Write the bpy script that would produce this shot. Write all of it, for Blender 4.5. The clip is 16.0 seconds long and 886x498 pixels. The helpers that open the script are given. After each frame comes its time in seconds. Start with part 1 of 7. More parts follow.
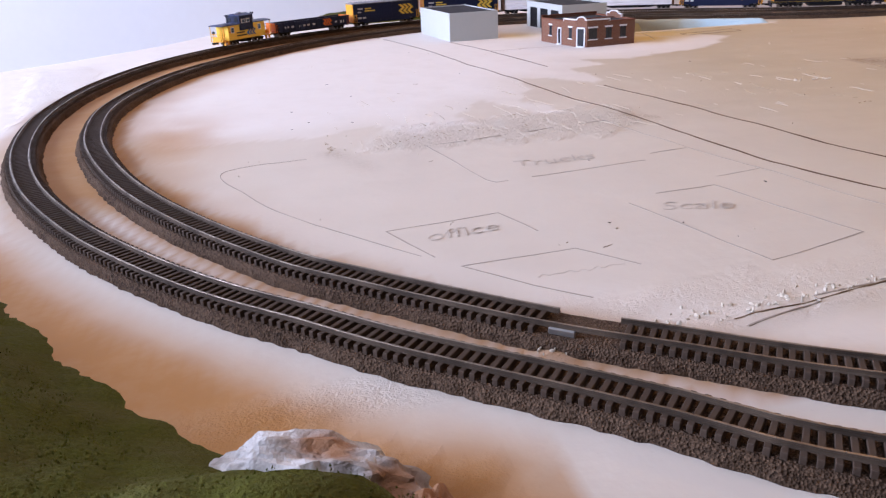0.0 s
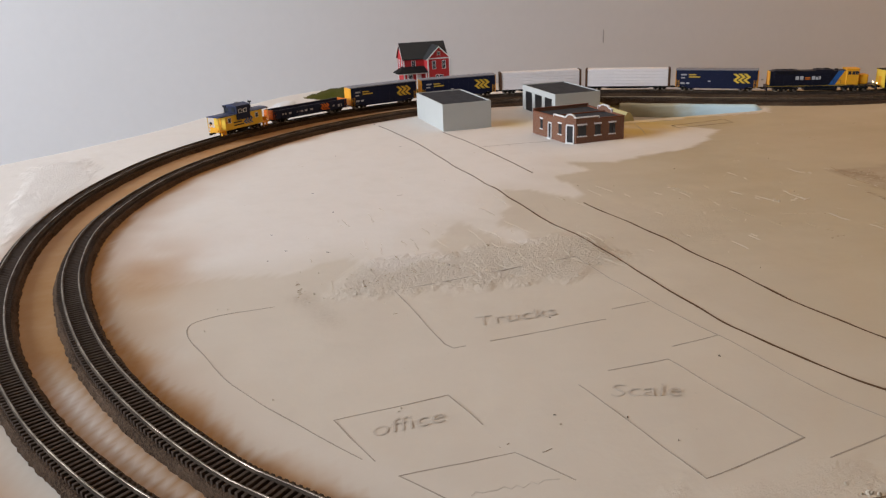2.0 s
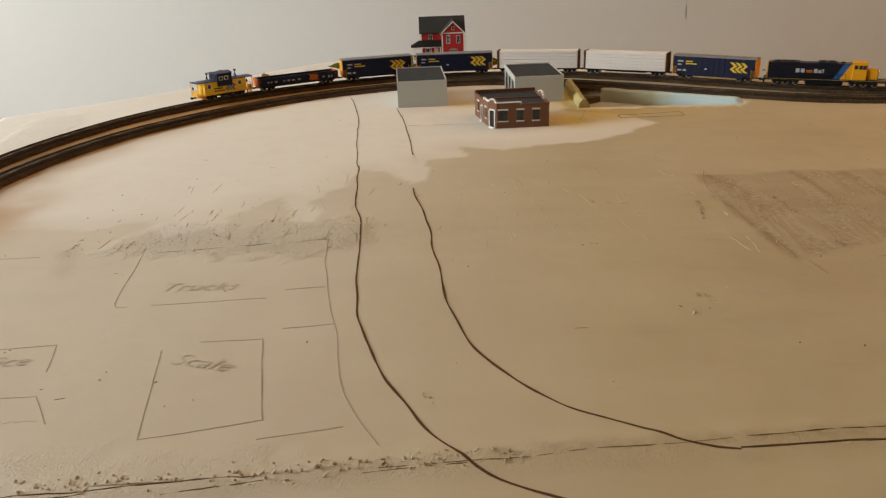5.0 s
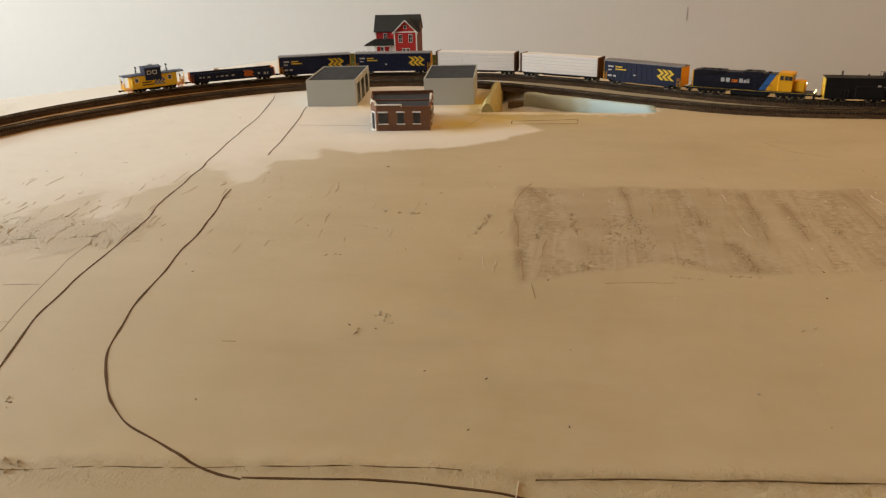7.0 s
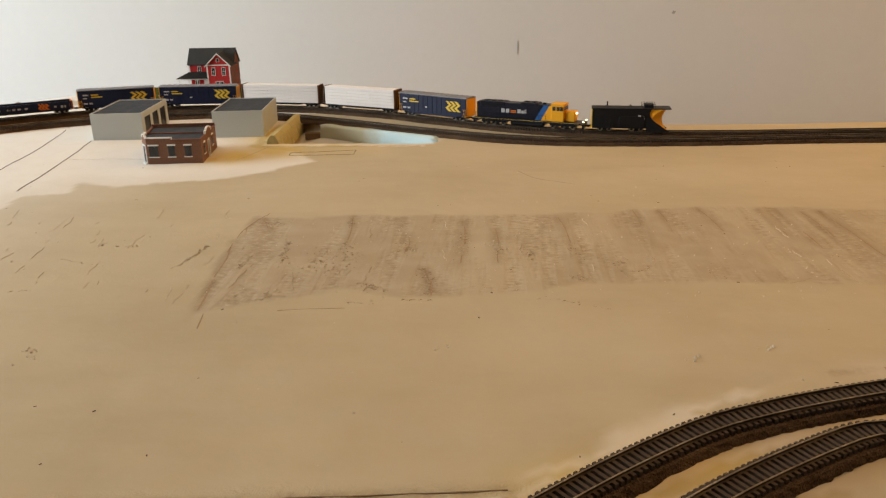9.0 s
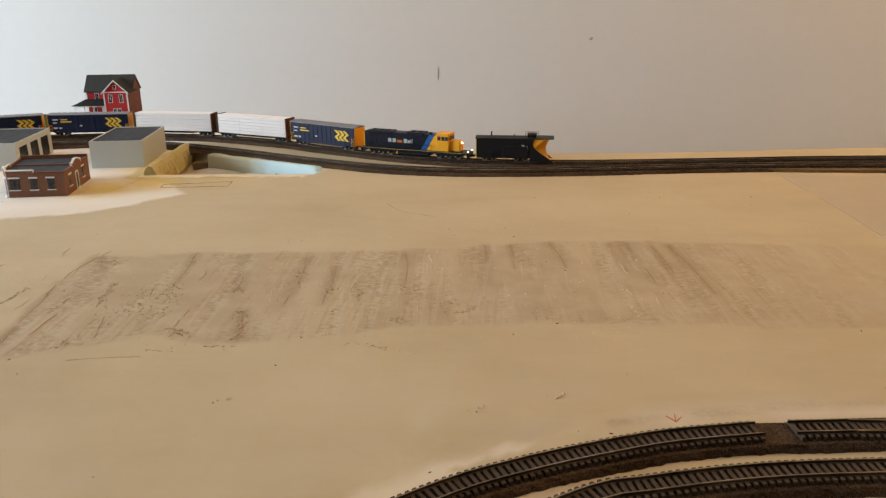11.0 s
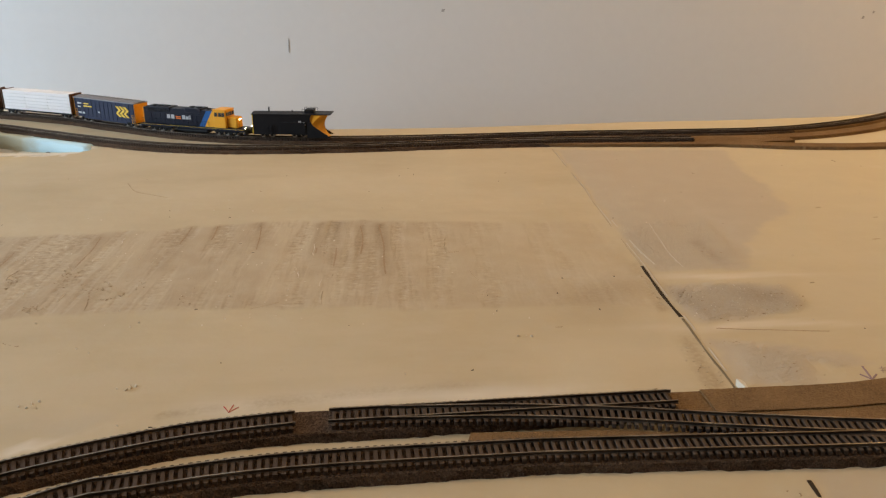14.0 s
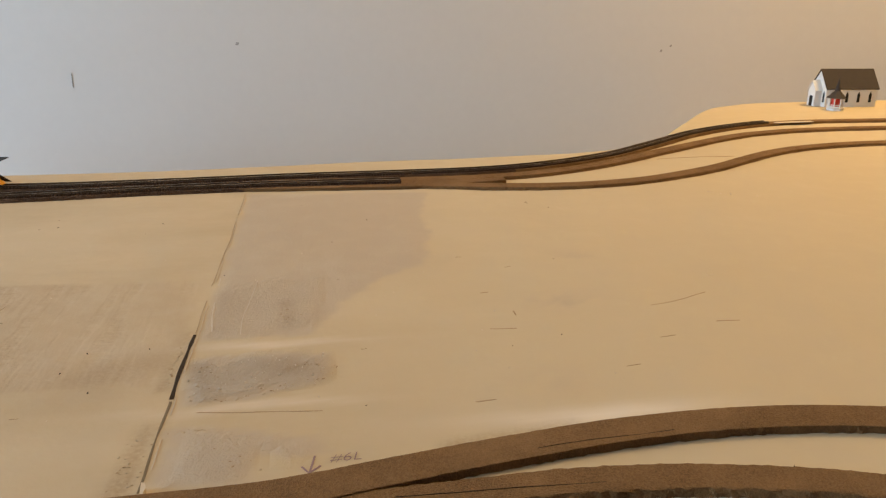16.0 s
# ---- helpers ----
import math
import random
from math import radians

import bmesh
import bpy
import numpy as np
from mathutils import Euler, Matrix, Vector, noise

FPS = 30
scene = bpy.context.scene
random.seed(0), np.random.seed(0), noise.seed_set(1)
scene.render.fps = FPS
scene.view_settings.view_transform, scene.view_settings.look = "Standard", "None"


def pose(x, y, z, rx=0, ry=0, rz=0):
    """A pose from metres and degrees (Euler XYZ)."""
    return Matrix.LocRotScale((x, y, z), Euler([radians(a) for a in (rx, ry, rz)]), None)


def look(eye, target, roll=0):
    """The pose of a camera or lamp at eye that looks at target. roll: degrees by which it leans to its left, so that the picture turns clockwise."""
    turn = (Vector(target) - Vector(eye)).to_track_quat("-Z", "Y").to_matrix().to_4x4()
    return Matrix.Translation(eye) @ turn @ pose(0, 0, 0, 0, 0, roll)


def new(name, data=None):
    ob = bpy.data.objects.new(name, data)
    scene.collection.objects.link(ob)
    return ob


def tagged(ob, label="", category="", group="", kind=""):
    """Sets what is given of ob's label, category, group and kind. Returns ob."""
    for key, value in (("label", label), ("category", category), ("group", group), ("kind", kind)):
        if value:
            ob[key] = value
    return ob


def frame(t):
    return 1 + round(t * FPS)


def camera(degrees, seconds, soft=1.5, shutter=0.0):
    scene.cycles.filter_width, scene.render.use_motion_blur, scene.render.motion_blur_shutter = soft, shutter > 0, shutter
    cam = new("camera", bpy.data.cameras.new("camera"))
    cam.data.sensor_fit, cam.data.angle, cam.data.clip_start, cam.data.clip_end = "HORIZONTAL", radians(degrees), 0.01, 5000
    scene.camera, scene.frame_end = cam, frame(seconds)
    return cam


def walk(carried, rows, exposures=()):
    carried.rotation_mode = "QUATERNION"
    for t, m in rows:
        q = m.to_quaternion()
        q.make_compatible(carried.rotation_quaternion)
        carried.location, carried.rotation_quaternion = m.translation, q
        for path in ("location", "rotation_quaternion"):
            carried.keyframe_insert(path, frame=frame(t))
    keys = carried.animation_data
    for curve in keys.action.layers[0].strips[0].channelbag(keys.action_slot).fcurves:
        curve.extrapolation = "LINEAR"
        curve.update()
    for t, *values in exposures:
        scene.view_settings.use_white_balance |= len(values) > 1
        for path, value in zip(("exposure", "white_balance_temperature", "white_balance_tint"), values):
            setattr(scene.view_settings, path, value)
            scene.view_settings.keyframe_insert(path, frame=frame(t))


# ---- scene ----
cam = camera(58.56, 16.0, soft=1.3)
PATH = [
    (0, (-0.1520, 0.0836, 0.1076), (-0.0612, 0.5397, -0.0760), -2.44),
    (0.5, (-0.1428, 0.0833, 0.1179), (-0.0765, 0.5512, -0.0454), -1.96),
    (1, (-0.1304, 0.0813, 0.1360), (-0.0717, 0.5544, -0.0149), -1.90),
    (1.2, (-0.1234, 0.0824, 0.1433), (-0.0610, 0.5549, -0.0076), -1.47),
    (1.5, (-0.1165, 0.0874, 0.1565), (-0.0435, 0.5585, 0.0055), -1.62),
    (2, (-0.1188, 0.0953, 0.1682), (-0.0366, 0.5598, 0.0025), -2.37),
    (2.5, (-0.1030, 0.0935, 0.1766), (-0.0349, 0.5570, 0.0018), -2.86),
    (3, (-0.0473, 0.0627, 0.1895), (-0.0021, 0.5292, 0.0151), -2.22),
    (3.5, (-0.0007, 0.0407, 0.1898), (0.0321, 0.5054, 0.0081), -1.78),
    (4, (0.0447, 0.0452, 0.1863), (0.0616, 0.5109, 0.0052), -1.62),
    (4.2, (0.0654, 0.0508, 0.1845), (0.0752, 0.5162, 0.0020), -1.90),
    (6.3, (0.2942, 0.0443, 0.1808), (0.2076, 0.5011, -0.0031), -0.89),
    (6.5, (0.3160, 0.0621, 0.1791), (0.2337, 0.5198, -0.0045), -0.90),
    (7, (0.3607, 0.0866, 0.1806), (0.2724, 0.5427, -0.0042), -1.70),
    (7.5, (0.4212, 0.0853, 0.1815), (0.3266, 0.5414, -0.0004), -1.56),
    (8, (0.4643, 0.0844, 0.1784), (0.3870, 0.5461, 0.0027), -0.84),
    (8.5, (0.4824, 0.0842, 0.1788), (0.4310, 0.5512, 0.0077), -1.18),
    (9, (0.4932, 0.0950, 0.1789), (0.4609, 0.5649, 0.0113), -0.86),
    (9.5, (0.5028, 0.1156, 0.1819), (0.4802, 0.5882, 0.0202), -0.96),
    (9.7, (0.5085, 0.1234, 0.1828), (0.4971, 0.5969, 0.0228), -1.11),
    (11.8, (0.6228, 0.1118, 0.1874), (0.6132, 0.5867, 0.0314), -0.01),
    (12, (0.6287, 0.1131, 0.1877), (0.6292, 0.5880, 0.0313), 0.05),
    (12.5, (0.6443, 0.1301, 0.1816), (0.6657, 0.6043, 0.0247), 0.46),
    (13, (0.6629, 0.1459, 0.1865), (0.6922, 0.6188, 0.0265), 0.08),
    (13.5, (0.6929, 0.1421, 0.1881), (0.7197, 0.6151, 0.0282), 0.02),
    (14, (0.7569, 0.1262, 0.1876), (0.7815, 0.5946, 0.0145), 0.06),
    (14.5, (0.8101, 0.1229, 0.1875), (0.8600, 0.5902, 0.0168), -0.33),
    (15, (0.8630, 0.1439, 0.1931), (0.9338, 0.6132, 0.0358), 0.34),
    (15.5, (0.9104, 0.1652, 0.1940), (0.9815, 0.6363, 0.0422), -0.32),
    (16, (0.9874, 0.1537, 0.1949), (1.0619, 0.6225, 0.0378), 0.52),
]
EXPOSURES = [(0.0, -0.02, 6000, 35), (0.6, -0.2, 6300, 31), (1.2, -0.5, 6700, 26), (1.8, -0.55, 7000, 23), (3.0, -0.62, 7600, 20), (4.2, -0.62, 8200, 16), (6.3, -0.46, 8600, 16), (8.0, -0.25, 8300, 15), (9.6, -0.05, 7400, 14), (12.0, 0.0, 6700, 12), (13.5, 0.0, 6450, 11), (16.0, 0.1, 5950, 9)]
walk(cam, [(t, look(eye, target, roll)) for t, eye, target, roll in PATH], EXPOSURES)

# ---------------------------------------------------------------- light
def area_lamp(name, m, sx, sy, watts, colour):
    d = bpy.data.lights.new(name, "AREA")
    d.shape, d.size, d.size_y, d.energy, d.color = "RECTANGLE", sx, sy, watts, colour
    ob = new(name, d)
    ob.matrix_world = m
    return ob


world = bpy.data.worlds.new("world")
scene.world = world
world.use_nodes = True
sky = world.node_tree.nodes.new("ShaderNodeTexSky")
sky.sky_type, sky.sun_disc, sky.sun_elevation, sky.sun_rotation = "NISHITA", False, radians(35), radians(200)
world.node_tree.links.new(sky.outputs[0], world.node_tree.nodes["Background"].inputs[0])
world.node_tree.nodes["Background"].inputs[1].default_value = 0.1

# daylight in the opening of the window in the end wall
area_lamp("window_daylight", look((-1.78, 0.55, 0.56), (0.9, 1.0, 0.2)), 0.95, 0.75, 68.0, (0.70, 0.865, 1.0))
# two warm lamps out of view; the broad one is added fill light
for place, size, watts in (((0.9, 1.0, 1.46), 1.1, 6.0), ((2.35, 1.4, 1.25), 0.4, 24.0)):
    area_lamp("room_lamp", pose(*place), size, size, watts, (1.0, 0.59, 0.19))

# ---------------------------------------------------------------- materials
def nodes_of(name):
    m = bpy.data.materials.new(name)
    m.use_nodes = True
    return m, m.node_tree.nodes, m.node_tree.links, m.node_tree.nodes["Principled BSDF"]


def mix_rgb(n, l, fac, a, b, kind="MIX"):
    x = n.new("ShaderNodeMix")
    x.data_type, x.blend_type = "RGBA", kind
    for sock, v in ((x.inputs[0], fac), (x.inputs[6], a), (x.inputs[7], b)):
        if hasattr(v, "is_output"):
            l.new(v, sock)
        elif isinstance(v, (int, float)):
            sock.default_value = v
        else:
            sock.default_value = (*v[:3], 1)
    return x.outputs[2]


def noise_out(n, l, coord, scale, detail=4.0, rough=0.6, stretch=None):
    t = n.new("ShaderNodeTexNoise")
    t.inputs["Scale"].default_value, t.inputs["Detail"].default_value, t.inputs["Roughness"].default_value = scale, detail, rough
    if stretch:
        mp = n.new("ShaderNodeMapping")
        mp.inputs["Scale"].default_value = stretch
        l.new(coord, mp.inputs[0])
        coord = mp.outputs[0]
    l.new(coord, t.inputs["Vector"])
    return t.outputs["Fac"]


def ramp(n, l, fac, a, b, lo=0.0, hi=1.0):
    r = n.new("ShaderNodeMapRange")
    r.inputs[1].default_value, r.inputs[2].default_value, r.inputs[3].default_value, r.inputs[4].default_value = a, b, lo, hi
    l.new(fac, r.inputs[0])
    return r.outputs[0]


def math_out(n, l, op, a, b):
    x = n.new("ShaderNodeMath")
    x.operation = op
    for sock, v in zip(x.inputs, (a, b)):
        if hasattr(v, "is_output"):
            l.new(v, sock)
        else:
            sock.default_value = v
    return x.outputs[0]


def bump(n, l, bsdf, height, strength, distance):
    b = n.new("ShaderNodeBump")
    b.inputs["Distance"].default_value = distance
    if hasattr(strength, "is_output"):
        l.new(strength, b.inputs["Strength"])
    else:
        b.inputs["Strength"].default_value = strength
    l.new(height, b.inputs["Height"])
    l.new(b.outputs[0], bsdf.inputs["Normal"])


def paint(name, colour, rough=0.5, metal=0.0, vary=0.12, grain=500.0, dirt=0.25, relief=0.15):
    """A painted or moulded surface with a little dust, wear and grain. Sizes in 1/m."""
    m, n, l, p = nodes_of(name)
    co = n.new("ShaderNodeTexCoord").outputs["Object"]
    g1, g2 = noise_out(n, l, co, grain), noise_out(n, l, co, grain * 0.13, 3.0)
    info = n.new("ShaderNodeObjectInfo")
    dark = [c * (1 - vary) for c in colour]
    light = [min(1, c * (1 + vary) + 0.01) for c in colour]
    c = mix_rgb(n, l, g1, dark, light)
    dust = ramp(n, l, g2, 0.5, 0.75, 0.0, dirt)
    c = mix_rgb(n, l, dust, c, [x * 0.85 + 0.005 for x in colour])
    c2 = mix_rgb(n, l, ramp(n, l, info.outputs["Random"], 0, 1, 0.0, 0.12), c, [x * 0.8 for x in colour])
    l.new(c2, p.inputs["Base Color"])
    p.inputs["Metallic"].default_value = metal
    p.inputs["Specular IOR Level"].default_value = 0.22 if rough < 0.58 else 0.12
    l.new(ramp(n, l, g2, 0.3, 0.7, rough - 0.08, min(1, rough + 0.1)), p.inputs["Roughness"])
    bump(n, l, p, g1, relief, 0.0004)
    return m


M = {}
M["blue"] = paint("car_blue", (0.004, 0.009, 0.037), 0.48)
M["navy"] = paint("loco_navy", (0.004, 0.006, 0.017), 0.4)
M["black"] = paint("car_black", (0.006, 0.006, 0.008), 0.5)
M["yellow"] = paint("caboose_yellow", (0.80, 0.52, 0.05), 0.42, dirt=0.12)
M["amber"] = paint("amber_paint", (0.80, 0.36, 0.02), 0.42, dirt=0.12)
M["orange"] = paint("orange_paint", (0.72, 0.17, 0.02), 0.45, dirt=0.15)
M["roofgrey"] = paint("car_roof_grey", (0.22, 0.22, 0.24), 0.45)
M["roofblue"] = paint("caboose_roof", (0.035, 0.045, 0.10), 0.4)
M["midblue"] = paint("stripe_blue", (0.015, 0.10, 0.30), 0.42)
M["white"] = paint("white_paint", (0.75, 0.74, 0.72), 0.55, dirt=0.1)
M["wrap"] = paint("lumber_wrap", (0.80, 0.75, 0.73), 0.6, vary=0.06, dirt=0.15)
M["load_strap"] = paint("load_strap", (0.60, 0.53, 0.50), 0.6)
M["bulkhead"] = paint("bulkhead_brown", (0.10, 0.045, 0.02), 0.55)
M["letter_y"] = paint("letter_yellow", (0.75, 0.50, 0.06), 0.5)
M["letter_w"] = paint("letter_white", (0.45, 0.45, 0.46), 0.5)
M["letter_k"] = paint("letter_black", (0.02, 0.02, 0.02), 0.5)
M["letter_r"] = paint("letter_red", (0.6, 0.05, 0.03), 0.5)
M["gonfloor"] = paint("gondola_floor", (0.30, 0.18, 0.13), 0.7)
M["wheel"] = paint("wheel_metal", (0.35, 0.33, 0.30), 0.35, 0.8)
M["truckgear"] = paint("truck_plastic", (0.010, 0.009, 0.008), 0.6)
M["redwall"] = paint("house_red", (0.50, 0.035, 0.035), 0.6, dirt=0.08)
M["shingle"] = paint("dark_shingle", (0.035, 0.036, 0.036), 0.75, grain=900)
M["garage"] = paint("garage_wall", (0.50, 0.51, 0.48), 0.6, vary=0.04, dirt=0.06)
M["garageroof"] = paint("garage_roof", (0.038, 0.040, 0.046), 0.75, grain=900)
M["dark"] = paint("dark_opening", (0.012, 0.012, 0.014), 0.35)
M["brickwall"] = paint("brick_base", (0.19, 0.068, 0.038), 0.75)
M["churchwhite"] = paint("church_white", (0.75, 0.74, 0.72), 0.6, dirt=0.06)
M["churchroof"] = paint("church_roof", (0.055, 0.044, 0.037), 0.75, grain=900)
M["wallpaint"] = paint("wall_paint", (0.66, 0.65, 0.64), 0.75, vary=0.02, grain=60, dirt=0.05, relief=0.1)
M["darkwall"] = paint("dark_bounce_wall", (0.16, 0.11, 0.07), 0.6, vary=0.15, grain=40)
M["ceilpaint"] = paint("ceiling_paint", (0.66, 0.65, 0.63), 0.8, vary=0.02, grain=60, dirt=0.05)
M["floorwood"] = paint("room_floor", (0.16, 0.10, 0.06), 0.5, vary=0.2, grain=20)
M["graphite"] = paint("graphite", (0.37, 0.315, 0.25), 0.7, vary=0.3)
M["scuff"] = paint("wall_scuff", (0.36, 0.35, 0.34), 0.7)
M["note"] = paint("faint_pencil", (0.54, 0.47, 0.385), 0.7, vary=0.2)
M["brownwall"] = paint("house_brown", (0.17, 0.062, 0.04), 0.7, vary=0.3)
M["scratch"] = paint("bare_brown", (0.28, 0.205, 0.12), 0.85, vary=0.35)
M["plaster_edge"] = paint("plaster_edge", (0.56, 0.48, 0.37), 0.85, vary=0.15)
M["marker"] = paint("marker_ink", (0.10, 0.05, 0.022), 0.8, vary=0.4, grain=900)
M["redmark"] = paint("red_marker", (0.45, 0.05, 0.05), 0.6)
M["purple"] = paint("purple_pencil", (0.24, 0.16, 0.17), 0.6)
M["smudge"] = paint("brown_smudge", (0.355, 0.272, 0.17), 0.85, vary=0.25, grain=900)
M["crack"] = paint("joint_gap", (0.035, 0.023, 0.014), 0.9)
M["joint_faint"] = paint("filled_joint", (0.36, 0.29, 0.20), 0.9, vary=0.2)
M["joint_stain"] = paint("stained_joint", (0.17, 0.13, 0.08), 0.9, vary=0.25)
M["tie"] = paint("tie_plastic", (0.066, 0.043, 0.029), 0.65, vary=0.35, dirt=0.5)
M["clod"] = paint("dry_clod", (0.46, 0.375, 0.26), 0.9, vary=0.2)
M["clod_dark"] = paint("brown_clod", (0.29, 0.20, 0.115), 0.9, vary=0.3)
M["seam"] = paint("seam_brown", (0.20, 0.135, 0.075), 0.9, vary=0.4, grain=900)
M["cardboard"] = paint("track_shim", (0.62, 0.54, 0.42), 0.8)


def rail_material(name, a, b, metal, r0, r1):
    m, n, l, p = nodes_of(name)
    co = n.new("ShaderNodeTexCoord").outputs["Object"]
    g = noise_out(n, l, co, 60, 4)
    l.new(mix_rgb(n, l, ramp(n, l, g, 0.4, 0.65), a, b), p.inputs["Base Color"])
    p.inputs["Metallic"].default_value = metal
    p.inputs["Specular IOR Level"].default_value = 0.2
    l.new(ramp(n, l, g, 0.35, 0.65, r0, r1), p.inputs["Roughness"])
    return m


M["rail"] = rail_material("weathered_rail_side", (0.055, 0.038, 0.026), (0.12, 0.085, 0.058), 0.2, 0.7, 0.55)
M["railhead"] = rail_material("worn_rail_head", (0.16, 0.125, 0.09), (0.38, 0.31, 0.235), 0.9, 0.42, 0.25)


def cork_material(name, a, b):
    m, n, l, p = nodes_of(name)
    co = n.new("ShaderNodeTexCoord").outputs["Object"]
    v = n.new("ShaderNodeTexVoronoi")
    v.inputs["Scale"].default_value = 1500
    l.new(co, v.inputs["Vector"])
    g = noise_out(n, l, co, 25, 4)
    c = mix_rgb(n, l, v.outputs["Color"], a, b)
    c = mix_rgb(n, l, ramp(n, l, g, 0.4, 0.7, 0.0, 0.35), c, [x * 1.5 + 0.01 for x in b])
    l.new(c, p.inputs["Base Color"])
    p.inputs["Roughness"].default_value = 0.92
    p.inputs["Specular IOR Level"].default_value = 0.12
    bump(n, l, p, v.outputs["Distance"], 0.8, 0.0008)
    return m


M["cork"] = cork_material("dark_cork", (0.022, 0.013, 0.008), (0.125, 0.076, 0.046))
M["cork2"] = cork_material("tan_cork", (0.115, 0.064, 0.027), (0.22, 0.128, 0.055))


def ground_material():
    """Plaster board: pale filler, beige paint, scraped strip and brown overspray, told apart by the mesh's paint mask."""
    m, n, l, p = nodes_of("plaster_board")
    co = n.new("ShaderNodeTexCoord").outputs["Object"]
    at = n.new("ShaderNodeAttribute")
    at.attribute_name = "paint"
    sep = n.new("ShaderNodeSeparateColor")
    l.new(at.outputs["Color"], sep.inputs[0])
    tan, pale, scraped, stain = sep.outputs[0], sep.outputs[1], sep.outputs[2], at.outputs["Alpha"]
    at2 = n.new("ShaderNodeAttribute")
    at2.attribute_name = "relief"
    sep2 = n.new("ShaderNodeSeparateColor")
    l.new(at2.outputs["Color"], sep2.inputs[0])
    rough, grey, warm, ochre_glow = sep2.outputs[0], sep2.outputs[1], sep2.outputs[2], at2.outputs["Alpha"]
    big, mid = noise_out(n, l, co, 7, 5), noise_out(n, l, co, 40, 5)
    fine, grit = noise_out(n, l, co, 420, 4), noise_out(n, l, co, 1300, 3)
    streak = noise_out(n, l, co, 55, 5, 0.7, (1.0, 0.10, 1.0))
    c = mix_rgb(n, l, ramp(n, l, big, 0.35, 0.7), (0.45, 0.358, 0.228), (0.515, 0.418, 0.278))
    trowel = noise_out(n, l, co, 16, 5, 0.6, (0.3, 1.0, 1.0))
    c = mix_rgb(n, l, ramp(n, l, trowel, 0.5, 0.68, 0.0, 0.4), c, (0.53, 0.44, 0.31))
    c = mix_rgb(n, l, ramp(n, l, trowel, 0.46, 0.32, 0.0, 0.35), c, (0.40, 0.31, 0.195))
    c = mix_rgb(n, l, warm, c, (0.50, 0.42, 0.285))
    c = mix_rgb(n, l, pale, c, mix_rgb(n, l, mid, (0.72, 0.665, 0.60), (0.83, 0.785, 0.73)))
    wide = noise_out(n, l, co, 17, 4, 0.55, (1.0, 0.35, 1.0))
    smear = noise_out(n, l, co, 60, 3, 0.5, (1.0, 0.12, 1.0))
    sc = mix_rgb(n, l, ramp(n, l, mid, 0.34, 0.66), (0.375, 0.285, 0.185), (0.43, 0.335, 0.225))
    sc = mix_rgb(n, l, ramp(n, l, smear, 0.56, 0.72, 0.0, 0.5), sc, (0.27, 0.19, 0.11))
    sc = mix_rgb(n, l, ramp(n, l, wide, 0.53, 0.62, 0.0, 0.8), sc, (0.465, 0.37, 0.25))
    crumb = noise_out(n, l, co, 300, 3, 0.6, (0.6, 1.0, 1.0))
    torn = math_out(n, l, "MULTIPLY", scraped, ramp(n, l, smear, 0.46, 0.62))
    sc = mix_rgb(n, l, math_out(n, l, "MULTIPLY", torn, ramp(n, l, crumb, 0.52, 0.62, 0.0, 0.6)), sc, (0.22, 0.145, 0.075))
    sc = mix_rgb(n, l, math_out(n, l, "MULTIPLY", torn, ramp(n, l, crumb, 0.46, 0.36, 0.0, 0.6)), sc, (0.56, 0.47, 0.35))
    c = mix_rgb(n, l, scraped, c, sc)
    c = mix_rgb(n, l, grey, c, mix_rgb(n, l, mid, (0.385, 0.318, 0.238), (0.455, 0.38, 0.295)))
    c = mix_rgb(n, l, tan, c, mix_rgb(n, l, mid, (0.34, 0.145, 0.028), (0.48, 0.225, 0.055)))
    # warm light beside the buildings painted into the colour, along with some overspray
    c = mix_rgb(n, l, ochre_glow, c, mix_rgb(n, l, mid, (0.58, 0.36, 0.03), (0.72, 0.50, 0.10)))
    c = mix_rgb(n, l, ramp(n, l, mid, 0.45, 0.8, 0.0, 0.25), c, (0.50, 0.435, 0.345))
    c = mix_rgb(n, l, ramp(n, l, fine, 0.66, 0.8, 0.0, 0.18), c, (0.28, 0.23, 0.17))
    c = mix_rgb(n, l, math_out(n, l, "MULTIPLY", stain, ramp(n, l, fine, 0.3, 0.6, 0.35, 1.0)), c, (0.20, 0.125, 0.055))
    l.new(c, p.inputs["Base Color"])
    l.new(ramp(n, l, mid, 0.3, 0.7, 0.62, 0.85), p.inputs["Roughness"])
    p.inputs["Specular IOR Level"].default_value = 0.25
    h = math_out(n, l, "ADD", math_out(n, l, "MULTIPLY", fine, rough), math_out(n, l, "MULTIPLY", streak, math_out(n, l, "MULTIPLY", scraped, 0.07)))
    h = math_out(n, l, "ADD", h, math_out(n, l, "MULTIPLY", mid, 0.16))
    h = math_out(n, l, "ADD", h, math_out(n, l, "MULTIPLY", grit, math_out(n, l, "MULTIPLY", rough, 0.6)))
    h = math_out(n, l, "SUBTRACT", h, math_out(n, l, "MULTIPLY", crumb, math_out(n, l, "MULTIPLY", torn, 0.3)))
    bump(n, l, p, h, 0.7, 0.004)
    return m


M["ground"] = ground_material()


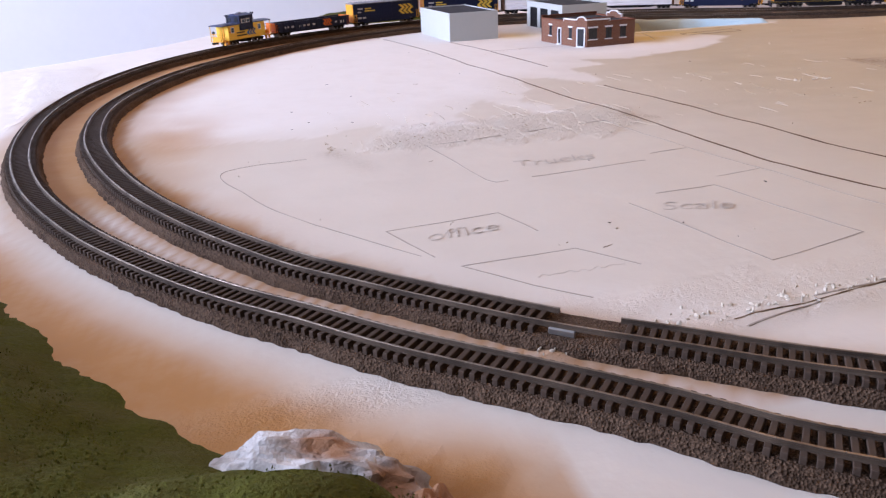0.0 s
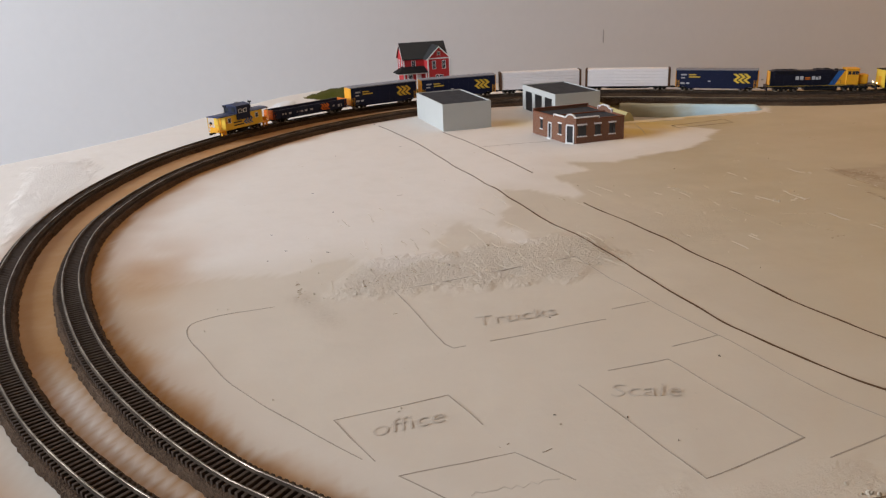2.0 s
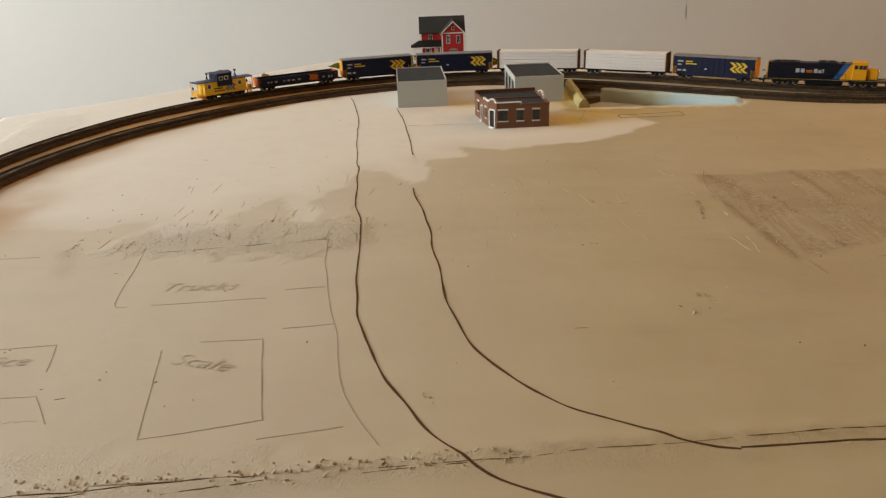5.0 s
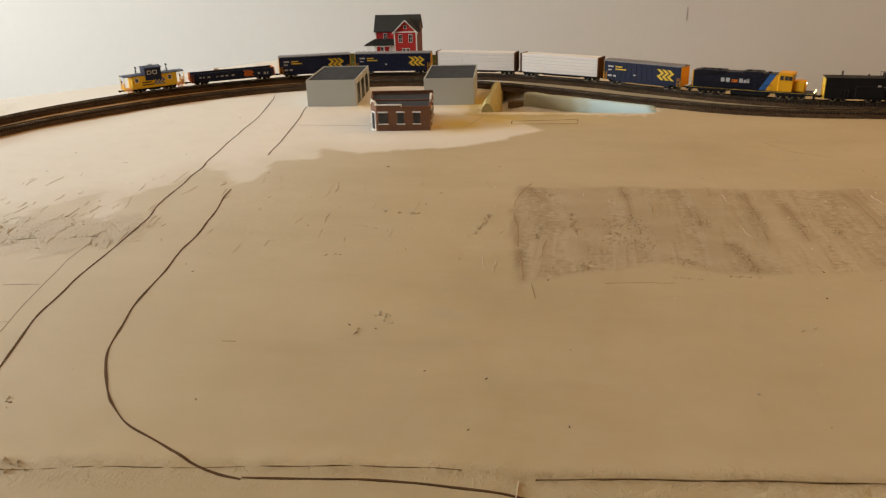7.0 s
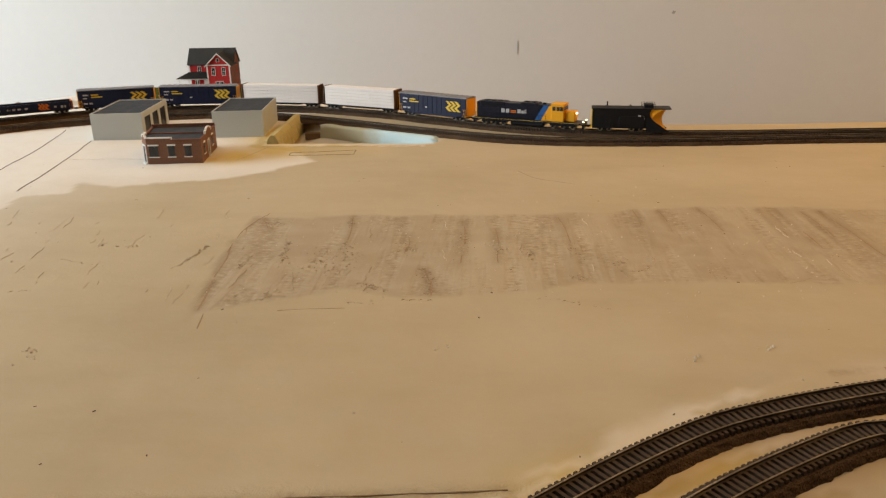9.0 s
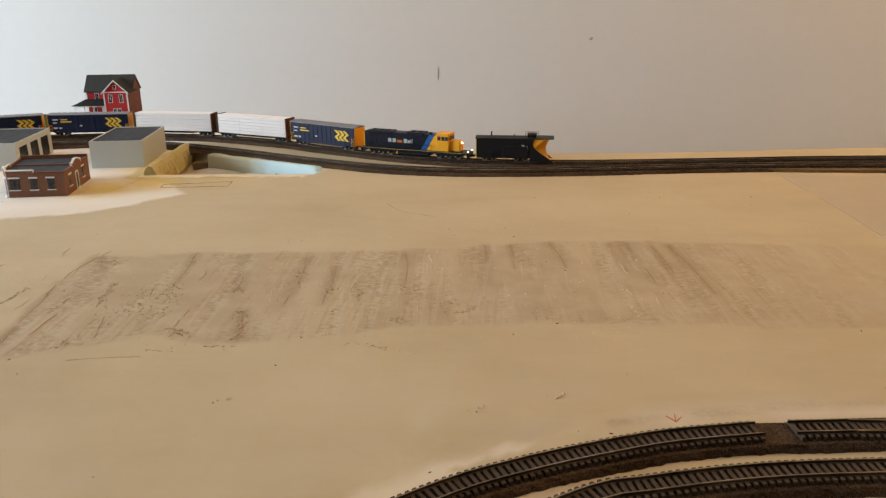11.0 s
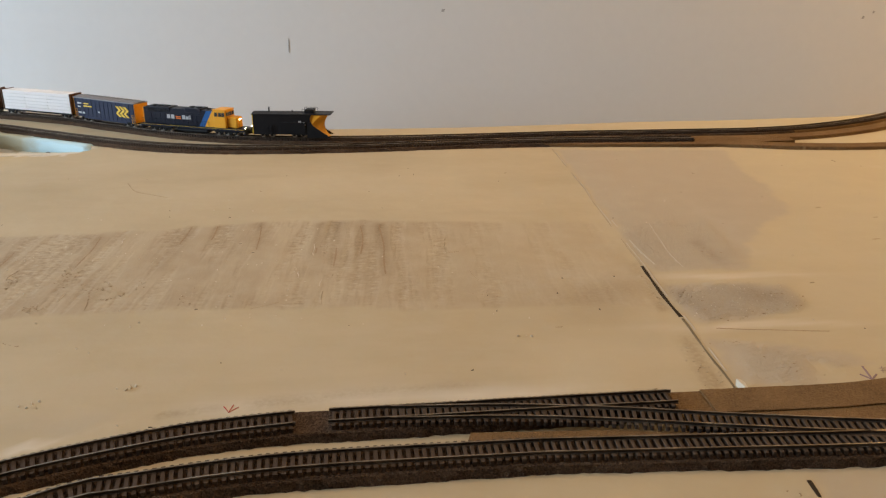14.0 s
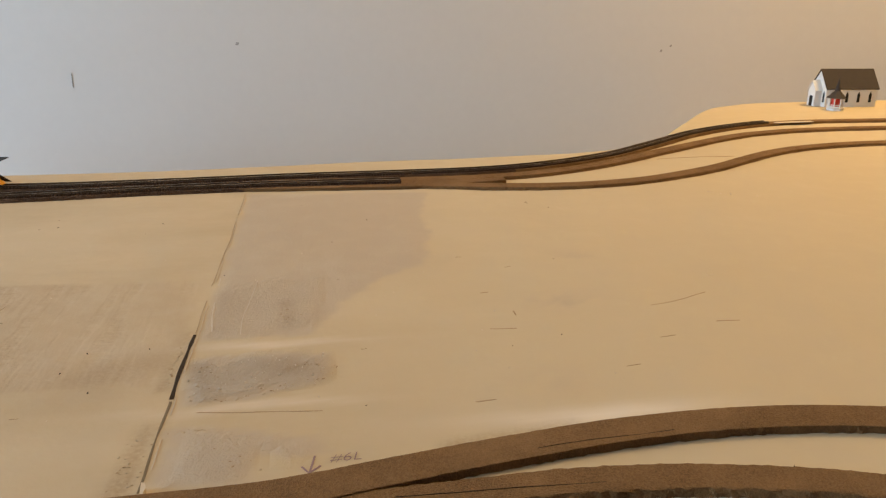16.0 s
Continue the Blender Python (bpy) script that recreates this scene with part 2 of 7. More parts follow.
def grass_material(name, a, b):
    m, n, l, p = nodes_of(name)
    co = n.new("ShaderNodeTexCoord").outputs["Object"]
    g1, g2 = noise_out(n, l, co, 700, 4), noise_out(n, l, co, 45, 4)
    c = mix_rgb(n, l, g1, a, b)
    c = mix_rgb(n, l, ramp(n, l, g2, 0.4, 0.7, 0.0, 0.6), c, (0.10, 0.085, 0.03))
    l.new(c, p.inputs["Base Color"])
    p.inputs["Roughness"].default_value = 0.95
    p.inputs["Specular IOR Level"].default_value = 0.08
    bump(n, l, p, g1, 1.0, 0.0015)
    return m


M["grass"] = grass_material("model_turf", (0.038, 0.039, 0.005), (0.105, 0.107, 0.014))
M["blade"] = grass_material("turf_fibres", (0.07, 0.075, 0.010), (0.15, 0.155, 0.028))


def stone_material():
    m, n, l, p = nodes_of("plaster_rock")
    co = n.new("ShaderNodeTexCoord").outputs["Object"]
    g1, g2 = noise_out(n, l, co, 90, 6, 0.65), noise_out(n, l, co, 500, 4)
    c = mix_rgb(n, l, ramp(n, l, g1, 0.42, 0.62), (0.58, 0.545, 0.50), (0.27, 0.24, 0.21))
    at = n.new("ShaderNodeAttribute")
    at.attribute_name = "paint"
    sep = n.new("ShaderNodeSeparateColor")
    l.new(at.outputs["Color"], sep.inputs[0])
    c = mix_rgb(n, l, sep.outputs[0], c, (0.30, 0.14, 0.06))
    l.new(c, p.inputs["Base Color"])
    p.inputs["Roughness"].default_value = 0.85
    bump(n, l, p, g2, 0.8, 0.001)
    return m


M["rock"] = stone_material()


def foam_material():
    m, n, l, p = nodes_of("blue_foam")
    co = n.new("ShaderNodeTexCoord").outputs["Object"]
    sep = n.new("ShaderNodeSeparateXYZ")
    l.new(co, sep.inputs[0])
    g1, g2 = noise_out(n, l, co, 45, 4), noise_out(n, l, co, 800, 3)
    # the garage's warm shade is put into the foam's colour, fading along x
    fac = math_out(n, l, "ADD", ramp(n, l, sep.outputs[0], 0.325, 0.375), math_out(n, l, "MULTIPLY", math_out(n, l, "SUBTRACT", g1, 0.5), 0.9))
    c = mix_rgb(n, l, ramp(n, l, fac, 0.2, 0.8), (0.44, 0.42, 0.30), (0.52, 0.69, 0.74))
    l.new(c, p.inputs["Base Color"])
    p.inputs["Roughness"].default_value = 0.8
    bump(n, l, p, g2, 0.6, 0.001)
    return m


M["foam"] = foam_material()


def glow_material(name, colour, strength):
    m, n, l, p = nodes_of(name)
    p.inputs["Base Color"].default_value = (*colour, 1)
    p.inputs["Emission Color"].default_value = (*colour, 1)
    p.inputs["Emission Strength"].default_value = strength
    return m


M["headlight"] = glow_material("headlight_glow", (1.0, 0.80, 0.45), 14.0)


def glass_material():
    m, n, l, p = nodes_of("dark_glass")
    p.inputs["Base Color"].default_value = (0.03, 0.035, 0.04, 1)
    p.inputs["Roughness"].default_value = 0.08
    return m


M["glass"] = glass_material()


def brick_material():
    m, n, l, p = nodes_of("small_bricks")
    co = n.new("ShaderNodeTexCoord").outputs["UV"]
    b = n.new("ShaderNodeTexBrick")
    b.inputs["Color1"].default_value, b.inputs["Color2"].default_value = (0.215, 0.08, 0.035, 1), (0.15, 0.05, 0.024, 1)
    b.inputs["Mortar"].default_value = (0.20, 0.11, 0.07, 1)
    b.inputs["Scale"].default_value, b.inputs["Mortar Size"].default_value = 1.0, 0.08
    b.inputs["Brick Width"].default_value, b.inputs["Row Height"].default_value = 1.5, 0.55
    l.new(co, b.inputs["Vector"])
    l.new(b.outputs["Color"], p.inputs["Base Color"])
    p.inputs["Roughness"].default_value = 0.8
    bump(n, l, p, b.outputs["Fac"], -0.4, 0.0002)
    return m


M["brick"] = brick_material()

# ---------------------------------------------------------------- building blocks
D = 0.1      # the plan below is in decimetres
MM = 0.001   # the models are in millimetres


def thing(name, label, category, m=None, group="", kind=""):
    ob = new(name)
    if m is not None:
        ob.matrix_world = m
    return tagged(ob, label, category, group, kind)


def mesh_of(name, bm, material, scale=MM):
    if scale != 1:
        bm.transform(Matrix.Scale(scale, 4))
    bmesh.ops.recalc_face_normals(bm, faces=bm.faces)
    me = bpy.data.meshes.new(name)
    bm.to_mesh(me)
    bm.free()
    me.materials.append(material)
    return me


def part(name, bm, material, parent, label="", scale=MM):
    ob = new(name, mesh_of(name, bm, material, scale))
    ob.parent = parent
    if label:
        tagged(ob, label)
    return ob


def box(bm, x0, x1, y0, y1, z0, z1, bevel=0.0):
    made = bmesh.ops.create_cube(bm, size=1, matrix=Matrix.LocRotScale(((x0 + x1) / 2, (y0 + y1) / 2, (z0 + z1) / 2), None, (abs(x1 - x0), abs(y1 - y0), abs(z1 - z0))))
    if bevel:
        edges = list({e for v in made["verts"] for e in v.link_edges})
        bmesh.ops.bevel(bm, geom=edges, offset=bevel, segments=1, affect="EDGES")
    return bm


def boxed(*a, bevel=0.0):
    return box(bmesh.new(), *a, bevel=bevel)


def rod(bm, p0, p1, r, seg=6, r2=None):
    p0, p1 = Vector(p0), Vector(p1)
    d = p1 - p0
    m = Matrix.Translation((p0 + p1) / 2) @ d.to_track_quat("Z", "Y").to_matrix().to_4x4()
    bmesh.ops.create_cone(bm, cap_ends=True, segments=seg, radius1=r, radius2=r if r2 is None else r2, depth=d.length, matrix=m)
    return bm


def prism(bm, pts, axis, a, b):
    """Extrudes a flat outline between a and b along the axis x, y or z; the outline is in the other two, in order."""
    def put(u, v, w):
        return {"x": (w, u, v), "y": (u, w, v), "z": (u, v, w)}[axis]
    lo = [bm.verts.new(put(u, v, a)) for u, v in pts]
    hi = [bm.verts.new(put(u, v, b)) for u, v in pts]
    bm.faces.new(lo)
    bm.faces.new(hi)
    k = len(pts)
    for i in range(k):
        bm.faces.new((lo[i], lo[(i + 1) % k], hi[(i + 1) % k], hi[i]))
    return bm


def spline(points, step=0.04):
    """An even run of places along a smooth line through plan points, in decimetres."""
    p = [Vector((*q, 0.0)[:3]) for q in points]
    p = [p[0] * 2 - p[1]] + p + [p[-1] * 2 - p[-2]]
    out = []
    for i in range(1, len(p) - 2):
        n = max(2, int((p[i + 1] - p[i]).length / 0.02))
        for k in range(n):
            t = k / n
            out.append(0.5 * (2 * p[i] + (p[i + 1] - p[i - 1]) * t + (2 * p[i - 1] - 5 * p[i] + 4 * p[i + 1] - p[i + 2]) * t * t + (3 * p[i] - p[i - 1] - 3 * p[i + 1] + p[i + 2]) * t ** 3))
    out.append(p[-2])
    run, far = [out[0]], 0.0
    acc = [0.0]
    for a, b in zip(out, out[1:]):
        acc.append(acc[-1] + (b - a).length)
    even = []
    k = 0
    for j in range(int(acc[-1] / step) + 1):
        s = j * step
        while acc[k + 1] < s and k < len(acc) - 2:
            k += 1
        t = (s - acc[k]) / max(1e-9, acc[k + 1] - acc[k])
        even.append(out[k].lerp(out[k + 1], t))
    return even


class Line:
    """A run of track, by its length in decimetres."""

    def __init__(self, points):
        self.step = 0.04
        self.p = spline(points, self.step)
        self.length = self.step * (len(self.p) - 1)

    def at(self, s):
        u = min(max(s / self.step, 0), len(self.p) - 1.001)
        k = int(u)
        return self.p[k].lerp(self.p[k + 1], u - k)

    def way(self, s):
        return (self.at(s + 0.06) - self.at(s - 0.06)).normalized()

    def nearest(self, x, y):
        return min(range(len(self.p)), key=lambda k: (self.p[k].x - x) ** 2 + (self.p[k].y - y) ** 2) * self.step


def swept(line, s0, s1, outline, lift=0.0, step=0.08, closed=True, ragged=0.0):
    """Sweeps an outline of (across, up) in millimetres along a line."""
    bm = bmesh.new()
    n = max(2, int((s1 - s0) / step))
    rings = []
    for k in range(n + 1):
        s = s0 + (s1 - s0) * k / n
        p, w = line.at(s), line.way(s)
        side = Vector((w.y, -w.x, 0))
        ring = []
        for u, v in outline:
            wob = ragged * (random.random() - 0.5) if v < 3.0 else ragged * 0.3 * (random.random() - 0.5)
            q = p * 100 + side * (u + wob)
            ring.append(bm.verts.new((q.x, q.y, q.z + v + lift)))
        rings.append(ring)
    k = len(outline)
    for a, b in zip(rings, rings[1:]):
        for i in range(k if closed else k - 1):
            bm.faces.new((a[i], a[(i + 1) % k], b[(i + 1) % k], b[i]))
    if closed:
        bm.faces.new(rings[0])
        bm.faces.new(rings[-1])
    return bm


def smooth(a, b, x):
    t = min(1.0, max(0.0, (x - a) / (b - a)))
    return t * t * (3 - 2 * t)


def inside(poly, x, y):
    hit = False
    for (x0, y0), (x1, y1) in zip(poly, poly[1:] + poly[:1]):
        if (y0 > y) != (y1 > y) and x < (x1 - x0) * (y - y0) / (y1 - y0) + x0:
            hit = not hit
    return hit


def edge_gap(poly, x, y, shut=True):
    best = 9e9
    for (x0, y0), (x1, y1) in zip(poly, (poly[1:] + poly[:1]) if shut else poly[1:]):
        dx, dy = x1 - x0, y1 - y0
        t = min(1, max(0, ((x - x0) * dx + (y - y0) * dy) / (dx * dx + dy * dy + 1e-9)))
        best = min(best, math.hypot(x - x0 - t * dx, y - y0 - t * dy))
    return best


def fbm(x, y, f, seed=0.0):
    return noise.fractal(Vector((x * f, y * f, seed)), 1.0, 2.0, 3)


# ---------------------------------------------------------------- plan of the lines
OUTER = Line([(8.1, 3.9), (7.11, 3.85), (6.54, 3.75), (6.27, 3.66), (5.6, 3.2), (4.9, 2.5), (3.8, 1.5), (2.2, 1.1), (0.6, 1.4), (-0.39, 1.98), (-0.7, 2.25),
              (-0.91, 2.43), (-1.28, 2.74), (-1.5, 2.96), (-1.77, 3.22), (-2.06, 3.57), (-2.38, 4.05), (-2.72, 4.75), (-2.96, 5.55), (-3.08, 6.45), (-3.05, 7.34),
              (-2.9, 8.12), (-2.62, 8.93), (-2.2, 9.65), (-1.68, 10.25), (-1.05, 10.75), (-0.4, 11.13), (0.3, 11.38), (1.35, 11.5), (2.5, 11.37), (3.5, 10.98), (4.3, 10.5), (5.1, 10.05),
              (6.1, 9.75), (7.2, 9.68), (8.4, 9.74), (9.6, 9.83), (10.6, 9.86), (11.6, 9.92), (12.4, 10.12), (13.3, 10.55), (14.05, 11.12), (15.05, 11.92),
              (15.98, 12.42), (16.85, 12.7), (17.9, 12.8), (19.8, 12.75)])
INNER = Line([(7.12, 4.16), (6.81, 4.11), (6.56, 4.05), (6.09, 3.88), (5.69, 3.67), (5.1, 3.2), (4.5, 2.6), (3.6, 1.9), (2.2, 1.5), (0.8, 1.72), (-0.15, 2.26), (-0.55, 2.54), (-0.81, 2.73),
              (-1.08, 2.97), (-1.35, 3.23), (-1.57, 3.46), (-1.93, 3.98), (-2.24, 4.57), (-2.5, 5.28), (-2.64, 5.9), (-2.69, 6.65), (-2.58, 7.42), (-2.36, 8.15),
              (-2.02, 8.8), (-1.52, 9.48), (-0.98, 10.02), (-0.36, 10.46), (0.25, 10.75), (1.2, 10.97), (2.1, 10.87), (2.98, 10.5), (3.71, 10.1), (4.38, 9.75), (5.0, 9.48), (5.6, 9.33),
              (6.2, 9.29), (6.9, 9.31), (7.6, 9.37), (8.5, 9.46), (9.4, 9.5), (10.72, 9.5)])
MID = Line([(10.0, 9.62), (10.9, 9.62), (11.5, 9.64), (12.3, 9.8), (13.1, 10.15), (14.2, 10.85), (15.4, 11.6), (16.2, 11.93), (17.3, 12.12), (19.8, 12.15)])
LOW = Line([(10.0, 9.5), (10.7, 9.44), (11.5, 9.28), (12.1, 9.2), (12.7, 9.22), (13.4, 9.38), (14.3, 9.8), (14.9, 10.2), (15.5, 10.58), (16.2, 10.86), (17.3, 11.03), (19.8, 11.05)])
FRONT = Line([(7.11, 4.16), (7.6, 4.185), (8.2, 4.22), (8.78, 4.25)])
CROSS = Line([(7.5, 4.175), (8.0, 4.165), (8.45, 4.12), (8.91, 4.05), (9.4, 3.985), (9.9, 3.93), (10.5, 3.9)])
SIDE = Line([(8.1, 3.9), (9.1, 3.89), (10.2, 3.87), (11.4, 3.72), (12.6, 3.45), (13.6, 3.0)])
BRANCH = Line([(8.9, 4.24), (9.6, 4.27), (10.2, 4.38), (10.7, 4.47), (11.2, 4.54), (11.8, 4.56), (12.4, 4.49), (13.2, 4.28), (14.2, 3.85), (15.2, 3.2)])
BRANCH2 = Line([(8.9, 4.1), (9.6, 4.14), (10.3, 4.18), (10.9, 4.2), (11.5, 4.14), (12.2, 3.95), (13.2, 3.5), (14.2, 2.9)])

BACK = spline([(-4.4, 9.3), (-4.0, 9.7), (-3.2, 10.5), (-2.6, 11.3), (-1.8, 12.6), (-0.9, 13.5), (0.5, 13.75), (1.5, 13.45), (1.85, 13.2), (2.2, 12.7), (3.0, 11.95), (4.2, 11.2), (5.4, 10.62),
               (6.5, 10.42), (8.8, 10.5), (10.2, 10.65), (12.0, 10.78), (13.2, 10.95), (14.2, 11.4), (15.2, 12.65), (16.4, 14.2), (17.1, 14.7), (18.0, 15.0), (20.6, 15.1)], 0.05)
BX, BY = [p.x for p in BACK], [p.y for p in BACK]
POND = [(2.42, 9.25), (2.5, 10.75), (2.95, 10.36), (3.5, 10.06), (4.1, 9.74), (4.36, 9.6), (4.2, 9.25)]
HILL = [(-4.6, 5.4), (-3.2, 4.4), (-2.5, 3.47), (-2.22, 3.0), (-2.03, 2.74), (-1.84, 2.46), (-1.64, 2.2), (-1.34, 2.02), (-1.22, 1.75), (-1.12, 1.2), (-1.1, 0.4), (-1.2, -0.6), (-4.6, -0.6)]


def ground_z(x, y):
    """Height of the board in decimetres."""
    z = 0.006 * fbm(x, y, 0.9, 3.0) + 0.0015 * fbm(x, y, 6.0, 5.0)
    if inside(POND, x, y):
        d = edge_gap(POND[1:6], x, y, False)
        z += -0.2 * smooth(9.28, 10.1, y) * (1 - 0.35 * smooth(0.3, 0.0, d))
    if -0.9 < x < 3.38 and 2.4 < y < 3.5:   # lumpy lip behind the seam
        lip = float(np.interp(x, (-0.9, 0.3, 1.4, 2.3, 3.4), (2.62, 2.77, 2.98, 3.13, 3.25)))
        z += max(0.0, 0.010 + 0.012 * fbm(x, y, 6.0, 12.0)) * math.exp(-((y - lip) / 0.045) ** 2)
    if x > 3.38 and y < 3.6:   # the front board lies a little lower
        z -= 0.006 * smooth(-0.02, 0.02, 3.175 + 0.12 * (x - 3.41) - y) * smooth(3.38, 3.42, x)
    return z


# ---------------------------------------------------------------- room
def wall_mesh(name, x0, x1, y0, y1, z0, z1, material, label):
    ob = new(name, mesh_of(name, boxed(x0, x1, y0, y1, z0, z1), material, 1))
    return tagged(ob, label, "wall", kind="structure")


RX0, RX1, RY0, RY1, RZ0, RZ1 = -1.8, 3.6, -2.2, 1.738, -0.9, 1.5
wall_mesh("wall_north", RX0 - 0.1, RX1 + 0.1, RY1, RY1 + 0.1, RZ0, RZ1, M["wallpaint"], "plain pale grey painted room wall behind the layout")
# out of view; made dark to cut light bounced onto the board's front
wall_mesh("wall_south", RX0 - 0.1, RX1 + 0.1, RY0 - 0.1, RY0, RZ0, RZ1, M["darkwall"], "unseen dark brown wall behind the camera, darkened to cut bounced light")
wall_mesh("wall_east", RX1, RX1 + 0.1, RY0, RY1, RZ0, RZ1, M["wallpaint"], "plain pale grey painted room wall")
# end wall with the window opening
west = bmesh.new()
for a in ((RY0, -0.05, RZ0, RZ1), (1.15, RY1, RZ0, RZ1), (-0.05, 1.15, RZ0, 0.16), (-0.05, 1.15, 0.96, RZ1)):
    box(west, RX0 - 0.1, RX0, a[0], a[1], a[2], a[3])
tagged(new("wall_west", mesh_of("wall_west", west, M["wallpaint"], 1)), "plain pale grey painted room wall with a window opening", "wall", kind="structure")
fl = tagged(new("floor", mesh_of("floor", boxed(RX0 - 0.1, RX1 + 0.1, RY0 - 0.1, RY1 + 0.1, RZ0 - 0.05, RZ0), M["floorwood"], 1)), "dark brown room floor", "floor", kind="structure")
tagged(new("ceiling", mesh_of("ceiling", boxed(RX0 - 0.1, RX1 + 0.1, RY0 - 0.1, RY1 + 0.1, RZ1, RZ1 + 0.05), M["ceilpaint"], 1)), "plain white ceiling", "ceiling", kind="structure")

# small scuffs on the wall
for k, (x, z, w, h) in enumerate(((0.5372, 0.0251, 0.0012, 0.014), (0.8411, 0.0905, 0.004, 0.003), (1.69, 0.075, 0.003, 0.003), (1.71, 0.085, 0.0025, 0.0025))):
    tagged(new("wall_scuff", mesh_of("wall_scuff", prism(bmesh.new(), [(x - w, z - h * 0.8), (x + w * 0.4, z - h), (x + w, z + h * 0.7), (x - w * 0.3, z + h)], "y", RY1 - 0.0008, RY1 + 0.001), M["scuff"], 1)),
           "small dark scuff mark on the pale wall", "scuff", group="wall scuffs", kind="structure")


# ---------------------------------------------------------------- the board
TRACKPTS = INNER.p[::2] + OUTER.p[::2]
TO, TI = np.array([(p.x, p.y) for p in OUTER.p[::4]]), np.array([(p.x, p.y) for p in INNER.p[::4]])
TP = np.array([(p.x, p.y) for p in TRACKPTS])
PALE = [(-4.5, 6.0), (-2.4, 5.75), (-2.15, 5.5), (-1.34, 5.48), (-1.0, 5.62), (-0.75, 5.25), (-0.52, 5.45), (-0.28, 5.4), (-0.36, 5.79), (-0.28, 5.97), (-0.14, 6.16), (0.05, 5.6), (0.28, 5.55), (0.27, 5.85), (0.13, 6.05), (0.33, 6.44), (0.37, 6.85), (0.58, 6.82), (0.83, 6.48), (0.99, 6.6),
        (0.93, 7.22), (1.32, 7.28), (1.2, 7.62), (1.6, 7.5), (1.89, 7.63), (2.38, 7.78), (2.8, 8.1), (3.15, 8.5), (2.9, 9.0), (2.3, 9.2), (2.3, 11.2), (4.0, 11.2), (2.5, 13.5), (-1.0, 14.5), (-4.5, 11)]
STRIP = [(3.05, 6.69), (3.53, 6.66), (3.86, 6.76), (4.72, 6.79), (5.41, 6.82), (6.0, 6.93), (7.03, 7.04), (7.85, 6.96), (9.08, 6.9), (9.06, 5.3), (8.55, 5.34), (8.0, 5.31), (7.37, 5.36), (6.69, 5.42), (5.49, 5.35), (5.16, 5.21), (4.41, 5.1), (3.99, 5.2), (3.61, 5.01), (3.39, 4.92), (3.28, 4.75), (3.1, 5.6)]
GREYS = [[(9.13, 9.3), (10.95, 9.2), (10.9, 8.96), (10.76, 8.27), (10.8, 7.86), (10.67, 7.26), (10.67, 7.03), (10.46, 6.91), (10.07, 6.45), (9.82, 5.9), (9.78, 5.82), (9.12, 5.84)], [(9.11, 5.66), (9.61, 5.68), (9.92, 5.63), (9.9, 5.29), (9.85, 5.23), (9.5, 5.14), (9.16, 5.03), (9.1, 5.04)],
         [(9.1, 4.9), (9.58, 4.85), (9.87, 4.77), (9.89, 4.63), (9.75, 4.54), (9.58, 4.62), (9.55, 4.38), (9.1, 4.38)], [(9.12, 3.84), (9.5, 3.8), (9.9, 3.7), (9.9, 3.2), (9.3, 3.3), (9.1, 3.6)]]
ROUGH = [([(-1.2, 5.0), (-0.9, 5.65), (0.7, 5.75), (0.75, 5.1), (0.2, 4.9), (-0.6, 4.95)], 0.6), ([(-1.1, 2.7), (-0.9, 3.0), (1.3, 3.1), (1.4, 2.85), (0.4, 2.7)], 0.2),
         ([(3.4, 2.3), (3.41, 3.17), (5.1, 3.36), (5.1, 2.3)], 1.0), ([(0.9, 6.2), (1.0, 5.3), (3.1, 5.2), (3.1, 6.5)], 0.1), (STRIP, 0.05), (GREYS[0], 0.12), ([(9.12, 6.85), (9.9, 6.87), (9.84, 5.86), (9.12, 5.84)], 0.4), (GREYS[1], 0.8), (GREYS[2], 0.45), ([(-3.9, 9.4), (-3.3, 6.2), (-3.2, 7.4), (-3.0, 8.6), (-3.4, 9.6)], 0.5),
         ([(-1.9, 2.6), (-1.2, 2.3), (-0.6, 1.7), (-0.9, 1.6), (-1.5, 2.2)], 0.4)]


# soft brown smears: from, to, half width, strength
STREAKS = [(6.96, 6.92, 6.97, 6.3, 0.03, 0.8), (7.08, 6.93, 7.11, 6.05, 0.03, 0.7), (7.25, 6.85, 7.28, 6.26, 0.03, 0.8), (7.39, 6.87, 7.45, 5.9, 0.035, 0.9), (6.5, 6.95, 6.56, 6.39, 0.03, 0.7), (6.0, 6.91, 6.0, 6.05, 0.03, 0.7), (6.19, 6.91, 6.2, 6.4, 0.025, 0.5),
           (5.41, 6.7, 5.46, 6.1, 0.03, 0.5), (4.71, 6.6, 4.72, 5.7, 0.04, 0.7), (4.94, 6.4, 4.96, 5.7, 0.04, 0.6), (4.49, 5.6, 4.57, 5.15, 0.035, 0.9), (4.32, 6.3, 4.35, 5.9, 0.04, 0.5), (3.85, 6.7, 3.92, 5.9, 0.03, 0.5), (3.21, 5.35, 3.27, 4.9, 0.03, 1.0), (3.1, 6.1, 3.2, 5.4, 0.02, 0.6), (3.18, 6.6, 3.3, 6.3, 0.04, 0.6)]
